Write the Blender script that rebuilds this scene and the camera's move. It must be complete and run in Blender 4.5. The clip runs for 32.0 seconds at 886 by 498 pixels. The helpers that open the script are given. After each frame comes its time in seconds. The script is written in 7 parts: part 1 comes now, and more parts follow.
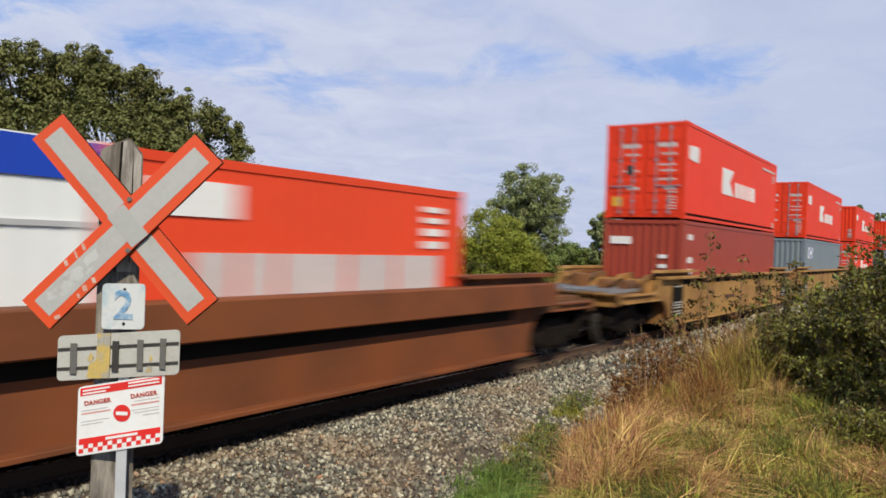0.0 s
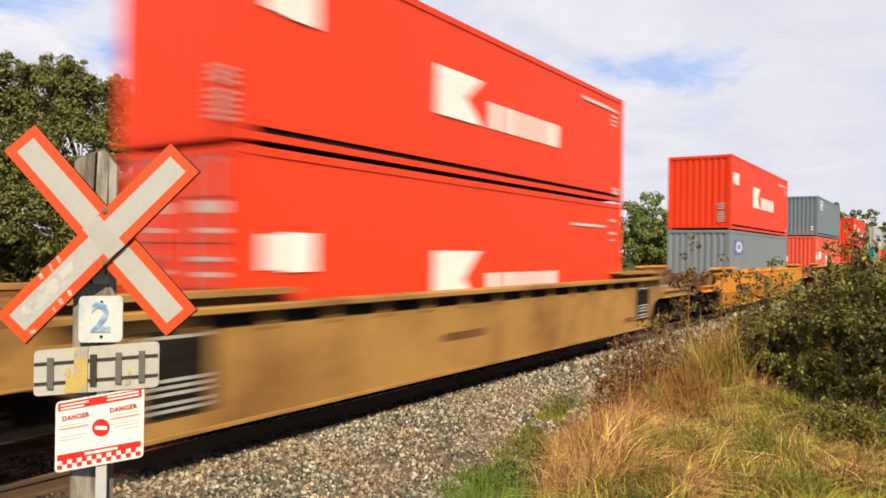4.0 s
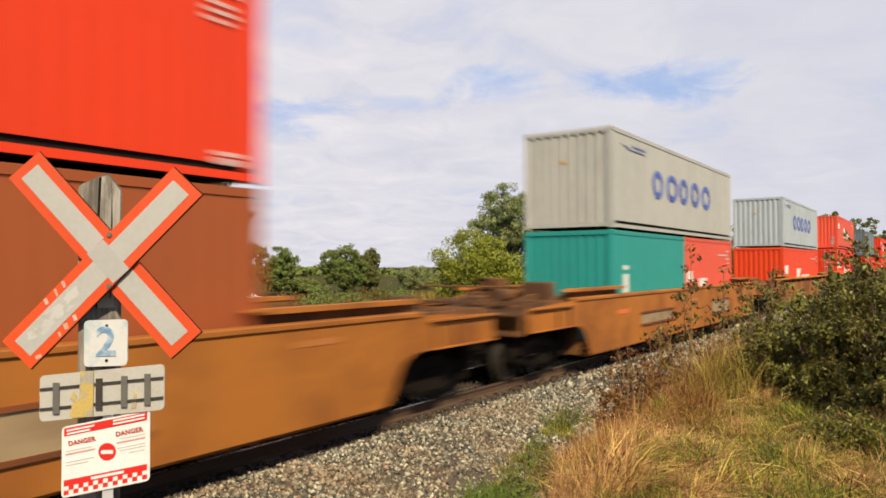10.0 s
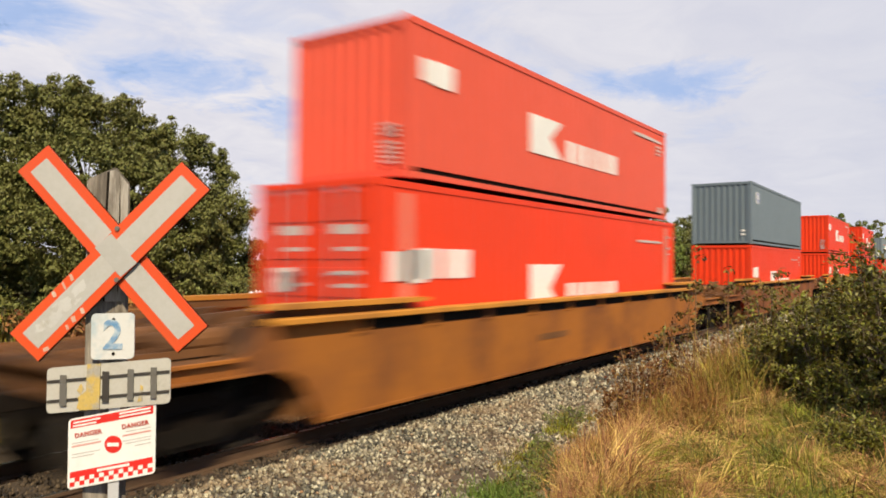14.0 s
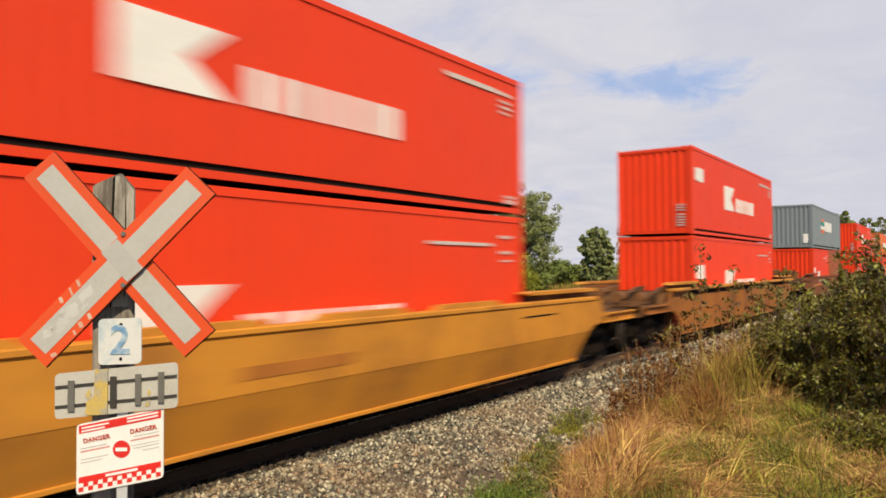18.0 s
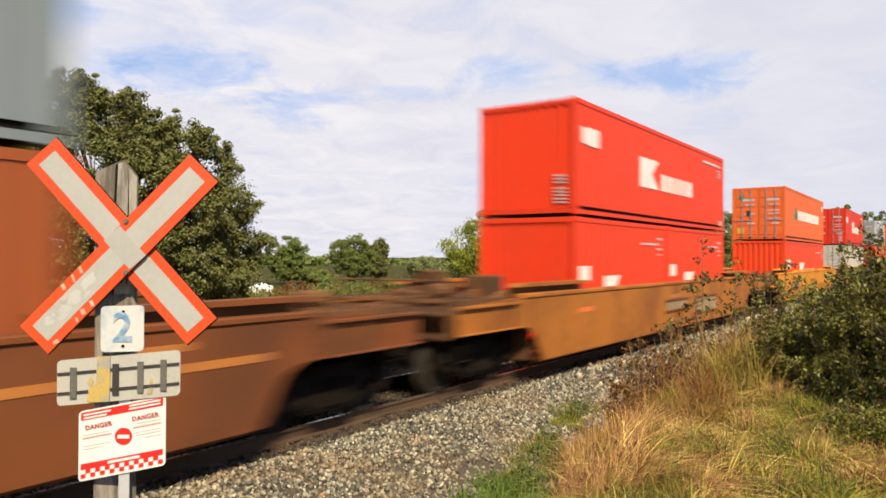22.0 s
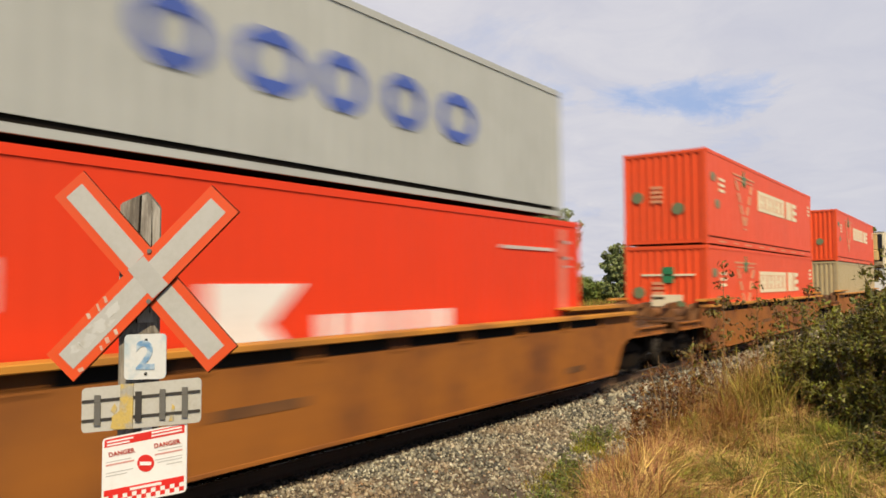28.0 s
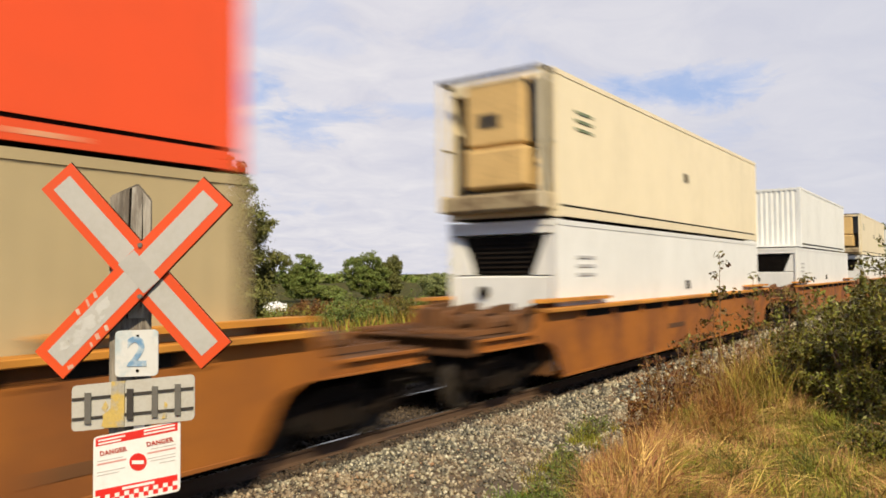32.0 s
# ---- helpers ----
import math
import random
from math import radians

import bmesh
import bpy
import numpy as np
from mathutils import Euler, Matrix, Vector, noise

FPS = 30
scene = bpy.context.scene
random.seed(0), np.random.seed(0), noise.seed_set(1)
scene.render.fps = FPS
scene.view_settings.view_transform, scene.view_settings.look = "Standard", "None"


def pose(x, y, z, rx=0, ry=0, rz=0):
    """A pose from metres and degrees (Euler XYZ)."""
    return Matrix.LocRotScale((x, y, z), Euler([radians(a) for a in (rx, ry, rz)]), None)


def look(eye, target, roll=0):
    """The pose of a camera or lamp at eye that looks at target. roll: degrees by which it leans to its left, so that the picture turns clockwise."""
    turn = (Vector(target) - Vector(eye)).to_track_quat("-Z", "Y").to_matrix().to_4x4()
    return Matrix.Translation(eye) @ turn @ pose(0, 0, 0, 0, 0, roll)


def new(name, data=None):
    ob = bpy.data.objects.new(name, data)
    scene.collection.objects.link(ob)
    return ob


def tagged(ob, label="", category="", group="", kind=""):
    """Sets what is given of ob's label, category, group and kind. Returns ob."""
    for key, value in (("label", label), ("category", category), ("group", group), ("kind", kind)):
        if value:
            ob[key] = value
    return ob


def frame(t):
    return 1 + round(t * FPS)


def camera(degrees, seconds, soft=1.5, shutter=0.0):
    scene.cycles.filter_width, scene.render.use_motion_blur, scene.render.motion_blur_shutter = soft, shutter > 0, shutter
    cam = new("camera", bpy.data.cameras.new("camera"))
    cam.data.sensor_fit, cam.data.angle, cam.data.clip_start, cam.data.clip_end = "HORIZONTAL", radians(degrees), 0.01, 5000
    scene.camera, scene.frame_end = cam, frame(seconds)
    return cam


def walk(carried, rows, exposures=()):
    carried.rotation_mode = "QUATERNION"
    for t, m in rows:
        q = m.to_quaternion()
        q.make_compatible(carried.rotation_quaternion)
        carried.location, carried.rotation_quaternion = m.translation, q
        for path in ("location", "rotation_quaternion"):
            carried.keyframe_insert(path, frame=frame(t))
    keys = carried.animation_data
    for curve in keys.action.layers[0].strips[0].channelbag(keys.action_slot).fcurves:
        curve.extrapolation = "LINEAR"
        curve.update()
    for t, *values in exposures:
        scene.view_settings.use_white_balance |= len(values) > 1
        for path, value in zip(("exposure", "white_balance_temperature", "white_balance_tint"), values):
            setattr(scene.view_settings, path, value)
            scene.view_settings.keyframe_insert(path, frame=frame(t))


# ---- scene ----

# ---------------------------------------------------------------- camera
# seconds, place (x along the track, y across it, z above the rail), heading from the track, tilt, lean
EYE_ROWS = [
    (0.0, 0.021, -0.004, 2.251, 35.53, -0.38, 2.05),
    (0.5, 0.032, 0.003, 2.255, 35.29, -0.43, 1.88),
    (1.0, 0.041, -0.004, 2.249, 35.02, -0.62, 1.23),
    (1.5, 0.038, 0.001, 2.257, 35.15, -0.87, 1.57),
    (2.0, 0.028, -0.010, 2.255, 35.10, -0.53, 1.68),
    (2.5, 0.033, 0.004, 2.254, 34.42, -0.64, 1.64),
    (3.0, 0.034, -0.003, 2.258, 33.99, -0.35, 1.37),
    (3.5, 0.037, -0.006, 2.254, 33.92, -0.13, 0.98),
    (5.5, 0.034, 0.017, 2.247, 35.80, 0.46, 1.08),
    (6.0, 0.030, 0.025, 2.249, 36.48, -0.18, 1.23),
    (6.5, 0.025, 0.036, 2.242, 36.57, -0.21, 1.11),
    (7.0, 0.026, 0.022, 2.242, 36.31, -0.41, 1.17),
    (7.5, 0.024, 0.029, 2.244, 35.85, -0.09, 0.70),
    (8.0, 0.024, 0.020, 2.246, 35.07, 0.13, -0.04),
    (8.5, 0.016, 0.007, 2.249, 34.69, 0.57, -0.13),
    (9.0, 0.017, 0.005, 2.252, 34.39, 0.75, -0.02),
    (9.5, 0.016, 0.003, 2.251, 34.39, 0.91, -0.78),
    (10.0, 0.013, -0.009, 2.253, 34.23, 1.37, -0.25),
    (10.5, 0.025, -0.006, 2.251, 34.14, 0.63, -0.98),
    (11.0, 0.024, -0.002, 2.249, 34.45, 0.52, -0.71),
    (11.5, 0.025, -0.003, 2.251, 34.26, 0.30, -0.18),
    (12.0, 0.020, 0.003, 2.254, 34.33, 0.17, 0.04),
    (12.5, 0.009, 0.006, 2.249, 34.51, 0.55, -0.16),
    (13.0, 0.002, 0.004, 2.247, 34.55, 0.76, 0.57),
    (13.5, -0.001, -0.008, 2.253, 34.74, 0.93, 0.60),
    (14.0, 0.000, -0.009, 2.248, 34.57, 1.22, 0.33),
    (14.5, -0.015, -0.022, 2.257, 34.41, 1.91, -0.52),
    (16.5, -0.017, -0.009, 2.251, 35.15, 2.30, -0.19),
    (17.0, -0.017, -0.014, 2.242, 35.15, 1.57, 0.12),
    (17.5, -0.010, -0.005, 2.245, 35.05, 1.24, -0.70),
    (18.0, -0.008, -0.003, 2.246, 34.84, 1.38, -0.30),
    (18.5, -0.009, -0.014, 2.245, 34.63, 1.42, -0.07),
    (19.0, -0.006, -0.015, 2.240, 34.57, 1.39, -0.19),
    (19.5, -0.007, 0.002, 2.238, 34.44, 0.58, -0.21),
    (20.0, -0.012, -0.006, 2.237, 34.42, 1.02, -0.15),
    (20.5, -0.019, -0.007, 2.243, 34.98, 0.97, 0.36),
    (21.0, -0.014, 0.011, 2.244, 34.92, 1.08, -0.29),
    (21.5, -0.013, 0.011, 2.245, 34.91, 1.02, -0.15),
    (22.0, -0.004, 0.017, 2.244, 34.91, 0.63, 0.18),
    (22.5, -0.003, 0.021, 2.240, 34.98, 0.80, 0.41),
    (23.0, -0.003, 0.017, 2.239, 35.40, 0.92, 0.32),
    (23.5, 0.001, 0.017, 2.241, 35.41, 0.45, 0.24),
    (24.0, -0.003, 0.029, 2.246, 35.77, 0.32, 0.02),
    (24.5, -0.005, 0.035, 2.249, 36.13, 0.91, 0.01),
    (26.5, -0.022, 0.015, 2.249, 36.54, 2.03, 0.02),
    (27.0, -0.015, 0.010, 2.248, 36.57, 2.18, -0.44),
    (27.5, -0.021, -0.005, 2.246, 36.15, 2.54, -0.31),
    (28.0, -0.031, -0.031, 2.247, 36.49, 2.68, -0.27),
    (28.5, -0.019, -0.022, 2.248, 36.45, 2.30, -0.42),
    (29.0, -0.006, -0.018, 2.257, 36.51, 2.41, -0.70),
    (29.5, 0.013, -0.008, 2.253, 36.36, 2.42, -0.87),
    (30.0, 0.024, -0.009, 2.256, 36.05, 2.68, -0.77),
    (30.5, 0.020, -0.005, 2.270, 36.22, 2.89, -0.49),
    (31.0, 0.019, -0.001, 2.256, 36.43, 2.40, -0.41),
    (31.5, 0.018, 0.027, 2.255, 35.89, 2.08, -0.15),
    (32.0, 0.019, 0.042, 2.266, 35.93, 1.89, -0.47),
]


def aim(x, y, z, heading, tilt, lean):
    return pose(x, y, z, 90 + tilt, 0, heading - 90) @ pose(0, 0, 0, 0, 0, lean)


cam = camera(62.08, 32.0, soft=1.65, shutter=1.0)
# stops and white balance, which the camera shifts a little in the first two seconds
EXPOSURES = [(0, -0.27, 5900, 10), (1, 0.0, 6300, 10)] + [(2, 0.18, 6750, 10)] + [(t, s, 7000, 10) for t, s in (
    (3.2, 0.18), (6, 0.18), (7, -0.05), (9, -0.07), (10, 0.0), (13, 0.03), (14.5, 0.03), (16.5, -0.08), (19, -0.1), (20, 0.1), (24, 0.14), (27, -0.1), (28, -0.14), (29, -0.12), (30, 0.0), (31, 0.05), (32, -0.03))]
walk(cam, [(t, aim(*r)) for t, *r in EYE_ROWS], EXPOSURES)

# ---------------------------------------------------------------- sky, sun, exposure
SUN_TO = Vector((-0.47, -0.56, 0.68)).normalized()
scene.view_settings.exposure = 0.0


def node(tree, kind, **values):
    n = tree.nodes.new(kind)
    for key, value in values.items():
        if key in n.inputs:
            n.inputs[key].default_value = value
    return n


def math_node(tree, op, a, b=None, clamp=False):
    n = tree.nodes.new("ShaderNodeMath")
    n.operation, n.use_clamp = op, clamp
    for slot, v in ((0, a), (1, b)):
        if v is None:
            continue
        if isinstance(v, (int, float)):
            n.inputs[slot].default_value = v
        else:
            tree.links.new(v, n.inputs[slot])
    return n.outputs[0]


def mix_node(tree, fac, a, b):
    n = tree.nodes.new("ShaderNodeMix")
    n.data_type = "RGBA"
    for slot, v in ((0, fac), (6, a), (7, b)):
        if isinstance(v, (int, float)):
            n.inputs[slot].default_value = v
        elif isinstance(v, (tuple, list)):
            n.inputs[slot].default_value = (*v[:3], 1)
        else:
            tree.links.new(v, n.inputs[slot])
    return n.outputs[2]


def ramp_node(tree, fac, stops):
    n = tree.nodes.new("ShaderNodeValToRGB")
    while len(n.color_ramp.elements) < len(stops):
        n.color_ramp.elements.new(0.5)
    for e, (p, c) in zip(n.color_ramp.elements, stops):
        e.position = p
        e.color = (c, c, c, 1) if isinstance(c, (int, float)) else (*c, 1)
    tree.links.new(fac, n.inputs[0])
    return n.outputs[0]


def build_sky():
    world = bpy.data.worlds.new("sky")
    world.use_nodes = True
    scene.world = world
    t = world.node_tree
    t.nodes.clear()
    sky = t.nodes.new("ShaderNodeTexSky")
    sky.sky_type, sky.sun_disc = "NISHITA", False
    sky.sun_elevation = math.asin(SUN_TO.z)
    sky.sun_rotation = math.atan2(SUN_TO.x, SUN_TO.y)
    sky.air_density, sky.dust_density, sky.ozone_density = 1.0, 0.6, 5.0
    coord = t.nodes.new("ShaderNodeTexCoord")
    sep = t.nodes.new("ShaderNodeSeparateXYZ")
    t.links.new(coord.outputs["Generated"], sep.inputs[0])
    # the cloud layer lies flat overhead: spread the direction over a plane
    den = math_node(t, "ADD", math_node(t, "MAXIMUM", sep.outputs[2], 0.0), 0.16)
    comb = t.nodes.new("ShaderNodeCombineXYZ")
    t.links.new(math_node(t, "DIVIDE", sep.outputs[0], den), comb.inputs[0])
    t.links.new(math_node(t, "DIVIDE", sep.outputs[1], den), comb.inputs[1])
    big = node(t, "ShaderNodeTexNoise", Scale=0.85, Detail=7.0, Roughness=0.58, Distortion=0.35)
    t.links.new(comb.outputs[0], big.inputs["Vector"])
    fine = node(t, "ShaderNodeTexNoise", Scale=3.4, Detail=6.0, Roughness=0.6, Distortion=0.6)
    t.links.new(comb.outputs[0], fine.inputs["Vector"])
    cover = math_node(t, "ADD", math_node(t, "MULTIPLY", big.outputs[0], 0.75), math_node(t, "MULTIPLY", fine.outputs[0], 0.25))
    # gaps of open sky between the clouds: heading, height, half width, half height, depth (degrees)
    gaps = None
    wisp = node(t, "ShaderNodeTexNoise", Scale=7.5, Detail=8.0, Roughness=0.68, Distortion=1.1)
    t.links.new(comb.outputs[0], wisp.inputs["Vector"])
    wob = math_node(t, "ADD", math_node(t, "MULTIPLY", math_node(t, "SUBTRACT", fine.outputs[0], 0.5), 2.4), math_node(t, "MULTIPLY", math_node(t, "SUBTRACT", wisp.outputs[0], 0.5), 1.3))
    head = math_node(t, "MULTIPLY", math_node(t, "ARCTAN2", sep.outputs[1], sep.outputs[0]), 57.2958)
    high = math_node(t, "MULTIPLY", math_node(t, "ARCSINE", sep.outputs[2]), 57.2958)
    for h0, e0, w, e, k in SKY_GAPS:
        u = math_node(t, "DIVIDE", math_node(t, "SUBTRACT", head, h0), w)
        v = math_node(t, "DIVIDE", math_node(t, "SUBTRACT", high, e0), e)
        d = math_node(t, "ADD", math_node(t, "ADD", math_node(t, "MULTIPLY", u, u), math_node(t, "MULTIPLY", v, v)), wob)
        g = math_node(t, "MULTIPLY", math_node(t, "SUBTRACT", 1.0, d, clamp=True), k)
        gaps = g if gaps is None else math_node(t, "ADD", gaps, g)
    cover = math_node(t, "SUBTRACT", cover, math_node(t, "MULTIPLY", gaps, 0.235))
    # the sky clears towards the sun, behind the viewer
    ahead = math_node(t, "ADD", math_node(t, "MULTIPLY", sep.outputs[0], 0.81), math_node(t, "MULTIPLY", sep.outputs[1], 0.58))
    cover = math_node(t, "SUBTRACT", cover, math_node(t, "MULTIPLY", math_node(t, "SUBTRACT", 0.55, ahead, clamp=True), 0.50))
    fac = ramp_node(t, cover, [(0.0, 0.35), (0.14, 0.85), (0.30, 0.98)])
    tone = ramp_node(t, fine.outputs[0], [(0.25, (7.5, 7.8, 9.5)), (0.72, (9.6, 9.7, 10.7))])
    # the cloud thins and greys towards the far end of the line
    tone = mix_node(t, math_node(t, "MULTIPLY", math_node(t, "SUBTRACT", 40.0, head, clamp=False), 0.016, clamp=True), tone, (7.2, 7.75, 9.5))
    # thin veils are bluish, thick cloud is white
    veil = ramp_node(t, cover, [(0.16, 0.0), (0.44, 1.0)])
    tone = mix_node(t, veil, (4.9, 6.7, 10.9), tone)
    col = mix_node(t, fac, sky.outputs[0], tone)
    bg = node(t, "ShaderNodeBackground", Strength=0.085)
    t.links.new(col, bg.inputs[0])
    out = t.nodes.new("ShaderNodeOutputWorld")
    t.links.new(bg.outputs[0], out.inputs[0])


SKY_GAPS = [(17.0, 13.4, 8.0, 2.0, 1.0), (31.0, 14.0, 5.0, 1.6, 0.8), (38.0, 12.6, 4.0, 1.0, 0.5), (45.5, 11.2, 5.5, 2.2, 0.9), (53.0, 13.2, 6.5, 2.2, 1.0), (60.0, 12.5, 4.0, 2.0, 0.5), (67.0, 18.0, 7.5, 5.0, 1.15), (69.0, 14.0, 4.5, 2.4, 1.1),
            (72.0, 9.0, 8.0, 3.0, 0.8), (58.0, 27.0, 18.0, 5.0, 0.45), (100.0, 24.0, 16.0, 8.0, 1.0), (170.0, 30.0, 20.0, 8.0, 0.8), (-60.0, 35.0, 25.0, 9.0, 0.8)]
build_sky()
sun = new("sun", bpy.data.lights.new("sun", "SUN"))
sun.data.energy, sun.data.angle, sun.data.color = 5.3, radians(0.6), (1.0, 0.875, 0.64)
sun.matrix_world = look((0, 0, 30), Vector((0, 0, 30)) - SUN_TO)

# ---------------------------------------------------------------- materials
MATS = {}


def material(name, base, rough=0.6, metal=0.0, dirt=(0.12, 0.09, 0.06), dirt_amount=0.35, scale=1.2, streak=1.0, grain=30.0,
             bump=0.15, island=0.0, spec=0.5, second=None, second_at=(0.5, 0.62), coat=0.0):
    """Paint, wood, stone: base colour, a second tone in patches, dirt at two scales, fine relief. streak above 1 draws it out downwards."""
    if name in MATS:
        return MATS[name]
    m = bpy.data.materials.new(name)
    m.use_nodes = True
    t = m.node_tree
    b = t.nodes["Principled BSDF"]
    coord = t.nodes.new("ShaderNodeTexCoord")
    info = t.nodes.new("ShaderNodeObjectInfo")
    mapping = t.nodes.new("ShaderNodeMapping")
    mapping.inputs["Scale"].default_value = (1, 1, 1 / streak)
    t.links.new(coord.outputs["Object"], mapping.inputs["Vector"])
    shift = t.nodes.new("ShaderNodeVectorMath")
    shift.operation = "ADD"
    mul = math_node(t, "MULTIPLY", info.outputs["Random"], 37.0)
    t.links.new(mapping.outputs[0], shift.inputs[0])
    t.links.new(mul, shift.inputs[1])
    large = node(t, "ShaderNodeTexNoise", Scale=scale, Detail=5.0, Roughness=0.6)
    small = node(t, "ShaderNodeTexNoise", Scale=scale * 9, Detail=4.0, Roughness=0.65)
    fine = node(t, "ShaderNodeTexNoise", Scale=grain, Detail=3.0, Roughness=0.6)
    for n in (large, small, fine):
        t.links.new(shift.outputs[0], n.inputs["Vector"])
    col = tuple(base)
    if second:
        col = mix_node(t, ramp_node(t, large.outputs[0], [(second_at[0], 0.0), (second_at[1], 1.0)]), base, second)
    wear = math_node(t, "MULTIPLY", large.outputs[0], small.outputs[0])
    col = mix_node(t, math_node(t, "MULTIPLY", ramp_node(t, wear, [(0.18, 0.0), (0.48, 1.0)]), dirt_amount), col, dirt)
    hsv = t.nodes.new("ShaderNodeHueSaturation")
    rnd = info.outputs["Random"]
    if island:
        geo = t.nodes.new("ShaderNodeNewGeometry")
        rnd = geo.outputs["Random Per Island"]
        t.links.new(math_node(t, "ADD", math_node(t, "MULTIPLY", rnd, 0.06 * island), 0.5 - 0.03 * island), hsv.inputs["Hue"])
        t.links.new(math_node(t, "ADD", math_node(t, "MULTIPLY", rnd, 0.9 * island), 1 - 0.45 * island), hsv.inputs["Value"])
    else:
        t.links.new(math_node(t, "ADD", math_node(t, "MULTIPLY", rnd, 0.10), 0.95), hsv.inputs["Value"])
    if isinstance(col, tuple):
        hsv.inputs["Color"].default_value = (*col, 1)
    else:
        t.links.new(col, hsv.inputs["Color"])
    t.links.new(hsv.outputs[0], b.inputs["Base Color"])
    b.inputs["Metallic"].default_value = metal
    b.inputs["Specular IOR Level"].default_value = spec
    b.inputs["Coat Weight"].default_value = coat
    t.links.new(math_node(t, "ADD", math_node(t, "MULTIPLY", small.outputs[0], 0.3), rough - 0.15, clamp=True), b.inputs["Roughness"])
    if bump:
        bn = node(t, "ShaderNodeBump", Strength=bump, Distance=0.02)
        t.links.new(fine.outputs[0], bn.inputs["Height"])
        t.links.new(bn.outputs[0], b.inputs["Normal"])
    MATS[name] = m
    return m


def box_paint(name, col, amount=0.28):
    return material(name, col, rough=0.5, dirt=(col[0] * 0.45 + 0.03, col[1] * 0.45 + 0.03, col[2] * 0.45 + 0.02), dirt_amount=amount, scale=0.7, streak=3.0, grain=45, bump=0.05, spec=0.2)


RED = box_paint("red_container_paint", (0.78, 0.050, 0.013))
CRIMSON = box_paint("deep_red_container_paint", (0.68, 0.038, 0.014))
CORAL = box_paint("faded_red_container_paint", (0.74, 0.10, 0.055))
MAROON = box_paint("maroon_container_paint", (0.33, 0.055, 0.032), 0.4)
BLUE_GREY = box_paint("blue_grey_container_paint", (0.20, 0.236, 0.258))
SLATE = box_paint("slate_container_paint", (0.155, 0.196, 0.226))
OLD_GREY = box_paint("aged_grey_container_paint", (0.425, 0.435, 0.415), 0.5)
WARM_GREY = box_paint("warm_grey_container_paint", (0.46, 0.452, 0.41), 0.5)
GREY = box_paint("light_grey_container_paint", (0.43, 0.472, 0.495), 0.5)
TEAL = box_paint("teal_container_paint", (0.022, 0.30, 0.265))
RUSSET = box_paint("russet_container_paint", (0.33, 0.082, 0.026), 0.35)
STORE_RED = box_paint("bright_orange_red_container_paint", (0.80, 0.092, 0.028))
VERMILION = box_paint("orange_red_container_paint", (0.76, 0.066, 0.018))
OLIVE = box_paint("olive_grey_container_paint", (0.45, 0.355, 0.20), 0.5)
CREAM = box_paint("cream_container_paint", (0.80, 0.69, 0.48), 0.3)
WHITE = box_paint("white_container_paint", (0.76, 0.76, 0.73), 0.3)
ORANGE = box_paint("orange_container_paint", (0.75, 0.14, 0.035))
BLUE = box_paint("blue_container_paint", (0.02, 0.06, 0.42))
MARK_WHITE = material("white_lettering_paint", (0.80, 0.78, 0.74), rough=0.5, dirt_amount=0.2, bump=0.03)
MARK_BLUE = material("blue_lettering_paint", (0.055, 0.105, 0.40), rough=0.5, dirt_amount=0.2, bump=0.03)
MARK_PALE_BLUE = material("faded_blue_lettering_paint", (0.22, 0.25, 0.42), rough=0.5, dirt_amount=0.3, bump=0.03)
MARK_GREEN = material("green_lettering_paint", (0.02, 0.20, 0.08), rough=0.5, dirt_amount=0.2, bump=0.03)
MARK_YELLOW = material("yellow_sticker", (0.75, 0.42, 0.03), rough=0.5, dirt_amount=0.2, bump=0.03)
MARK_ORANGE = material("orange_lettering_paint", (0.75, 0.16, 0.04), rough=0.5, dirt_amount=0.2, bump=0.03)
MARK_DARK = material("black_sticker", (0.03, 0.03, 0.03), rough=0.5, dirt_amount=0.2, bump=0.03)


def car_paint(name, col, rust, at=(0.46, 0.68)):
    return material(name, col, rough=0.72, second=rust, second_at=at, dirt=(0.05, 0.035, 0.025), dirt_amount=0.5, scale=0.9, streak=1.6, grain=35, bump=0.2, spec=0.25)


CAR_YELLOW = car_paint("yellow_well_car_paint", (0.69, 0.258, 0.023), (0.54, 0.20, 0.02), (0.5, 0.8))
CAR_OCHRE = car_paint("weathered_ochre_well_car_paint", (0.40, 0.215, 0.060), (0.28, 0.13, 0.035))
CAR_OLD_YELLOW = car_paint("dull_yellow_well_car_paint", (0.60, 0.242, 0.029), (0.45, 0.165, 0.027), (0.5, 0.8))
CAR_RUST = car_paint("orange_rust_well_car_paint", (0.42, 0.145, 0.024), (0.29, 0.088, 0.018))
CAR_BROWN = car_paint("brown_well_car_paint", (0.345, 0.118, 0.020), (0.20, 0.064, 0.018))
CAR_TAN = car_paint("worn_orange_brown_well_car_paint", (0.40, 0.132, 0.021), (0.27, 0.088, 0.022))
CAR_RUSSET = car_paint("russet_well_car_paint", (0.25, 0.078, 0.019), (0.16, 0.048, 0.016))
# Lighter than the brown cars: sun on their top edges put into the colour.
SUNLIT_CHORD = car_paint("sunlit_orange_chord_paint", (0.56, 0.235, 0.035), (0.33, 0.13, 0.035))
CAR_DARK = car_paint("dark_red_brown_well_car_paint", (0.205, 0.062, 0.019), (0.145, 0.046, 0.016))
IRON = material("grimy_cast_iron", (0.010, 0.008, 0.0065), rough=0.8, dirt=(0.035, 0.018, 0.01), dirt_amount=0.5, bump=0.2, spec=0.12)
WHEEL_STEEL = material("worn_wheel_steel", (0.016, 0.012, 0.009), rough=0.75, metal=0.1, dirt_amount=0.5)
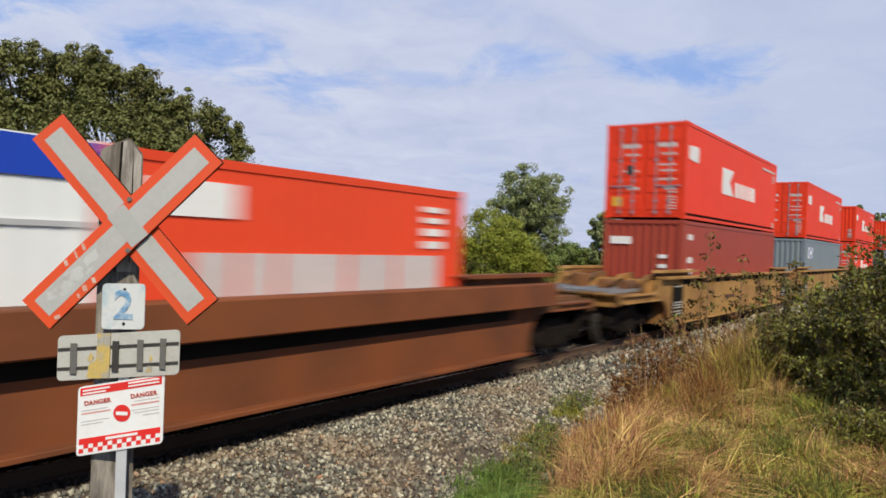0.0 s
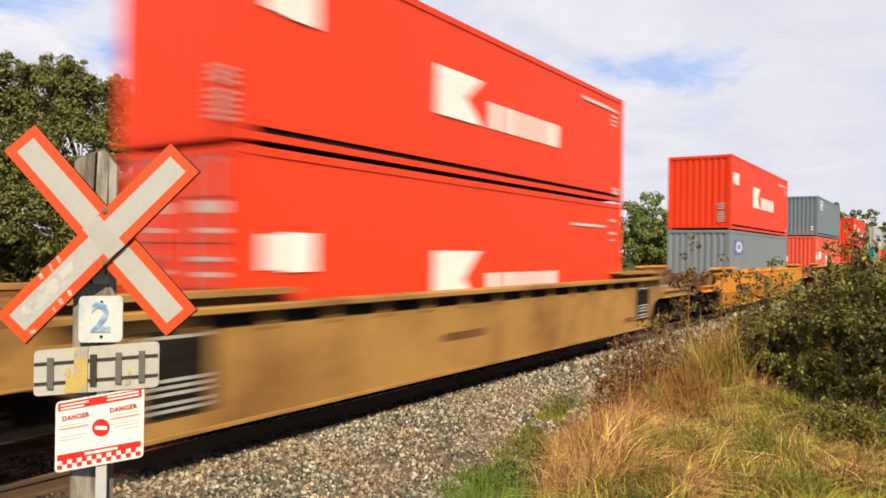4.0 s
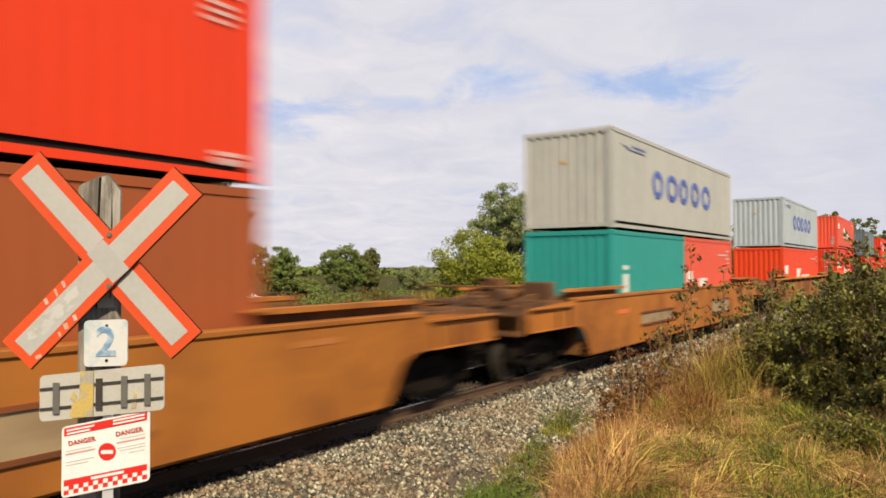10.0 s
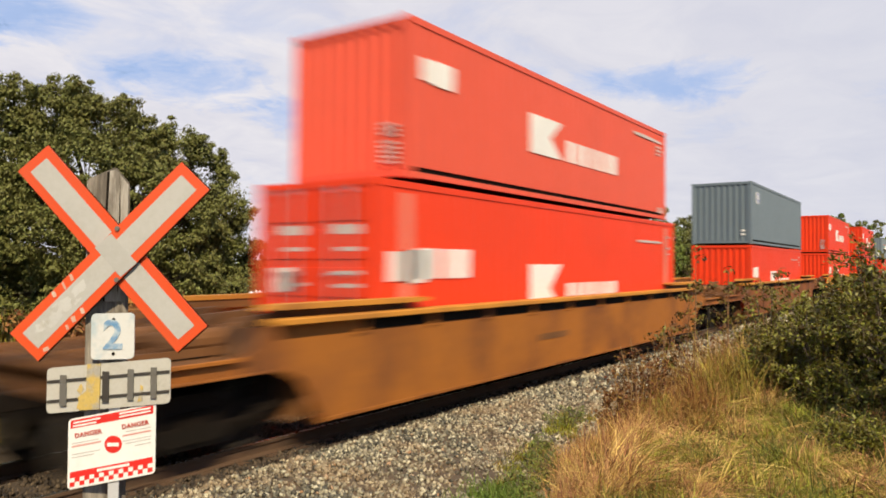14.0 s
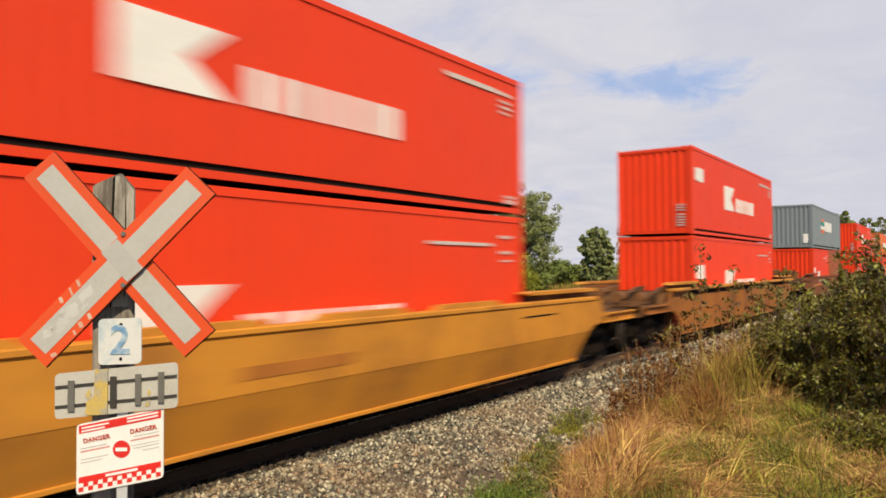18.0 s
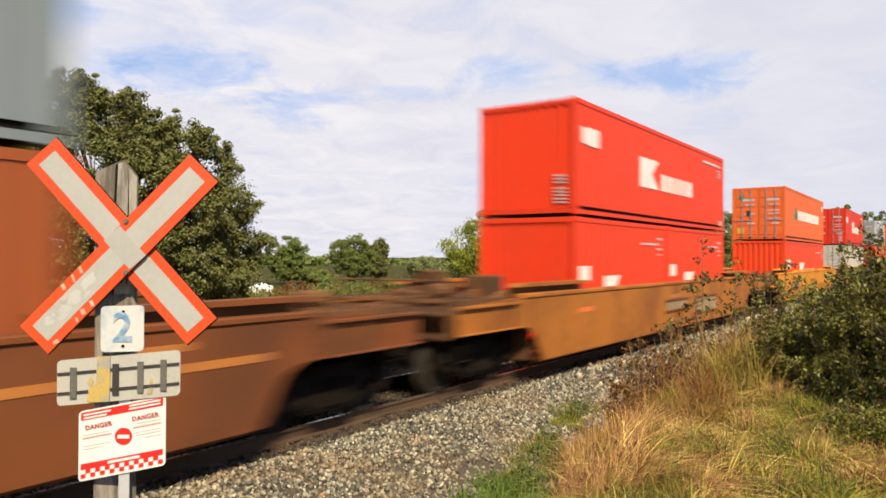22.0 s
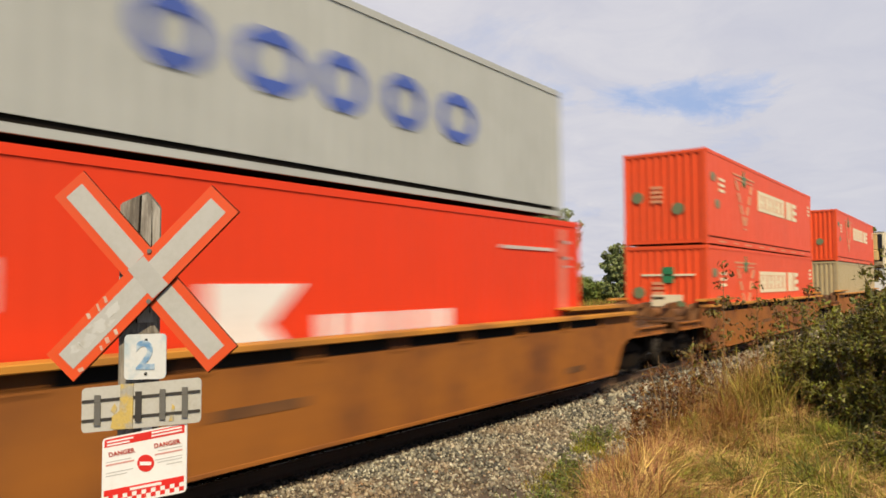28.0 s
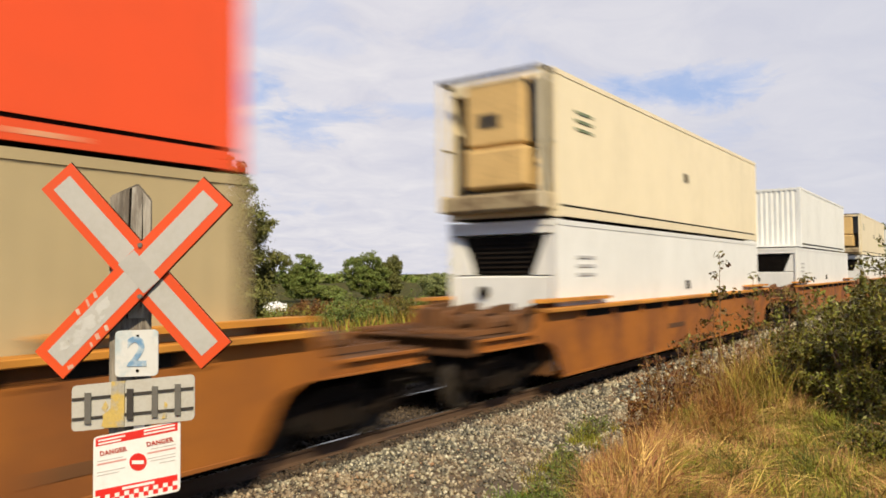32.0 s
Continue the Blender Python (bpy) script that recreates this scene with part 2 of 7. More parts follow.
STEEL = material("galvanised_steel", (0.42, 0.43, 0.43), rough=0.45, metal=0.7, dirt_amount=0.25)
RAIL_RUST = material("rusty_rail_steel", (0.11, 0.062, 0.036), rough=0.8, metal=0.2, dirt_amount=0.4)
RAIL_TOP = material("polished_rail_head", (0.5, 0.49, 0.47), rough=0.28, metal=0.9, dirt_amount=0.15, bump=0.02)
# Flat black for dark panels, and for shade under ledges, in pockets and grooves.
BLACK_AND_SHADE = material("black_and_shade", (0.008, 0.007, 0.006), rough=0.9, dirt_amount=0.2, spec=0.1)
CREOSOTE = material("weathered_sleeper_timber", (0.06, 0.042, 0.03), rough=0.9, streak=1.0, dirt_amount=0.5, bump=0.4)
POST_WOOD = material("grey_weathered_post_timber", (0.31, 0.275, 0.23), rough=0.9, second=(0.15, 0.128, 0.104), second_at=(0.44, 0.54), dirt=(0.06, 0.05, 0.042), dirt_amount=0.85, scale=9.0, streak=7.0, grain=60, bump=0.5)
SIGN_WHITE = material("aged_white_sheeting", (0.435, 0.432, 0.415), rough=0.45, dirt=(0.32, 0.31, 0.27), dirt_amount=0.45, scale=4.0, grain=80, bump=0.03)
SIGN_RED = material("orange_red_sheeting", (0.68, 0.078, 0.018), rough=0.4, dirt=(0.5, 0.12, 0.05), dirt_amount=0.3, scale=5.0, grain=80, bump=0.03)
PLATE_WHITE = material("white_sign_enamel", (0.80, 0.80, 0.79), rough=0.4, dirt=(0.5, 0.48, 0.42), dirt_amount=0.25, scale=4.0, bump=0.02)
PLATE_GREY = material("weathered_white_plate", (0.47, 0.46, 0.42), rough=0.55, dirt=(0.3, 0.26, 0.2), dirt_amount=0.45, scale=6.0, bump=0.05)
INK_RED = material("red_sign_ink", (0.68, 0.025, 0.02), rough=0.45, dirt_amount=0.1, bump=0.0)
INK_GREY = material("faded_grey_ink", (0.45, 0.44, 0.43), rough=0.6, dirt_amount=0.1, bump=0.0)
INK_BLUE = material("faded_blue_number_ink", (0.12, 0.27, 0.46), rough=0.5, second=(0.36, 0.48, 0.58), second_at=(0.44, 0.58), dirt=(0.6, 0.6, 0.56), dirt_amount=0.75, scale=16, bump=0.0)
STRAP = material("dark_metal_strap", (0.07, 0.065, 0.06), rough=0.5, metal=0.5, dirt_amount=0.3)
OLD_YELLOW = material("peeling_yellow_paint", (0.58, 0.42, 0.12), rough=0.7, second=(0.42, 0.40, 0.34), dirt_amount=0.4, scale=9, bump=0.2)


def stone_material(name, single, tones, grime, soil=None):
    m = bpy.data.materials.new(name)
    m.use_nodes = True
    t = m.node_tree
    b = t.nodes["Principled BSDF"]
    rnd = t.nodes.new("ShaderNodeObjectInfo").outputs["Random"] if single else t.nodes.new("ShaderNodeNewGeometry").outputs["Random Per Island"]
    tone = ramp_node(t, rnd, tones)
    coord = t.nodes.new("ShaderNodeTexCoord")
    grit = node(t, "ShaderNodeTexNoise", Scale=60.0, Detail=4.0, Roughness=0.65)
    t.links.new(coord.outputs["Object"], grit.inputs["Vector"])
    col = mix_node(t, ramp_node(t, grit.outputs[0], [(0.38, 0.5), (0.62, 0.0)]), tone, grime)
    if soil:
        # washed-in brown soil, in patches
        wide = node(t, "ShaderNodeTexNoise", Scale=0.9, Detail=4.0, Roughness=0.6)
        t.links.new(coord.outputs["Object"], wide.inputs["Vector"])
        col = mix_node(t, ramp_node(t, wide.outputs[0], [(0.48, 0.0), (0.66, 0.55)]), col, soil)
    t.links.new(col, b.inputs["Base Color"])
    b.inputs["Roughness"].default_value = 0.85
    bn = node(t, "ShaderNodeBump", Strength=0.5, Distance=0.01)
    t.links.new(grit.outputs[0], bn.inputs["Height"])
    t.links.new(bn.outputs[0], b.inputs["Normal"])
    return m


GREY_TONES = [(0.0, (0.026, 0.025, 0.020)), (0.24, (0.11, 0.105, 0.080)), (0.48, (0.235, 0.215, 0.155)), (0.68, (0.37, 0.33, 0.228)), (0.84, (0.49, 0.445, 0.31)), (0.95, (0.76, 0.70, 0.51)), (1.0, (0.42, 0.21, 0.10))]
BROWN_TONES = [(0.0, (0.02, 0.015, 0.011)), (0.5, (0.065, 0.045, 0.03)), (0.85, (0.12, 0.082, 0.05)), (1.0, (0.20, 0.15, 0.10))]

STONE, STONE_PIECE = stone_material("mixed_ballast_stones", False, GREY_TONES, (0.09, 0.08, 0.065), (0.30, 0.195, 0.105)), stone_material("ballast_stone", True, GREY_TONES, (0.09, 0.08, 0.065))
# Brown dust on the stones, with shade under the train in their colour.
STAINED_SHADE_STONE = stone_material("stained_and_shaded_ballast_stones", False, BROWN_TONES, (0.02, 0.015, 0.01))
BED = material("gravel_and_soil", (0.085, 0.062, 0.042), rough=0.95, second=(0.14, 0.085, 0.045), dirt_amount=0.4, scale=2.5, grain=40, bump=0.8)
SOIL = material("grassy_soil", (0.05, 0.052, 0.018), rough=0.95, second=(0.13, 0.095, 0.035), dirt=(0.04, 0.045, 0.015), dirt_amount=0.5, scale=0.8, grain=24, bump=0.8, spec=0.03)
# Near-black: the shade under the train, put into the bed's colour.
DARK_SHADE_BED = material("dusty_shaded_ballast_bed", (0.03, 0.021, 0.014), rough=0.95, dirt_amount=0.4, scale=2.5, grain=40, bump=0.8, spec=0.05)
STRAW = material("dry_straw_grass", (0.575, 0.318, 0.135), rough=0.7, second=(0.34, 0.165, 0.055), second_at=(0.46, 0.60), dirt=(0.17, 0.10, 0.035), scale=1.9, dirt_amount=0.6, island=1.25, spec=0.12, bump=0)
GREEN_BLADE = material("green_grass_blades", (0.27, 0.245, 0.036), rough=0.65, second=(0.45, 0.30, 0.085), second_at=(0.52, 0.62), dirt=(0.06, 0.085, 0.014), scale=2.0, dirt_amount=0.7, island=1.2, spec=0.12, bump=0)
FRESH_BLADE = material("fresh_green_grass_blades", (0.125, 0.185, 0.034), rough=0.6, dirt_amount=0.1, island=0.6, spec=0.18, bump=0)
LEAF_DARK = material("dark_green_leaves", (0.146, 0.154, 0.046), rough=0.55, dirt=(0.165, 0.135, 0.045), scale=0.6, dirt_amount=0.6, island=0.6, spec=0.18, bump=0)
LEAF_MID = material("mid_green_leaves", (0.15, 0.19, 0.045), rough=0.5, dirt=(0.14, 0.12, 0.03), scale=0.6, dirt_amount=0.6, island=0.9, spec=0.18, bump=0)
LEAF_LIME = material("yellow_green_leaves", (0.25, 0.265, 0.028), rough=0.5, dirt=(0.10, 0.12, 0.03), scale=0.6, dirt_amount=0.5, island=0.8, spec=0.18, bump=0)
LEAF_GREY = material("grey_green_leaves", (0.22, 0.25, 0.092), rough=0.5, dirt=(0.16, 0.15, 0.07), scale=0.6, dirt_amount=0.5, island=0.8, spec=0.18, bump=0)
LEAF_BUSH = material("dull_shrub_leaves", (0.142, 0.130, 0.020), rough=0.5, dirt=(0.13, 0.10, 0.022), scale=2.0, dirt_amount=0.5, island=1.2, spec=0.28, bump=0)
LEAF_RUST = material("russet_dying_leaves", (0.24, 0.10, 0.035), rough=0.6, dirt_amount=0.4, scale=2.0, island=0.8, spec=0.18, bump=0)
BARK = material("grey_brown_bark", (0.12, 0.09, 0.065), rough=0.9, scale=3, streak=5, grain=25, bump=0.6)
STALK = material("brown_dry_stalk", (0.24, 0.13, 0.06), rough=0.8, scale=5, bump=0.2, island=0.5)

# ---------------------------------------------------------------- mesh helpers


def box(bm, x0, x1, y0, y1, z0, z1, bevel=0.0):
    vs = [bm.verts.new((x, y, z)) for x in (x0, x1) for y in (y0, y1) for z in (z0, z1)]
    fs = [bm.faces.new([vs[i] for i in f]) for f in ((0, 1, 3, 2), (4, 6, 7, 5), (0, 4, 5, 1), (2, 3, 7, 6), (0, 2, 6, 4), (1, 5, 7, 3))]
    if bevel:
        es = list({e for f in fs for e in f.edges})
        bmesh.ops.bevel(bm, geom=es, offset=bevel, segments=1, affect="EDGES")
    return bm


def prism(bm, pts, axis, a, b):
    """A closed outline (two of x, y, z in order) drawn out along the third from a to b."""
    def at(p, q, r):
        return {"x": (r, p, q), "y": (p, r, q), "z": (p, q, r)}[axis]
    lo = [bm.verts.new(at(p, q, a)) for p, q in pts]
    hi = [bm.verts.new(at(p, q, b)) for p, q in pts]
    n = len(pts)
    bm.faces.new(lo)
    bm.faces.new(hi[::-1])
    for i in range(n):
        bm.faces.new((lo[i], hi[i], hi[(i + 1) % n], lo[(i + 1) % n]))
    bmesh.ops.recalc_face_normals(bm, faces=bm.faces)
    return bm


def rod(bm, a, b, r0, r1=None, n=8):
    a, b = Vector(a), Vector(b)
    r1 = r0 if r1 is None else r1
    d = (b - a).normalized()
    u = d.orthogonal().normalized()
    v = d.cross(u)
    ring = []
    for p, r in ((a, r0), (b, r1)):
        ring.append([bm.verts.new(p + (u * math.cos(2 * math.pi * i / n) + v * math.sin(2 * math.pi * i / n)) * r) for i in range(n)])
    for i in range(n):
        bm.faces.new((ring[0][i], ring[0][(i + 1) % n], ring[1][(i + 1) % n], ring[1][i]))
    bm.faces.new(ring[0][::-1])
    bm.faces.new(ring[1])
    return bm


def mesh_of(name, bm, mat, smooth=False):
    me = bpy.data.meshes.new(name)
    bm.to_mesh(me)
    bm.free()
    if smooth:
        me.polygons.foreach_set("use_smooth", [True] * len(me.polygons))
    me.materials.append(mat)
    return me


def part(name, bm, mat, parent=None, label="", at=None, smooth=False):
    me = bm if isinstance(bm, bpy.types.Mesh) else mesh_of(name, bm, mat, smooth)
    ob = new(name, me)
    if parent is not None:
        ob.parent = parent
    if at is not None:
        ob.matrix_basis = at
    return tagged(ob, label)


def shape(draw, *args):
    bm = bmesh.new()
    draw(bm, *args)
    return bm


def raw_mesh(name, verts, faces, mat):
    """One mesh from arrays: verts n x 3, faces m x 3 or m x 4."""
    me = bpy.data.meshes.new(name)
    verts, faces = np.asarray(verts, np.float32), np.asarray(faces, np.int32)
    k = faces.shape[1]
    me.vertices.add(len(verts))
    me.vertices.foreach_set("co", verts.ravel())
    me.loops.add(faces.size)
    me.loops.foreach_set("vertex_index", faces.ravel())
    me.polygons.add(len(faces))
    me.polygons.foreach_set("loop_start", np.arange(0, faces.size, k, dtype=np.int32))
    me.polygons.foreach_set("loop_total", np.full(len(faces), k, np.int32))
    me.update(calc_edges=True)
    me.materials.append(mat)
    return me

# ---------------------------------------------------------------- the ground and the track
TRACK_Y = 7.94
rng = np.random.default_rng(7)


def smooth_step(a, b, v):
    u = np.clip((v - a) / (b - a), 0, 1)
    return u * u * (3 - 2 * u)


def ground_height(x, y):
    """Bank on the near side, cess at its foot, ballast shoulder, formation, field beyond."""
    x, y = np.asarray(x, float), np.asarray(y, float)
    foot = 3.95 + 0.22 * np.sin(x * 0.9 + 0.4) + 0.10 * np.sin(x * 2.3)
    bank = 0.62 + 0.10 * np.sin(x * 0.55 + 1) * np.sin(y * 0.7) + 0.05 * np.sin(x * 1.9) * np.cos(y * 1.6)
    bank = bank + 0.22 * smooth_step(7.0, 14.0, x)
    hump = 0.06 * np.sin(x * 5.3 + 1.4 * np.sin(y * 2.1)) * np.sin(y * 4.7 + 1.2 * np.sin(x * 1.7)) + 0.035 * np.sin(x * 9.1 + y * 6.3)
    bank = bank + hump * smooth_step(3.0, 4.0, x) * (1 - smooth_step(12.0, 15.0, x))
    z = bank + (-0.42 - bank) * smooth_step(foot - 1.9, foot, y)
    z = z + (-0.08 + 0.42) * smooth_step(foot + 0.1, 6.2, y)
    z = np.where(y > 9.6, -0.08 - 0.6 * smooth_step(9.6, 12.0, y), z)
    far = smooth_step(40, 200, np.hypot(x, y))
    z = np.where(np.abs(y - TRACK_Y) < 1.45, -0.23, z)
    return z * (1 - far) - 0.4 * far


def grid_lines(core0, core1, step, reach):
    inner = np.arange(core0, core1 + 1e-6, step)
    out, d = [], step
    v = core1
    while v < reach:
        d *= 1.28
        v += d
        out.append(v)
    low, d, v = [], step, core0
    while v > -reach:
        d *= 1.28
        v -= d
        low.append(v)
    return np.array(low[::-1] + list(inner) + out)


def build_ground():
    gx, gy = grid_lines(-3, 26, 0.16, 2500), grid_lines(-2, 12.5, 0.12, 2500)
    X, Y = np.meshgrid(gx, gy, indexing="ij")
    Z = ground_height(X, Y)
    v = np.stack([X, Y, Z], -1).reshape(-1, 3)
    n, m = len(gx), len(gy)
    i, j = np.meshgrid(np.arange(n - 1), np.arange(m - 1), indexing="ij")
    a = (i * m + j).ravel()
    f = np.stack([a, a + m, a + m + 1, a + 1], 1)
    me = raw_mesh("ground", v, f, SOIL)
    me.materials.append(BED)
    cy = v[f].mean(1)
    foot = 3.95 + 0.22 * np.sin(cy[:, 0] * 0.9 + 0.4) + 0.10 * np.sin(cy[:, 0] * 2.3)
    me.polygons.foreach_set("material_index", ((cy[:, 1] > foot - 0.15) & (cy[:, 1] < 12)).astype(np.int32))
    me.polygons.foreach_set("use_smooth", [True] * len(me.polygons))
    tagged(new("ground", me), "grassy bank and stony formation beside the track", "ground", kind="structure")


build_ground()


def build_track():
    track = tagged(new("railway_track"), "single railway track on timber sleepers and ballast", "railway track", kind="structure")
    profile = [(-0.075, -0.17), (0.075, -0.17), (0.075, -0.155), (0.014, -0.135), (0.014, -0.045), (0.036, -0.035), (0.036, -0.004), (0.03, 0.0),
               (-0.03, 0.0), (-0.036, -0.004), (-0.036, -0.035), (-0.014, -0.045), (-0.014, -0.135), (-0.075, -0.155)]
    for side in (-1, 1):
        y = TRACK_Y + side * 0.755
        bm = bmesh.new()
        prism(bm, [(y + p, q) for p, q in profile], "x", -60, 620)
        r = part("rail", bm, RAIL_RUST, track)
        part("rail_head", shape(box, -60, 620, y - 0.027, y + 0.027, -0.001, 0.002), RAIL_TOP, r, "polished running surface")
    sleeper = mesh_of("sleeper", shape(box, -0.115, 0.115, -1.3, 1.3, -0.20, 0.0, 0.012), CREOSOTE)
    plate = mesh_of("tie_plate", shape(box, -0.09, 0.09, -0.17, 0.17, 0.0, 0.012), RAIL_RUST)
    for i in range(90):
        s = part("sleeper", sleeper, None, track, at=pose(-4 + i * 0.5, TRACK_Y, -0.178, 0, 0, rng.normal(0, 0.4)))
        if i < 60:
            for side in (-1, 1):
                part("tie_plate", plate, None, s, at=pose(0, side * 0.755, 0.001))


build_track()

# ---------------------------------------------------------------- containers
BOX_MESH = {}
GREY_DOOR = box_paint("grimy_grey_door_paint", (0.30, 0.31, 0.31), 0.7)
CREAM_FAINT = material("faded_cream_lettering", (0.72, 0.31, 0.16), rough=0.6, dirt_amount=0.3, bump=0.03)
PANEL_PALE = material("faded_orange_cream_lettering", (0.78, 0.47, 0.27), rough=0.6, dirt_amount=0.3, bump=0.03)
MARK_FAINT = material("faded_white_lettering", (0.58, 0.50, 0.47), rough=0.6, dirt_amount=0.3, bump=0.03)


def kept(key, draw, mat, smooth=False):
    k = (key, mat.name)
    if k not in BOX_MESH:
        bm = bmesh.new()
        draw(bm)
        BOX_MESH[k] = mesh_of(key.split(" ")[0], bm, mat, smooth)
    return BOX_MESH[k]


def corrugate(bm, a, b, z0, z1, out, pitch, depth, along):
    """A corrugated sheet from a to b, standing from z0 to z1, its outer crests at out; along x or y."""
    n = max(2, round((b - a) / pitch))
    step = (b - a) / n
    sign = 1 if out > 0 else -1
    line = []
    for i in range(n):
        s = a + i * step
        for f, d in ((0.0, 0), (0.36, 0), (0.5, depth), (0.86, depth)):
            line.append((s + f * step, out - sign * d))
    line.append((b, out))
    lo = [bm.verts.new((p, q, z0) if along == "x" else (q, p, z0)) for p, q in line]
    hi = [bm.verts.new((p, q, z1) if along == "x" else (q, p, z1)) for p, q in line]
    for i in range(len(line) - 1):
        bm.faces.new((lo[i], lo[i + 1], hi[i + 1], hi[i]))
    # the sheet's inner face
    q = out - sign * (depth + 0.006)
    c = [bm.verts.new((p, q, z) if along == "x" else (q, p, z)) for p, z in ((a, z0), (b, z0), (b, z1), (a, z1))]
    bm.faces.new(c)
    bmesh.ops.recalc_face_normals(bm, faces=bm.faces)


def container(kind, length, height, width, mat, label, doors=False, marks=None, smooth_side=False, post_inset=0.0, group="containers on the train"):
    """A shipping container, its base at the origin, the near side at -y and the leading end at -x."""
    ob = new(kind)
    tagged(ob, label, "shipping container", group)
    key = f"{length} {height} {width}"
    hl, hw = length / 2, width / 2
    p = 0.16
    depth, pitch = (0.004, 0.6) if smooth_side else (0.012, 0.278)
    lip = 0.215 if smooth_side else 0.115  # top of the bottom rail, under a groove filled black as shade
    key += f" {lip}"
    for side in (-1, 1):
        part("side_panel", kept(f"side_panel {side} {depth} " + key, lambda bm: corrugate(bm, -hl + p, hl - p, lip + (0.05 if smooth_side else 0.08), height - 0.11, side * (hw - 0.012), pitch, depth, "x"), mat), None, ob)
        part("bottom_rail", kept(f"bottom_rail {side} " + key, lambda bm: box(bm, -hl + p, hl - p, side * hw - 0.05 * (side > 0), side * hw + 0.05 * (side < 0), 0.025, lip), mat), None, ob)
        part("top_rail", kept(f"top_rail {side} " + key, lambda bm: box(bm, -hl + p, hl - p, side * hw - 0.06 * (side > 0), side * hw + 0.06 * (side < 0), height - 0.115, height - 0.012), mat), None, ob)
    # Black strip set into the gap, for the shade between panel and rail.
    part("groove", kept("groove " + key, lambda bm: box(bm, -hl + p, hl - p, -hw + 0.055, hw - 0.055, lip - 0.01, lip + 0.085), BLACK_AND_SHADE), None, ob)
    part("roof", kept("roof " + key, lambda bm: box(bm, -hl + 0.05, hl - 0.05, -hw + 0.06, hw - 0.06, height - 0.05, height - 0.02), mat), None, ob)
    part("floor_frame", kept("floor_frame " + key, lambda bm: box(bm, -hl + 0.1, hl - 0.1, -hw + 0.06, hw - 0.06, 0.04, 0.15), IRON), None, ob)
    for ex in (-1, 1):
        for sy in (-1, 1):
            x0, x1 = sorted((ex * hl, ex * (hl - p)))
            y0, y1 = sorted((sy * hw, sy * (hw - 0.12)))

            def post(bm):
                box(bm, x0, x1, y0, y1, 0.12, height - 0.12, 0.012)

            q = part("corner_post", kept(f"corner_post {ex} {sy} " + key, post, mat), None, ob)
            for z in (0.0, height - 0.118):
                part("corner_casting", kept(f"corner_casting {ex} {sy} {z} " + key, lambda bm: box(bm, min(x0, ex * (hl - 0.178)), max(x1, ex * (hl - 0.178)), y0 - 0.004, y1 + 0.004, z, z + 0.118, 0.008), mat), None, q)
        if ex == -1 and doors:
            for sy in (-1, 1):
                y0, y1 = sorted((sy * 0.012, sy * (hw - 0.125)))

                def leaf(bm):
                    box(bm, -hl + 0.02, -hl + 0.06, y0, y1, 0.13, height - 0.12)
                d = part("door", kept(f"door {sy} " + key, leaf, GREY_DOOR if mat in (GREY, OLD_GREY) else mat), None, ob)
                for k in range(5):
                    z = 0.2 + k * (height - 0.32) / 5
                    part("door_panel", kept(f"door_panel {sy} {k} " + key, lambda bm: box(bm, -hl + 0.002, -hl + 0.022, y0 + 0.07, y1 - 0.07, z + 0.06, z + (height - 0.32) / 5 - 0.06, 0.008), GREY_DOOR if mat in (GREY, OLD_GREY) else mat), None, d)
                for f in (0.30, 0.68):
                    y = y0 + (y1 - y0) * f

                    def bar(bm):
                        rod(bm, (-hl - 0.018, y, 0.12), (-hl - 0.018, y, height - 0.1), 0.019)
                        for z in (0.16, 0.5, 1.1, 1.7, height - 0.2):
                            box(bm, -hl - 0.035, -hl + 0.004, y - 0.05, y + 0.05, z, z + 0.06)
                        box(bm, -hl - 0.04, -hl - 0.025, y - 0.02, y + 0.34 * sy, 0.95, 0.985)
                    part("lock_rod", kept(f"lock_rod {sy} {f} " + key, bar, STEEL), None, d)
                for k, (z, w, hgt) in enumerate(((0.74, 0.62, 0.045), (0.66, 0.5, 0.02), (0.55, 0.6, 0.018), (0.49, 0.55, 0.018), (0.40, 0.6, 0.018), (0.30, 0.4, 0.03))):
                    if sy == 1 and k in (2, 4):
                        continue
                    part("marking", kept(f"marking {sy} {k} " + key, lambda bm: box(bm, -hl - 0.005, -hl + 0.003, y0 + 0.15, y0 + 0.15 + w * (y1 - y0 - 0.2), z * height, z * height + hgt * height), MARK_FAINT), None, d)
                if sy == 1:
                    part("sticker", kept("sticker " + key, lambda bm: box(bm, -hl - 0.006, -hl + 0.003, y1 - 0.42, y1 - 0.12, 0.13 * height, 0.23 * height), MARK_YELLOW), None, d)
                    part("sticker", kept("sticker_b " + key, lambda bm: box(bm, -hl - 0.007, -hl + 0.003, y0 + 0.34, y0 + 0.54, 0.46 * height, 0.56 * height), MARK_DARK), None, d)
        else:
            part("end_wall", kept(f"end_wall {ex} " + key, lambda bm: corrugate(bm, -hw + 0.12, hw - 0.12, 0.14, height - 0.11, ex * (hl - 0.02), 0.245, 0.042, "y"), mat), None, ob)
        part("end_sill", kept(f"end_sill {ex} " + key, lambda bm: box(bm, *sorted((ex * (hl - 0.03), ex * (hl - 0.11))), -hw + 0.1, hw - 0.1, 0.045, 0.15), mat), None, ob)
        part("end_header", kept(f"end_header {ex} " + key, lambda bm: box(bm, *sorted((ex * (hl - 0.005), ex * (hl - 0.08))), -hw + 0.1, hw - 0.1, height - 0.118, height - 0.01), mat), None, ob)
    for m in marks or ():
        name, mk, draw, lab = m
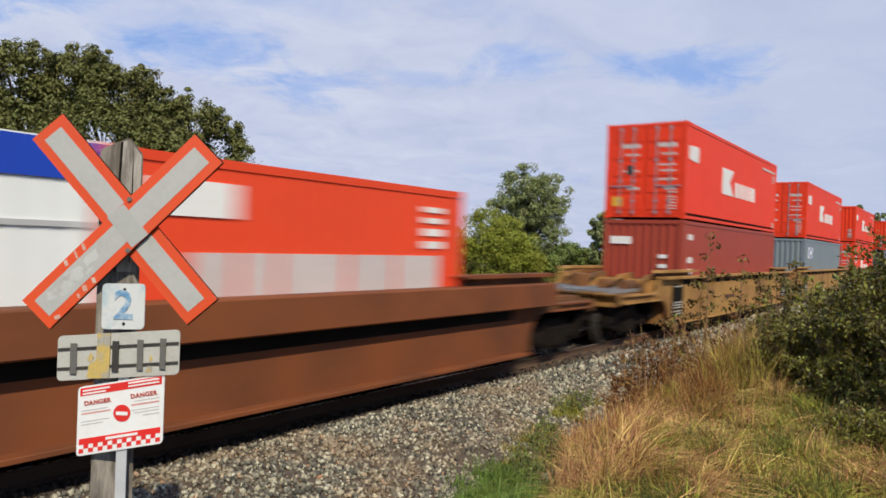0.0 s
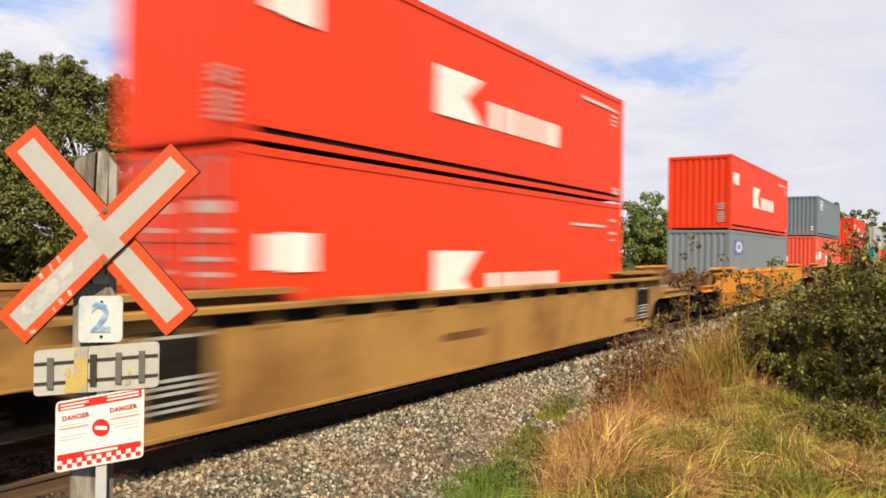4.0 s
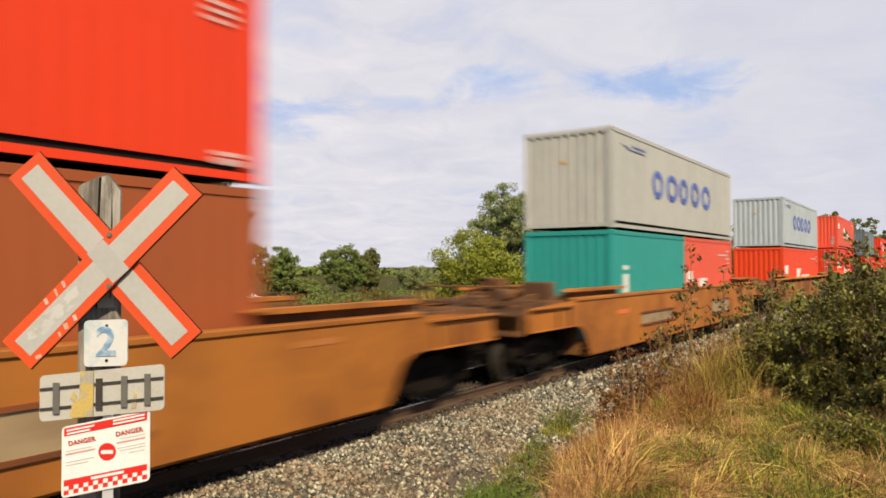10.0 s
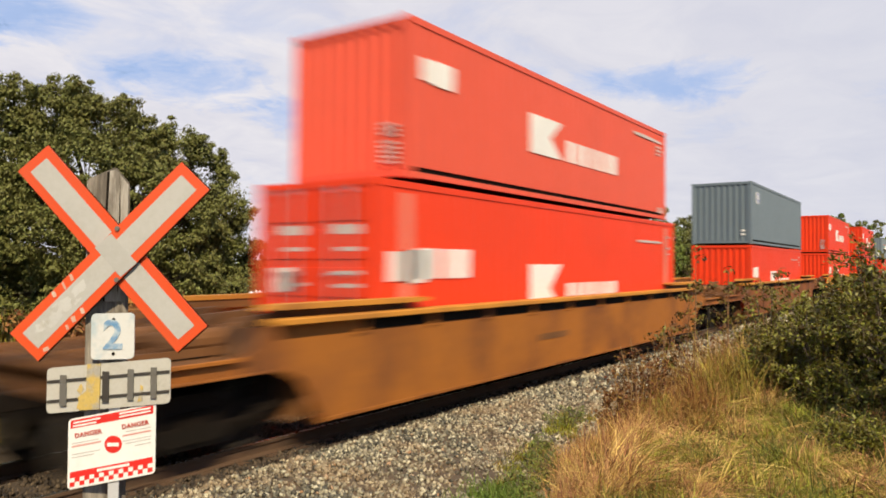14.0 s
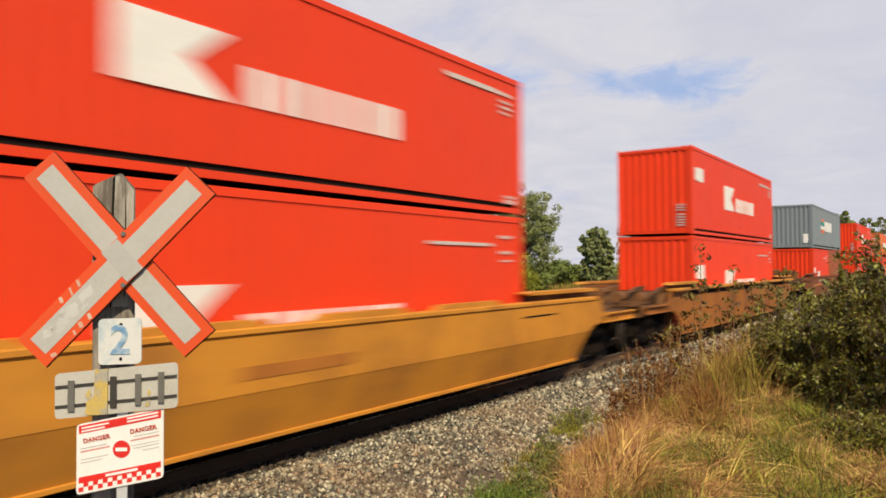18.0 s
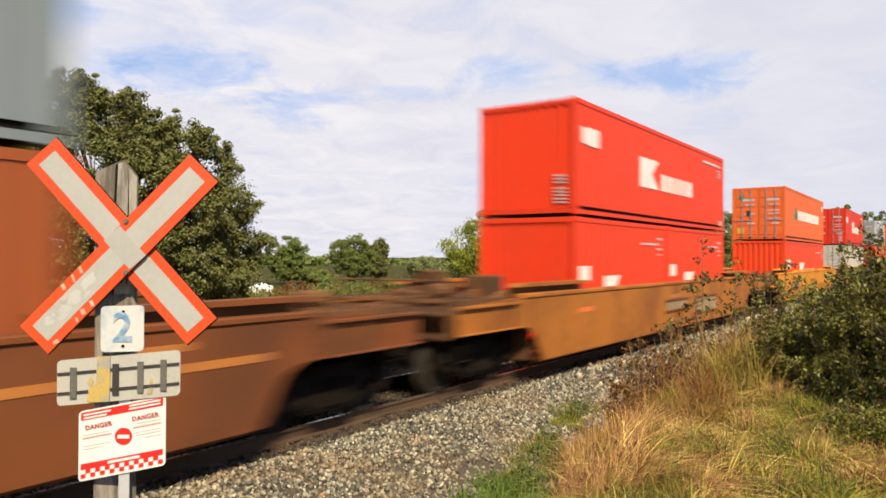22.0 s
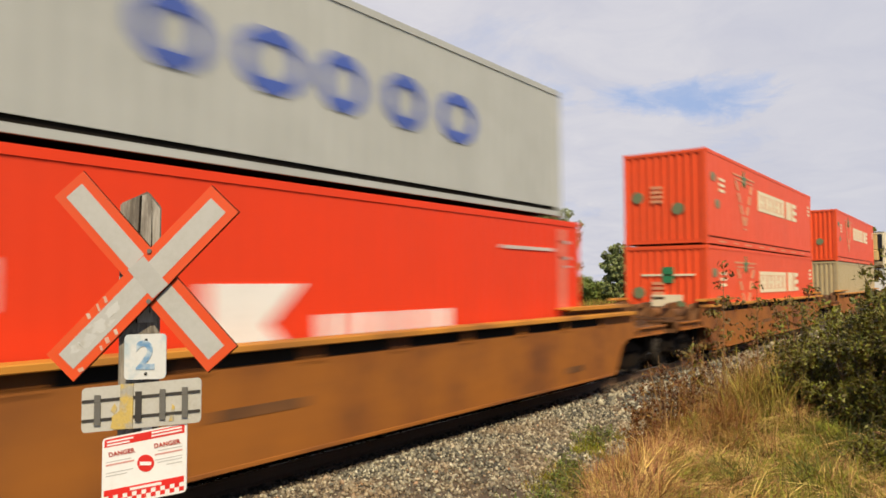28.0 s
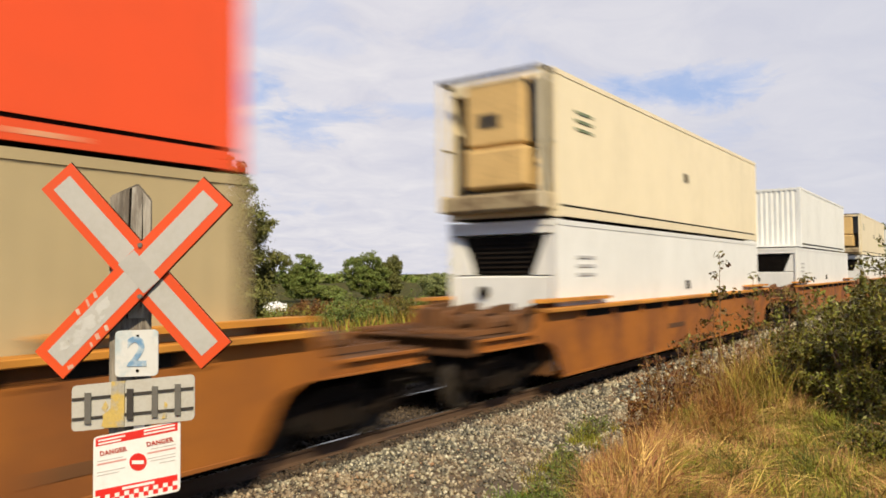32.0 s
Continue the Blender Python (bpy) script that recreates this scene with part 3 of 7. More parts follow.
        for one in draw if isinstance(draw, list) else [draw]:
            bm = bmesh.new()
            one(bm, hl, hw, height)
            part(name, bm, mk, ob, lab)
    return ob


def slab(x0, x1, z0, z1, lean=0.0):
    """A flat mark on the near side, from x0 to x1 along it, z0 to z1 of the height; lean shifts its top."""
    def draw(bm, hl, hw, h):
        prism(bm, [(x0, z0 * h), (x1, z0 * h), (x1 + lean, z1 * h), (x0 + lean, z1 * h)], "y", -hw - 0.006, -hw + 0.02)
    return draw


def pennant(x0, x1, z0, z1):
    """A flat block on the near side with a notch cut into its trailing edge."""
    def draw(bm, hl, hw, h):
        prism(bm, [(x0, z0 * h), (x1, z0 * h), (x0 + 0.62 * (x1 - x0), (0.5 * z0 + 0.5 * z1) * h), (x1, z1 * h), (x0, z1 * h)], "y", -hw - 0.006, -hw + 0.02)
    return draw


def slabs(*rects):
    return [slab(*r) for r in rects]


def end_slabs(*rects):
    """Flat marks on the leading end: y0, y1 across, z0, z1 of the height."""
    def one(y0, y1, z0, z1):
        return lambda bm, hl, hw, h: box(bm, -hl - 0.004, -hl + 0.05, y0, y1, z0 * h, z1 * h)
    return [one(*r) for r in rects]


def near(x0, x1, z0, z1, back=False):
    """A flat mark placed from the leading end, or with back from the trailing end."""
    def draw(bm, hl, hw, h):
        o = hl if back else -hl
        box(bm, o + x0, o + x1, -hw - 0.006, -hw + 0.02, z0 * h, z1 * h)
    return draw


def line_marks(k=1.25, square=True, sleeve=True, square_z=0.62, dz=0.0):
    """White shapes of the red containers: a small square, a tall notched block with a row of low blocks, and a stripe near the trailing top."""
    big = pennant(-1.72 * k, -0.62 * k, 0.36 + dz, 0.665 + dz)
    low = [slab(x0 * k, x1 * k, 0.36 + dz, 0.54 + dz) for x0, x1 in ((-0.38, -0.16), (-0.04, 0.12), (0.24, 0.45), (0.60, 0.80), (0.96, 1.16), (1.32, 1.54), (1.64, 1.86))]
    out = [("tall_block_mark", MARK_WHITE, big, ""), ("low_block_mark", MARK_WHITE, low, "")]
    if square:
        out.append(("square_mark", MARK_WHITE, [near(0.34, 0.62, square_z, square_z + 0.14), near(0.66, 1.22, square_z - 0.01, square_z + 0.15)] if k > 1 else near(0.2, 0.72, 0.49, 0.61), ""))
    if sleeve:
        out.append(("stripe_mark", MARK_FAINT, [near(-2.5, -0.85, 0.845, 0.877, True), near(-0.75, -0.4, 0.845, 0.87, True), near(-0.75, -0.45, 0.79, 0.81, True), near(-0.75, -0.4, 0.75, 0.77, True), near(-0.75, -0.5, 0.71, 0.73, True), near(-0.62, -0.3, 0.07, 0.10, True), near(-0.62, -0.3, 0.11, 0.13, True)], ""))
        out.append(("end_column_mark", MARK_FAINT, end_slabs(*[(-0.97, -0.70, z, z + 0.012) for z in (0.10, 0.13, 0.16, 0.19, 0.22, 0.27, 0.30, 0.33)]), ""))
    return out


def low_line_marks(k=1.25):
    """The same white shapes on a box that stands in the well."""
    return line_marks(k, True, False, 0.52, -0.06 if k > 1 else -0.14) + [("stripe_mark", MARK_FAINT, [near(-2.4 * k, -0.9 * k, 0.798, 0.817, True), near(-0.8, -0.45, 0.85, 0.87, True), near(-0.8, -0.45, 0.75, 0.77, True), near(-0.75, -0.45, 0.70, 0.712, True)], "")]


def long_box_marks():
    """A long box in the well: a pale post band set back from the leading corner, white blocks beside it and on its end."""
    return [("post_band", MARK_ROSE, [near(0.62, 0.86, 0.06, 0.94), near(-0.86, -0.62, 0.06, 0.94, True)], "pale inset post"),
            ("side_block_mark", MARK_WHITE, [near(1.05, 1.55, 0.53, 0.68), near(1.75, 2.05, 0.53, 0.68), near(2.12, 2.5, 0.53, 0.68)], ""),
            ("end_block_mark", MARK_WHITE, end_slabs((0.42, 0.62, 0.46, 0.58), (0.66, 0.86, 0.46, 0.58)), "")]


MARK_ROSE = material("faded_pink_post_paint", (0.74, 0.22, 0.15), rough=0.55, dirt_amount=0.3, bump=0.03)


def round_letters():
    """Five blue rings, and a small blue line near the leading top."""
    def ring(x, w):
        def draw(bm, hl, hw, h):
            n, z0, z1, t = 12, 0.38 * h, 0.69 * h, 0.17
            cx, cz = x + w / 2, (z0 + z1) / 2
            turn = [2 * math.pi * (i + 0.5) / n for i in range(n)]
            loops = [[bm.verts.new((cx + (w / 2 - d) * 1.05 * math.cos(a), y, cz + ((z1 - z0) / 2 - d) * 1.05 * math.sin(a))) for a in turn] for y in (-hw - 0.006, -hw + 0.02) for d in (0.0, t)]
            for p, q in ((0, 1), (0, 2), (1, 3)):
                for i in range(n):
                    j = (i + 1) % n
                    bm.faces.new((loops[p][i], loops[p][j], loops[q][j], loops[q][i]))
            bmesh.ops.recalc_face_normals(bm, faces=bm.faces)
        return draw
    rings = [ring(-3.0 + i * 1.27, (0.86, 0.98, 0.82, 0.86, 0.98)[i]) for i in range(5)]

    def top(bm, hl, hw, h):
        prism(bm, [(-hl + 0.7, 0.86 * h), (-hl + 1.2, 0.815 * h), (-hl + 2.4, 0.815 * h), (-hl + 2.4, 0.83 * h), (-hl + 1.3, 0.83 * h)], "y", -hw - 0.006, -hw + 0.02)
    return [("ring_mark", MARK_BLUE, rings, ""), ("line_mark", MARK_PALE_BLUE, [top, near(1.5, 2.5, 0.855, 0.875)], ""), ("sticker", MARK_YELLOW, end_slabs((0.08, 0.20, 0.67, 0.695)), "")]


def badge(x, z0, z1, w=1.0, blue=False):
    """A white square badge with a blue many-pointed star on the near side; with blue, its colours are swapped."""
    d = z1 - z0

    def ground(bm, hl, hw, h):
        box(bm, -hl + x + 0.06 * w, -hl + x + 0.94 * w, -hw - 0.005, -hw + 0.02, (z0 + 0.05 * d) * h, (z1 - 0.05 * d) * h)

    def star(reach, depth):
        def draw(bm, hl, hw, h):
            cx, cz, rx, rz = -hl + x + 0.5 * w, (z0 + 0.5 * d) * h, reach * w, reach * d * h
            prism(bm, [(cx + rx * k * math.cos(q), cz + rz * k * math.sin(q)) for q, k in ((i * math.pi / 8, 1.0 if i % 2 else 0.74) for i in range(16))], "y", -hw - depth, -hw + 0.02)
        return draw
    a, b = (MARK_BLUE, MARK_WHITE) if blue else (MARK_WHITE, MARK_BLUE)
    return [("badge_ground", a, ground, ""), ("badge_star", b, star(0.40 if blue else 0.46, 0.008), ""), ("badge_mark", a, star(0.20 if blue else 0.29, 0.011), ""), ("end_mark", MARK_WHITE, end_slabs((-0.95, -0.80, 0.14, 0.17), (-0.95, -0.80, 0.20, 0.23)), "")]


def green_word():
    """A green triangle and a row of white blocks."""
    def tri(bm, hl, hw, h):
        prism(bm, [(-3.75, 0.43 * h), (-2.72, 0.43 * h), (-3.25, 0.66 * h)], "y", -hw - 0.006, -hw + 0.02)

    word = slabs(*[(x, x + w, 0.42, 0.61) for x, w in ((-2.6, 0.3), (-2.05, 0.62), (-1.25, 0.68), (-0.38, 0.7), (0.5, 0.78), (1.45, 0.65), (2.28, 0.75), (3.2, 0.95))])
    return [("triangle_mark", MARK_GREEN, tri, "green triangle"), ("block_mark", MARK_WHITE, word, ""),
            ("end_triangle_mark", MARK_GREEN, end_slabs((0.65, 0.9, 0.78, 0.86)), ""), ("stripe_mark", MARK_WHITE, lambda bm, hl, hw, h: box(bm, hl - 0.7, hl - 0.4, -hw - 0.006, -hw + 0.02, 0.74 * h, 0.86 * h), "")]


def store_marks(end_logo=False):
    """A hollow cream triangle with a small green leaf, a cream panel beside it, and round green badges near the end."""
    tri = []
    for (xa, za), (xb, zb) in (((-4.95, 0.84), (-3.8, 0.24)), ((-2.65, 0.84), (-3.8, 0.24))):
        for f in (0.12, 0.34, 0.56, 0.78):
            x, z = xa + (xb - xa) * f, za + (zb - za) * f
            tri.append(slab(x - 0.15 + (xb - xa) * 0.17, x + 0.15 + (xb - xa) * 0.17, z + (zb - za) * 0.17, z, -(xb - xa) * 0.17))
    tri += slabs((-5.15, -2.45, 0.83, 0.85), (-4.95, -2.65, 0.785, 0.80), (-4.05, -3.55, 0.22, 0.235))

    def leaf(bm, hl, hw, h):
        c, s = (-3.8, 0.81 * h), 0.26
        prism(bm, [(c[0] + s * r * math.cos(a), c[1] + s * r * math.sin(a)) for a, r in ((math.pi / 2 + i * math.pi / 5, 1.25 if i % 2 == 0 else 0.5) for i in range(10))], "y", -hw - 0.011, -hw + 0.02)

    def ground(bm, hl, hw, h):
        box(bm, -1.95, 2.4, -hw - 0.003, -hw + 0.02, 0.495 * h, 0.755 * h)
        box(bm, 2.72, 4.3, -hw - 0.003, -hw + 0.02, 0.495 * h, 0.755 * h)

    panel = slabs((-1.9, 2.35, 0.71, 0.75), (-1.9, 2.35, 0.50, 0.54), *[(x, x + 0.34, 0.55, 0.70) for x in (-1.9, -1.34, -0.7, -0.1, 0.5, 1.2, 1.9)], *[(x, x + 0.62, 0.605, 0.635) for x in (-1.55, -0.35, 0.85)],
                  (2.75, 3.2, 0.50, 0.75), (3.3, 3.6, 0.50, 0.75), (3.9, 4.75, 0.50, 0.55), (3.9, 4.75, 0.60, 0.65), (3.9, 4.75, 0.70, 0.75))
    rubs = [lambda bm, hl, hw, h, x=x, w=w: box(bm, x, x + w, -hw - 0.004, -hw + 0.02, 0.09, 0.14) for x, w in ((-6.9, 0.8), (-5.2, 0.5), (-3.9, 0.9), (-1.8, 0.6), (-0.3, 0.9), (1.7, 0.7), (3.4, 1.0), (5.6, 0.6))]
    panel += [near(-0.8, -0.35, 0.66 + 0.06 * i, 0.69 + 0.06 * i, True) for i in range(3)] + [near(1.3, 1.9, 0.58 + 0.06 * i, 0.61 + 0.06 * i) for i in range(3)]

    def side_dot(x, z):
        return lambda bm, hl, hw, h: prism(bm, [(-hl + x + 0.24 * math.cos(i * math.pi / 5), z * h + 0.15 * math.sin(i * math.pi / 5)) for i in range(10)], "y", -hw - 0.006, -hw + 0.02)

    def end_dot(y, z):
        return lambda bm, hl, hw, h: prism(bm, [(y + 0.19 * math.cos(i * math.pi / 5), z * h + 0.19 * math.sin(i * math.pi / 5)) for i in range(10)], "x", -hl - 0.008, -hl + 0.05)
    dots = [side_dot(0.7, 0.72), side_dot(1.1, 0.44), end_dot(0.85, 0.52), end_dot(-0.42, 0.38)]
    out = [("triangle_mark", CREAM_FAINT, tri, "cream broken triangle"), ("leaf_mark", MARK_GREEN, leaf, "green leaf shape"), ("panel_ground", PANEL_PALE, ground, "faded cream panel"), ("panel_mark", CREAM, panel, "cream panels"), ("rubbed_patch", CREAM_FAINT, rubs, ""), ("round_mark", MARK_DARK_GREEN, dots, ""),
           ("end_mark", CREAM_FAINT, end_slabs((0.05, 0.42, 0.50, 0.53), (0.05, 0.42, 0.55, 0.58), (0.05, 0.42, 0.60, 0.63), (0.05, 0.42, 0.45, 0.48)), "")]
    if end_logo:
        out += [("end_leaf_mark", MARK_GREEN, end_slabs((-0.25, 0.1, 0.62, 0.78)), ""), ("end_line_mark", CREAM, end_slabs((-0.9, 0.75, 0.69, 0.71)), ""), ("end_panel_mark", CREAM, end_slabs((-0.5, 0.45, 0.38, 0.50)), "")]
    return out


MARK_DARK_GREEN = material("grey_green_lettering_paint", (0.16, 0.20, 0.10), rough=0.5, dirt_amount=0.2, bump=0.03)


def colour_badge():
    """A round badge of coloured bands and a row of white blocks."""
    def band(x0, x1, z0, z1):
        return slab(x0, x1, z0, z1)

    word = slabs(*[(x0, x1, 0.44, 0.68) for x0, x1 in ((-1.4, -1.1), (-1.0, -0.4), (-0.28, 0.3), (0.42, 0.75), (0.9, 1.6))])
    return [("badge_band", MARK_ORANGE, band(-2.8, -1.6, 0.66, 0.72), "orange band"), ("badge_band", TEAL, band(-2.95, -1.55, 0.57, 0.65), "teal band"),
            ("badge_band", MARK_WHITE, band(-2.95, -1.5, 0.47, 0.55), "white band"), ("badge_band", MARK_ORANGE, band(-2.75, -1.6, 0.38, 0.46), "orange band"), ("block_mark", MARK_WHITE, word, ""),
            ("end_mark", MARK_WHITE, end_slabs((-0.95, -0.7, 0.12, 0.32)), "")]


def reefer(length, height, width, mat, label, unit_mat, unit_kind):
    """A refrigerated container with its cooling machine in the leading end."""
    ob = container("refrigerated_container", length, height, width, mat, label, smooth_side=True)
    hl, hw = length / 2, width / 2
    for c in list(ob.children):
        if c.name.startswith("end_wall") and min(v.co.x for v in c.data.vertices) < 0:
            bpy.data.objects.remove(c)
    # Black on the generator's bulkhead puts in the shade behind the unit.
    part("end_bulkhead", shape(lambda bm: box(bm, -hl + 0.45, -hl + 0.5, -hw + 0.12, hw - 0.12, 0.15, height - 0.12)), MARK_DARK if unit_kind == "generator" else mat, ob)
    part("end_lintel", shape(lambda bm: box(bm, -hl + 0.02, -hl + 0.5, -hw + 0.12, hw - 0.12, height - 0.26, height - 0.12)), mat, ob)
    if unit_kind == "generator":
        u = part("cooling_unit", shape(lambda bm: (box(bm, -hl - 0.34, -hl + 0.45, -0.78, 0.62, 1.46, height - 0.16, 0.06), box(bm, -hl - 0.40, -hl + 0.45, -0.84, 0.62, 0.60, 1.42, 0.06))), unit_mat, ob, "tan fibreglass cooling unit cover")
        part("grille", shape(lambda bm: [box(bm, -hl - 0.36, -hl - 0.33, -0.2, 0.3, 1.85 + 0.06 * i, 1.88 + 0.06 * i) for i in range(5)]), MARK_DARK, u)
        # Black box fills the gap beside the unit, in place of its shade.
        part("side_louvre", shape(lambda bm: box(bm, -hl - 0.22, -hl + 0.3, -1.12, -0.80, 1.5, height - 0.2, 0.03)), MARK_DARK, u, "black box standing in for the dark gap")
        for y in (-1.2, 1.2):
            part("frame_post", shape(lambda bm: box(bm, -hl - 0.44, -hl - 0.36, y - 0.05, y + 0.05, 0.16, height - 0.02, 0.01)), mat, ob)
            part("frame_stay", shape(lambda bm: (box(bm, -hl - 0.44, -hl + 0.02, y - 0.035, y + 0.035, height - 0.10, height - 0.02), rod(bm, (-hl - 0.40, y, 1.5), (-hl + 0.02, y, 1.5), 0.025))), IRON_RAIL, ob)
        part("frame_header", shape(lambda bm: box(bm, -hl - 0.44, -hl - 0.37, -1.15, 1.15, height - 0.09, height - 0.02)), IRON_RAIL, ob, "dark steel header")
        part("tank", shape(lambda bm: box(bm, -hl - 0.42, -hl + 0.45, -hw + 0.10, hw - 0.10, 0.14, 0.50, 0.05)), DIRTY_BEAM, ob, "dirty tan sill beam")
    else:
        u = part("cooling_unit", shape(lambda bm: (box(bm, -hl + 0.06, -hl + 0.45, -hw + 0.14, hw - 0.14, 0.16, 1.84, 0.03), prism(bm, [(-hw + 0.14, 1.86), (-0.70, 1.86), (-1.02, height - 0.30), (-hw + 0.14, height - 0.30)], "x", -hl + 0.06, -hl + 0.45), prism(bm, [(0.70, 1.86), (hw - 0.14, 1.86), (hw - 0.14, height - 0.30), (1.02, height - 0.30)], "x", -hl + 0.06, -hl + 0.45))), unit_mat, ob)
        part("condenser", shape(lambda bm: box(bm, -hl + 0.16, -hl + 0.45, -hw + 0.26, hw - 0.26, 1.86, height - 0.30)), BLACK_AND_SHADE, ob, "dark condenser opening")
        part("grille", shape(lambda bm: [box(bm, -hl + 0.12, -hl + 0.15, -0.74, 0.74, 1.90 + 0.10 * i, 1.925 + 0.10 * i) for i in range(8)]), IRON, u)
        part("gauge", shape(lambda bm: rod(bm, (-hl + 0.0, 0.45, 1.5), (-hl + 0.07, 0.45, 1.5), 0.13, n=14)), IRON, u)
    part("vent_plate", shape(slab(-0.25, 0.05, 0.48, 0.56), hl, hw, height), IRON, ob)
    for z in (0.62, 0.68, 0.74):
        part("side_mark", shape(near(0.9, 1.7, z, z + 0.02), hl, hw, height), MARK_DARK_GREEN if mat is CREAM else INK_GREY, ob)
    return ob

IRON_RAIL = material("dark_frame_steel", (0.10, 0.09, 0.08), rough=0.6, metal=0.3, dirt_amount=0.4)
DIRTY_BEAM = material("dirty_tan_steel", (0.36, 0.28, 0.16), rough=0.7, second=(0.22, 0.15, 0.08), dirt=(0.08, 0.05, 0.03), dirt_amount=0.6, scale=3.0, bump=0.05)

# ---------------------------------------------------------------- well cars
WHEELSETS = []  # (object, distance of its axle from the train's start)


def wheelset_mesh():
    bm = bmesh.new()
    rod(bm, (0, -0.95, 0), (0, 0.95, 0), 0.075, n=10)
    for s in (-1, 1):
        prof = [(0.07, 0.80), (0.12, 0.80), (0.14, 0.73), (0.33, 0.72), (0.35, 0.70), (0.45, 0.69), (0.45, 0.725), (0.42, 0.735), (0.415, 0.83), (0.36, 0.835), (0.33, 0.78), (0.14, 0.79), (0.11, 0.86), (0.07, 0.86)]
        n = 24
        rings = [[bm.verts.new((r * math.cos(2 * math.pi * i / n), s * y, r * math.sin(2 * math.pi * i / n))) for i in range(n)] for r, y in prof]
        for a, b in zip(rings, rings[1:]):
            for i in range(n):
                bm.faces.new((a[i], a[(i + 1) % n], b[(i + 1) % n], b[i]))
    bmesh.ops.recalc_face_normals(bm, faces=bm.faces)
    return mesh_of("wheelset", bm, WHEEL_STEEL)


WHEELSET = wheelset_mesh()


def side_frame(bm, s):
    y0, y1 = sorted((s * 0.90, s * 1.06))
    prism(bm, [(-1.15, 0.42), (-1.12, 0.60), (-0.70, 0.66), (-0.35, 0.80), (0.35, 0.80), (0.70, 0.66), (1.12, 0.60), (1.15, 0.42), (0.98, 0.34), (0.72, 0.42), (0.36, 0.20), (-0.36, 0.20), (-0.72, 0.42), (-0.98, 0.34)], "y", y0, y1)
    for k in (-0.2, 0.0, 0.2):
        rod(bm, (k, s * 1.09, 0.28), (k, s * 1.09, 0.62), 0.07, n=8)
    for k in (-0.89, 0.89):
        rod(bm, (k, s * 0.95, 0.43), (k, s * 1.13, 0.43), 0.11, n=12)


SIDE_FRAMES = [mesh_of("side_frame", shape(side_frame, s), IRON) for s in (-1, 1)]
BOLSTER = mesh_of("bolster", shape(lambda bm: (box(bm, -0.22, 0.22, -1.0, 1.0, 0.45, 0.78, 0.03), rod(bm, (0, 0, 0.78), (0, 0, 0.9), 0.18))), IRON)


def bogie(car, x, train_x):
    b = new("bogie", BOLSTER)
    b.parent, b.matrix_basis = car, pose(x, 0, 0)
    for me in SIDE_FRAMES:
        part("side_frame", me, None, b)
    for dx in (-0.89, 0.89):
        w = part("wheelset", WHEELSET, None, b, at=pose(dx, 0, 0.42))
        WHEELSETS.append((w, train_x + x + dx, dx))
    return b


CAR_GRIME = car_paint("grimy_brown_deck_steel", (0.21, 0.088, 0.03), (0.10, 0.046, 0.02), (0.4, 0.6))
YELLOW_GRIME = car_paint("grimy_yellow_deck_steel", (0.34, 0.165, 0.04), (0.16, 0.075, 0.028), (0.42, 0.6))
PANEL_BAR = material("dull_grey_lettering", (0.42, 0.40, 0.36), rough=0.7, dirt_amount=0.4)
PLACARD = material("dusty_placard", (0.35, 0.25, 0.14), rough=0.8, second=(0.26, 0.17, 0.09), dirt=(0.12, 0.07, 0.03), dirt_amount=0.6, scale=2.2, bump=0.05)
STRIPE_ORANGE = material("faded_orange_paint", (0.50, 0.17, 0.03), rough=0.7, second=(0.40, 0.13, 0.03), dirt_amount=0.4, scale=2.0, bump=0.05)


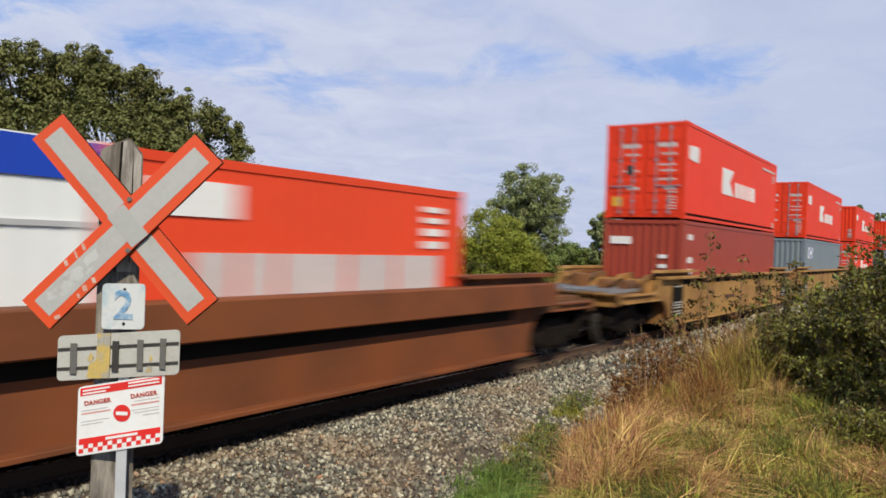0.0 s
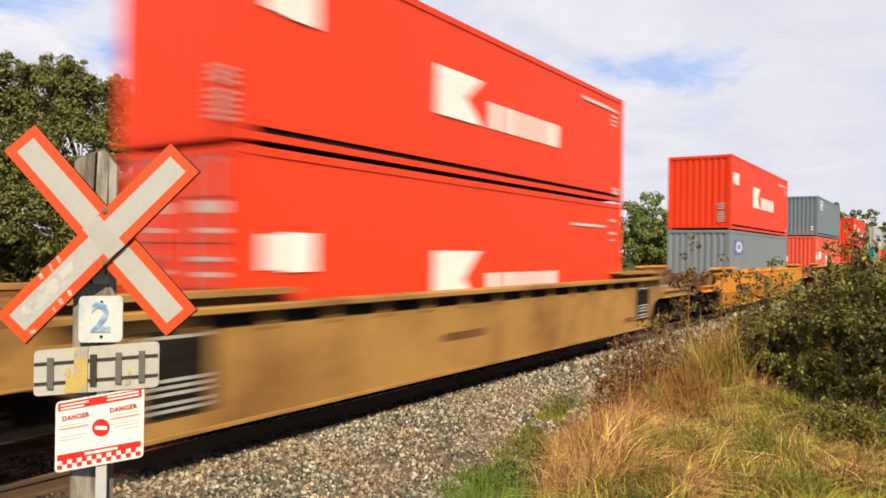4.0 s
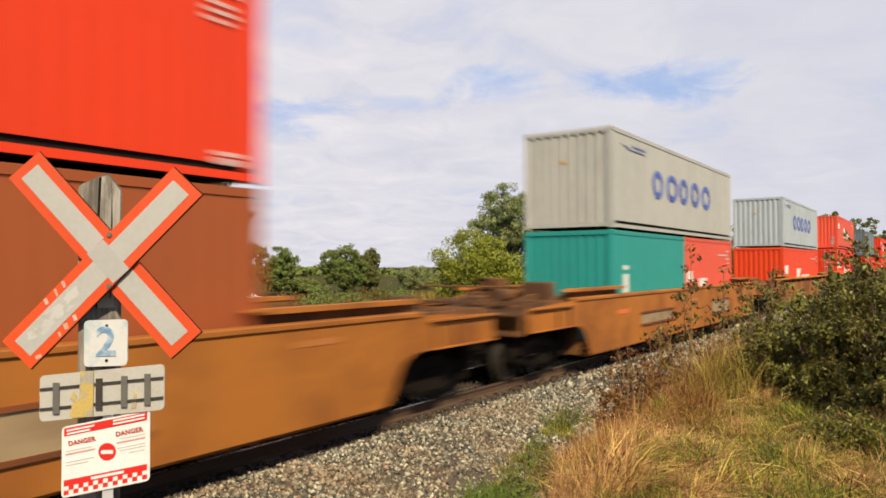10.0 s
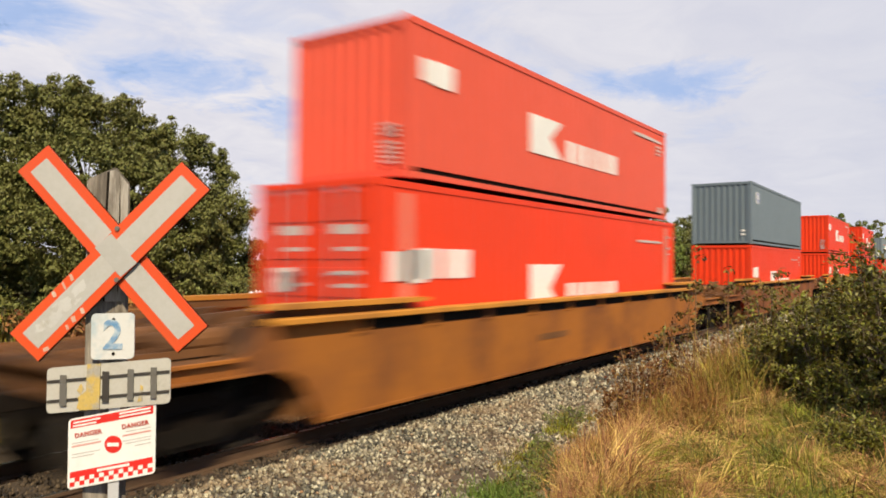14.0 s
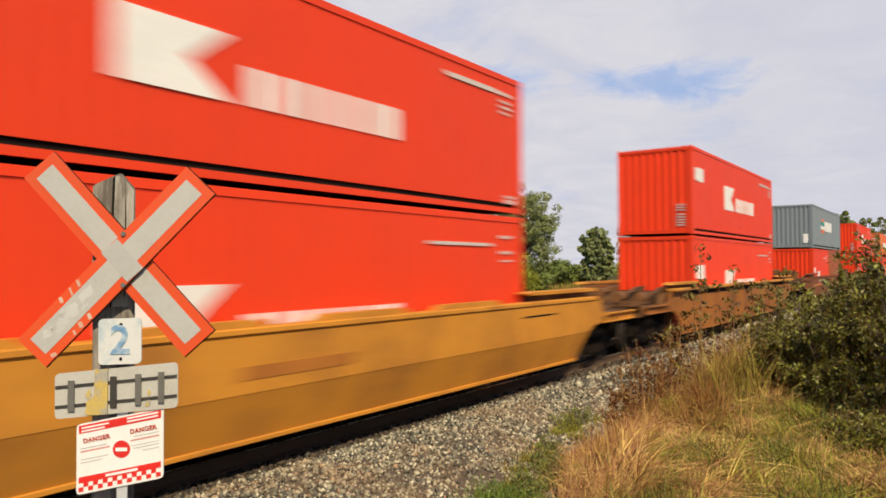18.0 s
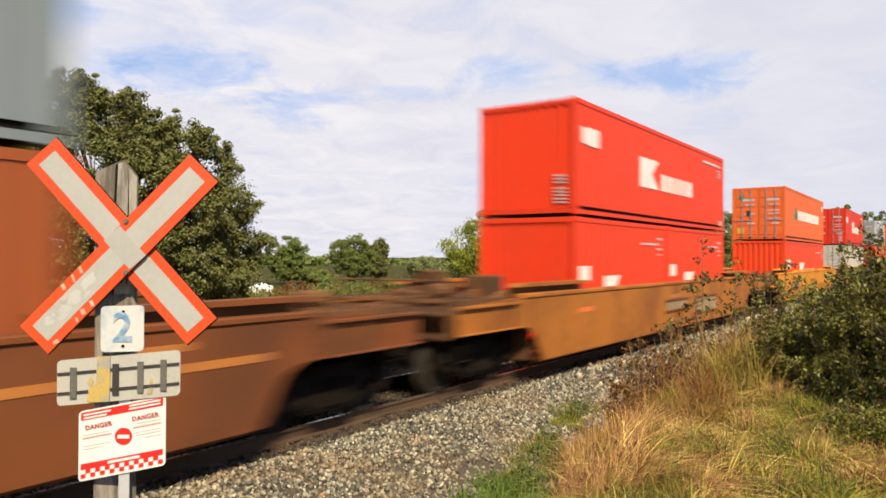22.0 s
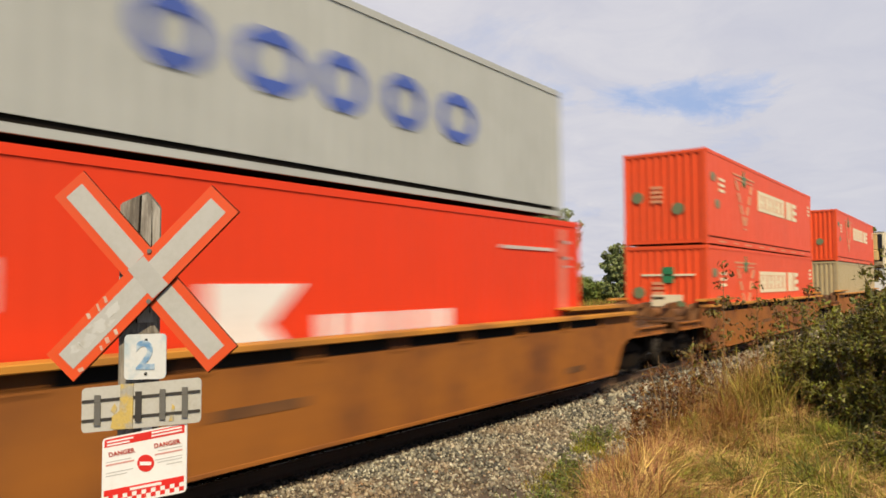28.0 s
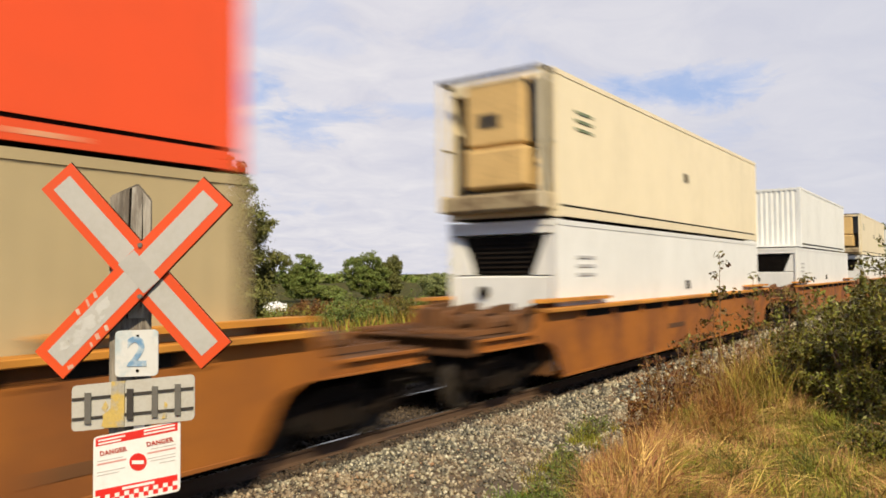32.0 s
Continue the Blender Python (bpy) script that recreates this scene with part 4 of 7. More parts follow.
def well_car(style, mat, label, train_x, front=11.65, rear=11.65, front_bogie=True, rear_bogie=True, flat=7.9):
    """A well car, rail top at z = 0, its middle at the origin: two deep side sills, end decks over the bogies."""
    car = new("well_car")
    tagged(car, label, "railway wagon", "well cars of the train")
    tip = flat + 0.95
    front_end, rear_end = front - 0.55, rear - 0.55
    deck_mat = YELLOW_GRIME if mat is CAR_OCHRE else CAR_GRIME
    key = f"{style} {flat} {front} {rear}"
    shoulder = {"ledged": 1.14, "smooth": 1.44}.get(style, 1.19)
    for s in (-1, 1):
        def plate(bm):
            top = 1.14 if style == "ledged" else 1.52
            arch = [(flat + 1.10, 0.985), (flat + 0.86, 0.95), (flat + 0.64, 0.85)]
            foot = [(flat + 0.52, 0.70), (flat + 0.40, 0.50), (flat + 0.26, 0.30)]
            fall = [] if style in ("ledged", "smooth") else [(tip + 0.62, shoulder), (tip + 0.42, shoulder + 0.07)]
            ends = [(rear_end, 1.0), (rear_end, shoulder)] + fall + [(tip + 0.3, top)]
            lead = [(-front_end, 1.0), (-front_end, shoulder)] + [(-x, z) for x, z in fall] + [(-tip - 0.3, top)]
            if style == "creased":
                prism(bm, [(-x, z) for x, z in arch[::-1]] + lead + ends[::-1] + arch, "y", *sorted((s * 1.47, s * 1.50)))
                lo = [bm.verts.new((x, s * y, z)) for x, z, y in ((-flat - 0.26, 0.30, 1.33), (flat + 0.26, 0.30, 1.33), (flat + 0.64, 0.85, 1.495), (-flat - 0.64, 0.85, 1.495))]
                hi = [bm.verts.new(v.co - Vector((0, s * 0.03, 0))) for v in lo]
                bm.faces.new(lo), bm.faces.new(hi[::-1])
                for i in range(4):
                    bm.faces.new((lo[i], hi[i], hi[(i + 1) % 4], lo[(i + 1) % 4]))
                bmesh.ops.recalc_face_normals(bm, faces=bm.faces)
            else:
                depth = {"ledged": (1.24, 1.27), "flanged": (1.40, 1.43)}.get(style, (1.47, 1.50))
                outline = [(-x, z) for x, z in foot[::-1]] + [(-x, z) for x, z in arch[::-1]] + lead + ends[::-1] + arch + foot
                prism(bm, outline, "y", *sorted((s * depth[0], s * depth[1])))
        part("side_sill", kept(f"side_sill {s} " + key, plate, mat), None, car)

        def chord(bm):
            if style == "flanged":
                box(bm, -tip - 0.1, tip + 0.1, *sorted((s * 1.28, s * 1.58)), 1.52, 1.60, 0.012)
            elif style == "ledged":
                box(bm, -tip - 0.1, tip + 0.1, *sorted((s * 1.22, s * 1.54)), 1.14, 1.58, 0.02)
            else:
                box(bm, -tip - 0.1, tip + 0.1, *sorted((s * 1.30, s * 1.53)), 1.50, 1.58, 0.015)
        part("top_chord", kept(f"top_chord {s} " + key, chord, SUNLIT_CHORD if mat in (CAR_BROWN, CAR_TAN, CAR_RUSSET) else mat), None, car)
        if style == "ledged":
            # Black strip standing for the shade below the ledge; nothing is cut out.
            part("side_opening", kept(f"side_opening {s} " + key, lambda bm: box(bm, -flat + 0.2, flat - 0.2, *sorted((s * 1.268, s * 1.276)), 0.93, 1.138), BLACK_AND_SHADE), None, car)
        part("bottom_chord", kept(f"bottom_chord {s} " + key, lambda bm: box(bm, -flat - 0.22, flat + 0.22, *sorted((s * 1.20, s * 1.437)) if style != "creased" else sorted((s * 1.10, s * 1.36)), 0.25, 0.31, 0.01), mat), None, car)
        if style == "flanged":
            rib = kept(f"rib {s} " + style, lambda bm: box(bm, -0.07, 0.07, *sorted((s * 1.425, s * 1.47)), 1.33, 1.53), mat)
            n = 14 if mat is CAR_OCHRE else 10
            w = (2 * flat - 1.0) / (n - 1) / 2 - 0.10
            for ex in (-1, 1):
                cap = part("guide_rail", kept(f"guide_rail {s} {ex} " + key, lambda bm: prism(bm, [(ex * (tip + 0.15), 1.70), (ex * (flat - 1.9), 1.70), (ex * (flat - 2.05), 1.735), (ex * (flat - 1.9), 1.765), (ex * (tip + 0.1), 1.765)], "y", *sorted((s * 1.20, s * 1.48))), SUNLIT_CHORD if mat in (CAR_BROWN, CAR_TAN, CAR_RUSSET) else mat), None, car)
                part("guide_web", kept(f"guide_web {s} {ex} " + key, lambda bm: box(bm, *sorted((ex * (tip + 0.1), ex * (flat - 1.85))), *sorted((s * 1.22, s * 1.26)), 1.57, 1.70), CAR_GRIME), None, cap)
            for i in range(n):
                part("rib", rib, None, car, at=pose(-flat + 0.5 + i * (2 * flat - 1.0) / (n - 1), 0, 0))
            # Flat black pieces give the shade between the ribs; no recess is cut.
            slot = kept(f"pocket {s} {w:.3f} " + style, lambda bm: box(bm, -w, w, *sorted((s * 1.428, s * 1.438)), 1.365, 1.515), BLACK_AND_SHADE)
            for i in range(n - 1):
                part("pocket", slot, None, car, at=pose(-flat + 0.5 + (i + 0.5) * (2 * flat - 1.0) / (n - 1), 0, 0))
        elif style == "creased":
            pad = kept(f"guide_pad {s} " + style, lambda bm: prism(bm, [(-0.95, 1.58), (0.95, 1.58), (0.8, 1.66), (-0.8, 1.66)], "y", *sorted((s * 1.32, s * 1.50))), mat)
            for i in range(4):
                part("guide_pad", pad, None, car, at=pose(-3.9 + i * 2.6, 0, 0))
            for ex in (-1, 1):
                cap = part("guide_rail", kept(f"guide_rail {s} {ex} " + key, lambda bm: prism(bm, [(ex * (tip + 0.15), 1.70), (ex * (flat - 1.9), 1.70), (ex * (flat - 2.05), 1.735), (ex * (flat - 1.9), 1.765), (ex * (tip + 0.1), 1.765)], "y", *sorted((s * 1.20, s * 1.48))), mat), None, car)
                part("guide_web", kept(f"guide_web {s} {ex} " + key, lambda bm: box(bm, *sorted((ex * (tip + 0.1), ex * (flat - 1.85))), *sorted((s * 1.22, s * 1.26)), 1.57, 1.70), CAR_GRIME), None, cap)
        else:
            for ex in (-1, 1):
                cap = part("guide_rail", kept(f"guide_rail {s} {ex} " + key, lambda bm: prism(bm, [(ex * (tip + 0.15), 1.70), (ex * (flat - 1.9), 1.70), (ex * (flat - 2.05), 1.735), (ex * (flat - 1.9), 1.765), (ex * (tip + 0.1), 1.765)], "y", *sorted((s * 1.20, s * 1.44))), mat), None, car)
                part("guide_web", kept(f"guide_web {s} {ex} " + key, lambda bm: box(bm, *sorted((ex * (tip + 0.1), ex * (flat - 1.85))), *sorted((s * 1.22, s * 1.26)), 1.57, 1.70), CAR_GRIME), None, cap)
    for x in (-flat + 0.4, -6.05, -3, -0.3, 0.3, 3, 6.05, flat - 0.4):
        part("floor_beam", kept(f"floor_beam {x} ", lambda bm: box(bm, x - 0.2, x + 0.2, -1.25, 1.25, 0.26, 0.36), mat), None, car)
    for ex, reach, has in ((-1, front, front_bogie), (1, rear, rear_bogie)):
        def deck(bm):
            x0, x1 = tip - 0.25, reach - 0.55
            prism(bm, [(ex * x0, 0.98), (ex * x1, 1.02), (ex * x1, min(1.30, shoulder)), (ex * (x0 + 0.6), shoulder - 0.02), (ex * (x0 + 0.35), 1.50), (ex * x0, 1.50)], "y", -1.28, 1.28)
            box(bm, *sorted((ex * (x1 - 0.15), ex * x1)), -1.34, 1.34, 0.92, min(1.34, shoulder + 0.03))
        part("end_deck", kept(f"end_deck {ex} " + key, deck, deck_mat), None, car)

        skin = {"ledged": 1.27, "flanged": 1.43}.get(style, 1.50)
        for sy in (-1, 1):
            for z, h in (({"ledged": 1.10, "smooth": 1.46}.get(style, 1.205), 0.045), (0.985, 0.03)):
                part("deck_flange", kept(f"deck_flange {ex} {sy} {z} " + key, lambda bm: box(bm, *sorted((ex * (tip + (0.32 if style == "smooth" or z < 1 else 0.62)), ex * (reach - 0.57))), *sorted((sy * (skin + 0.002), sy * (skin + 0.07))), z - 0.05 * (z > 1.15), z - 0.05 * (z > 1.15) + h, 0.006), mat), None, car)
            for x in (tip + 0.45, tip + 1.0):
                if x < reach - 0.8:
                    part("stiffener", kept(f"stiffener {ex} {sy} {x:.2f} " + key, lambda bm: box(bm, *sorted((ex * x, ex * (x + 0.05))), *sorted((sy * (skin + 0.002), sy * (skin + 0.045))), 1.02, shoulder - 0.06), deck_mat), None, car)

        def bulkhead(bm):
            box(bm, *sorted((ex * (flat + 0.38), ex * (flat + 0.46))), -1.28, 1.28, 0.30, 1.52)
            for y in (-1.1, -0.4, 0.4, 1.1):
                prism(bm, [(ex * (flat + 0.46), 1.50), (ex * (flat + 1.5), 1.50), (ex * (flat + 1.2), 1.62), (ex * (flat + 0.46), 1.66)], "y", y - 0.06, y + 0.06)
        part("end_bulkhead", kept(f"end_bulkhead {ex} " + key, bulkhead, deck_mat), None, car)

        part("centre_sill", kept(f"centre_sill {ex} " + key, lambda bm: (box(bm, *sorted((ex * (flat + 0.47), ex * (reach - 0.6))), -0.34, 0.34, 0.58, 0.98, 0.02), box(bm, *sorted((ex * (flat + 0.6), ex * (flat + 0.95))), -1.1, 1.1, 0.45, 0.95, 0.03)), IRON), None, car)
        if reach > 11:
            part("end_beam", kept(f"end_beam {ex} " + key, lambda bm: box(bm, *sorted((ex * (reach - 0.95), ex * (reach - 0.72))), -1.15, 1.15, 0.50, 0.93, 0.03), IRON), None, car)

        def grate(bm):
            x0, x1, inset = tip + 0.4, reach - 0.7, 0.0 if style == "smooth" else 0.35
            for i in range(9):
                x = x0 + (x1 - x0) * i / 8
                box(bm, *sorted((ex * x, ex * (x + 0.05))), -1.35 + inset, 1.35, shoulder + 0.06, shoulder + 0.095)
            for y in (-1.36 + inset, 0, 1.32):
                box(bm, *sorted((ex * x0, ex * (x1 + 0.05))), y, y + 0.04, shoulder + 0.01, shoulder + 0.10)
        part("walkway_grating", kept(f"walkway_grating {ex} " + key, grate, STEEL if style == "flanged" and mat is CAR_OCHRE else deck_mat), None, car)

        def sill_step(bm, sy):
            x0, x1 = reach - 1.05, reach - 0.68
            for x in (x0, x1):
                rod(bm, (ex * x, sy * 1.40, 0.55), (ex * x, sy * 1.40, 1.0), 0.014, n=6)
            for z in (0.56, 0.80):
                rod(bm, (ex * x0, sy * 1.40, z), (ex * x1, sy * 1.40, z), 0.016, n=6)
        for sy in (-1, 1):
            part("sill_step", kept(f"sill_step {ex} {sy} " + key, lambda bm: sill_step(bm, sy), IRON), None, car)
        part("brake_cylinder", kept(f"brake_cylinder {ex} " + key, lambda bm: rod(bm, (ex * (tip + 0.9), -0.35, shoulder + 0.20), (ex * (tip + 1.45), -0.35, shoulder + 0.20), 0.13, n=12), CAR_GRIME), None, car)
        part("valve_box", kept(f"valve_box {ex} " + key, lambda bm: box(bm, *sorted((ex * (tip + 0.8), ex * (tip + 1.1))), 0.25, 0.7, shoulder + 0.03, 1.62, 0.03), CAR_GRIME), None, car)
        if style in ("flanged", "creased"):
            part("air_reservoir", kept(f"air_reservoir {ex} " + key, lambda bm: rod(bm, (ex * (tip + 0.5), -0.85, shoulder + 0.17), (ex * min(tip + 1.25, reach - 0.75), -0.85, shoulder + 0.17), 0.14, n=12), CAR_GRIME), None, car)
            for y in (-1.2, -0.1, 1.05):
                part("deck_post", kept(f"deck_post {ex} {y} " + key, lambda bm: box(bm, *sorted((ex * (tip + 0.5), ex * (tip + 0.62))), y, y + 0.12, shoulder - 0.03, 1.52, 0.02), deck_mat), None, car)
        if (style == "creased" and ex == 1 and train_x < 100) or (style == "smooth" and ex == -1):
            # hand brake stand with its wheel, and a cross-over rail beside it
            stand_mat = mat if style == "creased" else deck_mat
            stand = part("brake_stand", kept(f"brake_stand {ex} " + key, lambda bm: box(bm, *sorted((ex * (tip + 0.35), ex * (tip + 0.60))), 0.0, 0.60, shoulder - 0.02, 2.36 if ex == 1 else 2.0, 0.03), stand_mat), None, car)
            part("tool_box", kept(f"tool_box {ex} " + key, lambda bm: box(bm, *sorted((ex * (flat + 0.47), ex * (flat + 0.85))), -0.75, -0.1, 1.45, 2.08 if ex == 1 else 1.9, 0.03), stand_mat), None, car)
            part("brake_wheel", kept(f"brake_wheel {ex} " + key, lambda bm: [rod(bm, (ex * (tip + 0.62), 0.5 + 0.24 * math.cos(a * math.pi / 6), 1.75 + 0.24 * math.sin(a * math.pi / 6)), (ex * (tip + 0.62), 0.5 + 0.24 * math.cos((a + 1) * math.pi / 6), 1.75 + 0.24 * math.sin((a + 1) * math.pi / 6)), 0.015, n=5) for a in range(12)] + [rod(bm, (ex * (tip + 0.62), 0.5 - 0.24, 1.75), (ex * (tip + 0.62), 0.5 + 0.24, 1.75), 0.012, n=5), rod(bm, (ex * (tip + 0.55), 0.5, 1.75), (ex * (tip + 0.63), 0.5, 1.75), 0.03, n=6)], IRON), None, stand)
            part("hand_rail", kept(f"hand_rail {ex} " + key, lambda bm: [rod(bm, (ex * (reach - 0.75), y, 1.3), (ex * (reach - 0.75), y, 1.85), 0.018, n=6) for y in (-1.2, 1.2)] + [rod(bm, (ex * (reach - 0.75), -1.2, 1.85), (ex * (reach - 0.75), 1.2, 1.85), 0.018, n=6)], deck_mat), None, car)
        if has:
            if reach > 11:
                part("coupler", kept(f"coupler {ex} {reach}", lambda bm: (box(bm, *sorted((ex * (reach - 0.9), ex * (reach - 0.12))), -0.09, 0.09, 0.72, 0.92, 0.02), box(bm, *sorted((ex * (reach - 0.25), ex * (reach + 0.02))), -0.16, 0.16, 0.68, 0.98, 0.04)), IRON), None, car)
                bogie(car, ex * (reach - 1.85), train_x)
            else:
                bogie(car, ex * reach, train_x)
        if mat is CAR_OCHRE:
            pl = part("end_placard", kept(f"end_placard {ex} " + key, lambda bm: box(bm, *sorted((ex * (flat - 0.75), ex * (flat + 0.15))), -1.455, -1.43, 0.50, 1.38), BLACK_AND_SHADE), None, car, "black panel")
            for z in (0.55, 0.62, 0.72, 0.79, 0.86, 1.30):
                part("white_bar", kept(f"white_bar {ex} {z} " + key, lambda bm: box(bm, *sorted((ex * (flat - 0.65), ex * (flat + 0.05))), -1.462, -1.456, z, z + 0.035), PANEL_BAR), None, pl)
    if style == "smooth":
        for x0, x1, z0, z1, mk in (((-1.0, 0.9, 0.82, 1.06, PLACARD), (1.7, 4.0, 0.62, 1.04, PLACARD)) if train_x > 310 else ((-4.9, -2.25, 0.76, 1.02, PLACARD), (2.1, 4.3, 0.66, 1.06, PLACARD)) if mat is CAR_RUST else
                                   ((-6.2, -4.0, 1.28, 1.40, PLACARD), (-8.3, 8.3, 1.06, 1.15, STRIPE_ORANGE), (0.6, 1.6, 0.82, 0.90, PLACARD))) + ((-6.6, -5.8, 1.1, 1.2, MARK_ORANGE), (-0.6, 0.3, 1.14, 1.24, STRIPE_ORANGE), (6.4, 7.2, 1.28, 1.36, STRIPE_ORANGE)):
            fr = part("placard", shape(box, x0, x1, -1.508, -1.499, z0, z1), mk, car)
            if mk is PLACARD and mat is CAR_RUST:
                for z in (z0 - 0.05, z1):
                    part("placard_frame", shape(box, x0 - 0.05, x1 + 0.05, -1.535, -1.499, z, z + 0.05), CAR_DARK, fr)
    elif style == "creased":
        for x0, x1, z0, z1, mk in ((-6.0, -4.2, 0.82, 1.06, PLACARD), (-0.8, 1.0, 1.0, 1.15, CAR_RUST), (-6.05, -4.15, 1.06, 1.10, IRON), (-6.05, -4.15, 0.93, 0.95, IRON), (-6.05, -4.15, 0.78, 0.82, IRON), (5.6, 6.9, 1.30, 1.33, IRON)):
            part("placard", shape(box, x0, x1, -1.508, -1.499, z0, z1), mk, car)
    elif style == "flanged":
        for x0, x1, z0, z1, mk in ((5.8, 6.5, 0.5, 0.62, CAR_GRIME), (-2.2, -0.9, 0.8, 0.92, CAR_GRIME)):
            part("placard", shape(box, x0, x1, -1.437, -1.429, z0, z1), mk, car)
    return car


# ---------------------------------------------------------------- the train
STD = 2.438
TRAIN = []  # (object, distance of its middle along the train, height of its base)
RED_LABEL = "bright red ribbed container, white block marks"


def load(ob, x, z):
    TRAIN.append((ob, x, z))
    return ob


def stack(x, seat, split, top, bottom):
    """Boxes over the middle x of a car: floor of the well, height where the upper one begins."""
    for make, base in ((bottom, seat), (top, split)):
        if make:
            for ob, dx in make:
                load(ob, x + dx, base)


def red_box(h=2.59, doors=False, low=False, length=12.19, mat=None, label=None, k=1.25, **more):
    return container("shipping_container", length, h, STD, mat or RED, label or (RED_LABEL + (", locked doors" if doors else "") + (", in the well" if low else ", upper tier")), doors=doors, marks=(low_line_marks(k) + (long_box_marks() if length > 13 else [])) if low else line_marks(k), **more)


def plain_box(mat, label, h=2.59, length=12.19, doors=False, marks=None, width=STD):
    return container("shipping_container", length, h, width, mat, label, doors=doors, marks=marks)


WELL = 0.36
CARS = [
    # middle, style, paint, label
    (3.9, "ledged", CAR_DARK, "dark red-brown steel well car, dusty"), (27.44, "flanged", CAR_OCHRE, "weathered ochre articulated well car with ribbed sills"),
    (47.12, "flanged", CAR_OCHRE, "weathered ochre articulated well car with ribbed sills"), (66.95, "flanged", CAR_OCHRE, "weathered ochre articulated well car with ribbed sills"),
    (90.72, "creased", CAR_YELLOW, "bright yellow well car with creased sills"), (114.28, "flanged", CAR_TAN, "worn orange-brown well car with ribbed sills"),
    (137.71, "smooth", CAR_RUST, "orange-rust smooth-sided well car"), (161.21, "smooth", CAR_RUST, "orange-rust smooth-sided well car"),
    (184.60, "flanged", CAR_BROWN, "rusty brown well car with ribbed sills"), (207.93, "flanged", CAR_BROWN, "rusty brown well car with ribbed sills"),
    (231.31, "flanged", CAR_RUSSET, "dark russet well car with ribbed sills"), (254.62, "creased", CAR_OLD_YELLOW, "dull yellow well car with creased sills"),
    (277.88, "flanged", CAR_BROWN, "rusty brown well car with ribbed sills"), (301.59, "smooth", CAR_DARK, "dark red-brown smooth-sided well car"),
    (324.82, "smooth", CAR_RUST, "orange-rust smooth-sided well car"), (348.40, "creased", CAR_YELLOW, "bright yellow well car with creased sills"),
    (371.90, "flanged", CAR_BROWN, "rusty brown well car with ribbed sills"), (395.25, "flanged", CAR_BROWN, "rusty brown well car with ribbed sills"),
    (418.60, "flanged", CAR_BROWN, "rusty brown well car with ribbed sills"), (442.20, "flanged", CAR_BROWN, "rusty brown well car with ribbed sills"),
    (465.95, "flanged", CAR_BROWN, "rusty brown well car with ribbed sills"), (489.60, "flanged", CAR_BROWN, "rusty brown well car with ribbed sills"),
    (513.1, "flanged", CAR_BROWN, "rusty brown well car with ribbed sills"), (536.6, "flanged", CAR_BROWN, "rusty brown well car with ribbed sills"),
]
for i, (x, style, mat, label) in enumerate(CARS):
    more = {}
    if mat is CAR_OCHRE:
        more = {1: dict(front=11.65, rear=9.84, rear_bogie=False, flat=7.4), 2: dict(front=9.84, rear=9.9, rear_bogie=False, flat=7.4), 3: dict(front=9.93, rear=11.7, flat=7.4)}[i]
    load(well_car(style, mat, label, x, **more), x, 0.0)


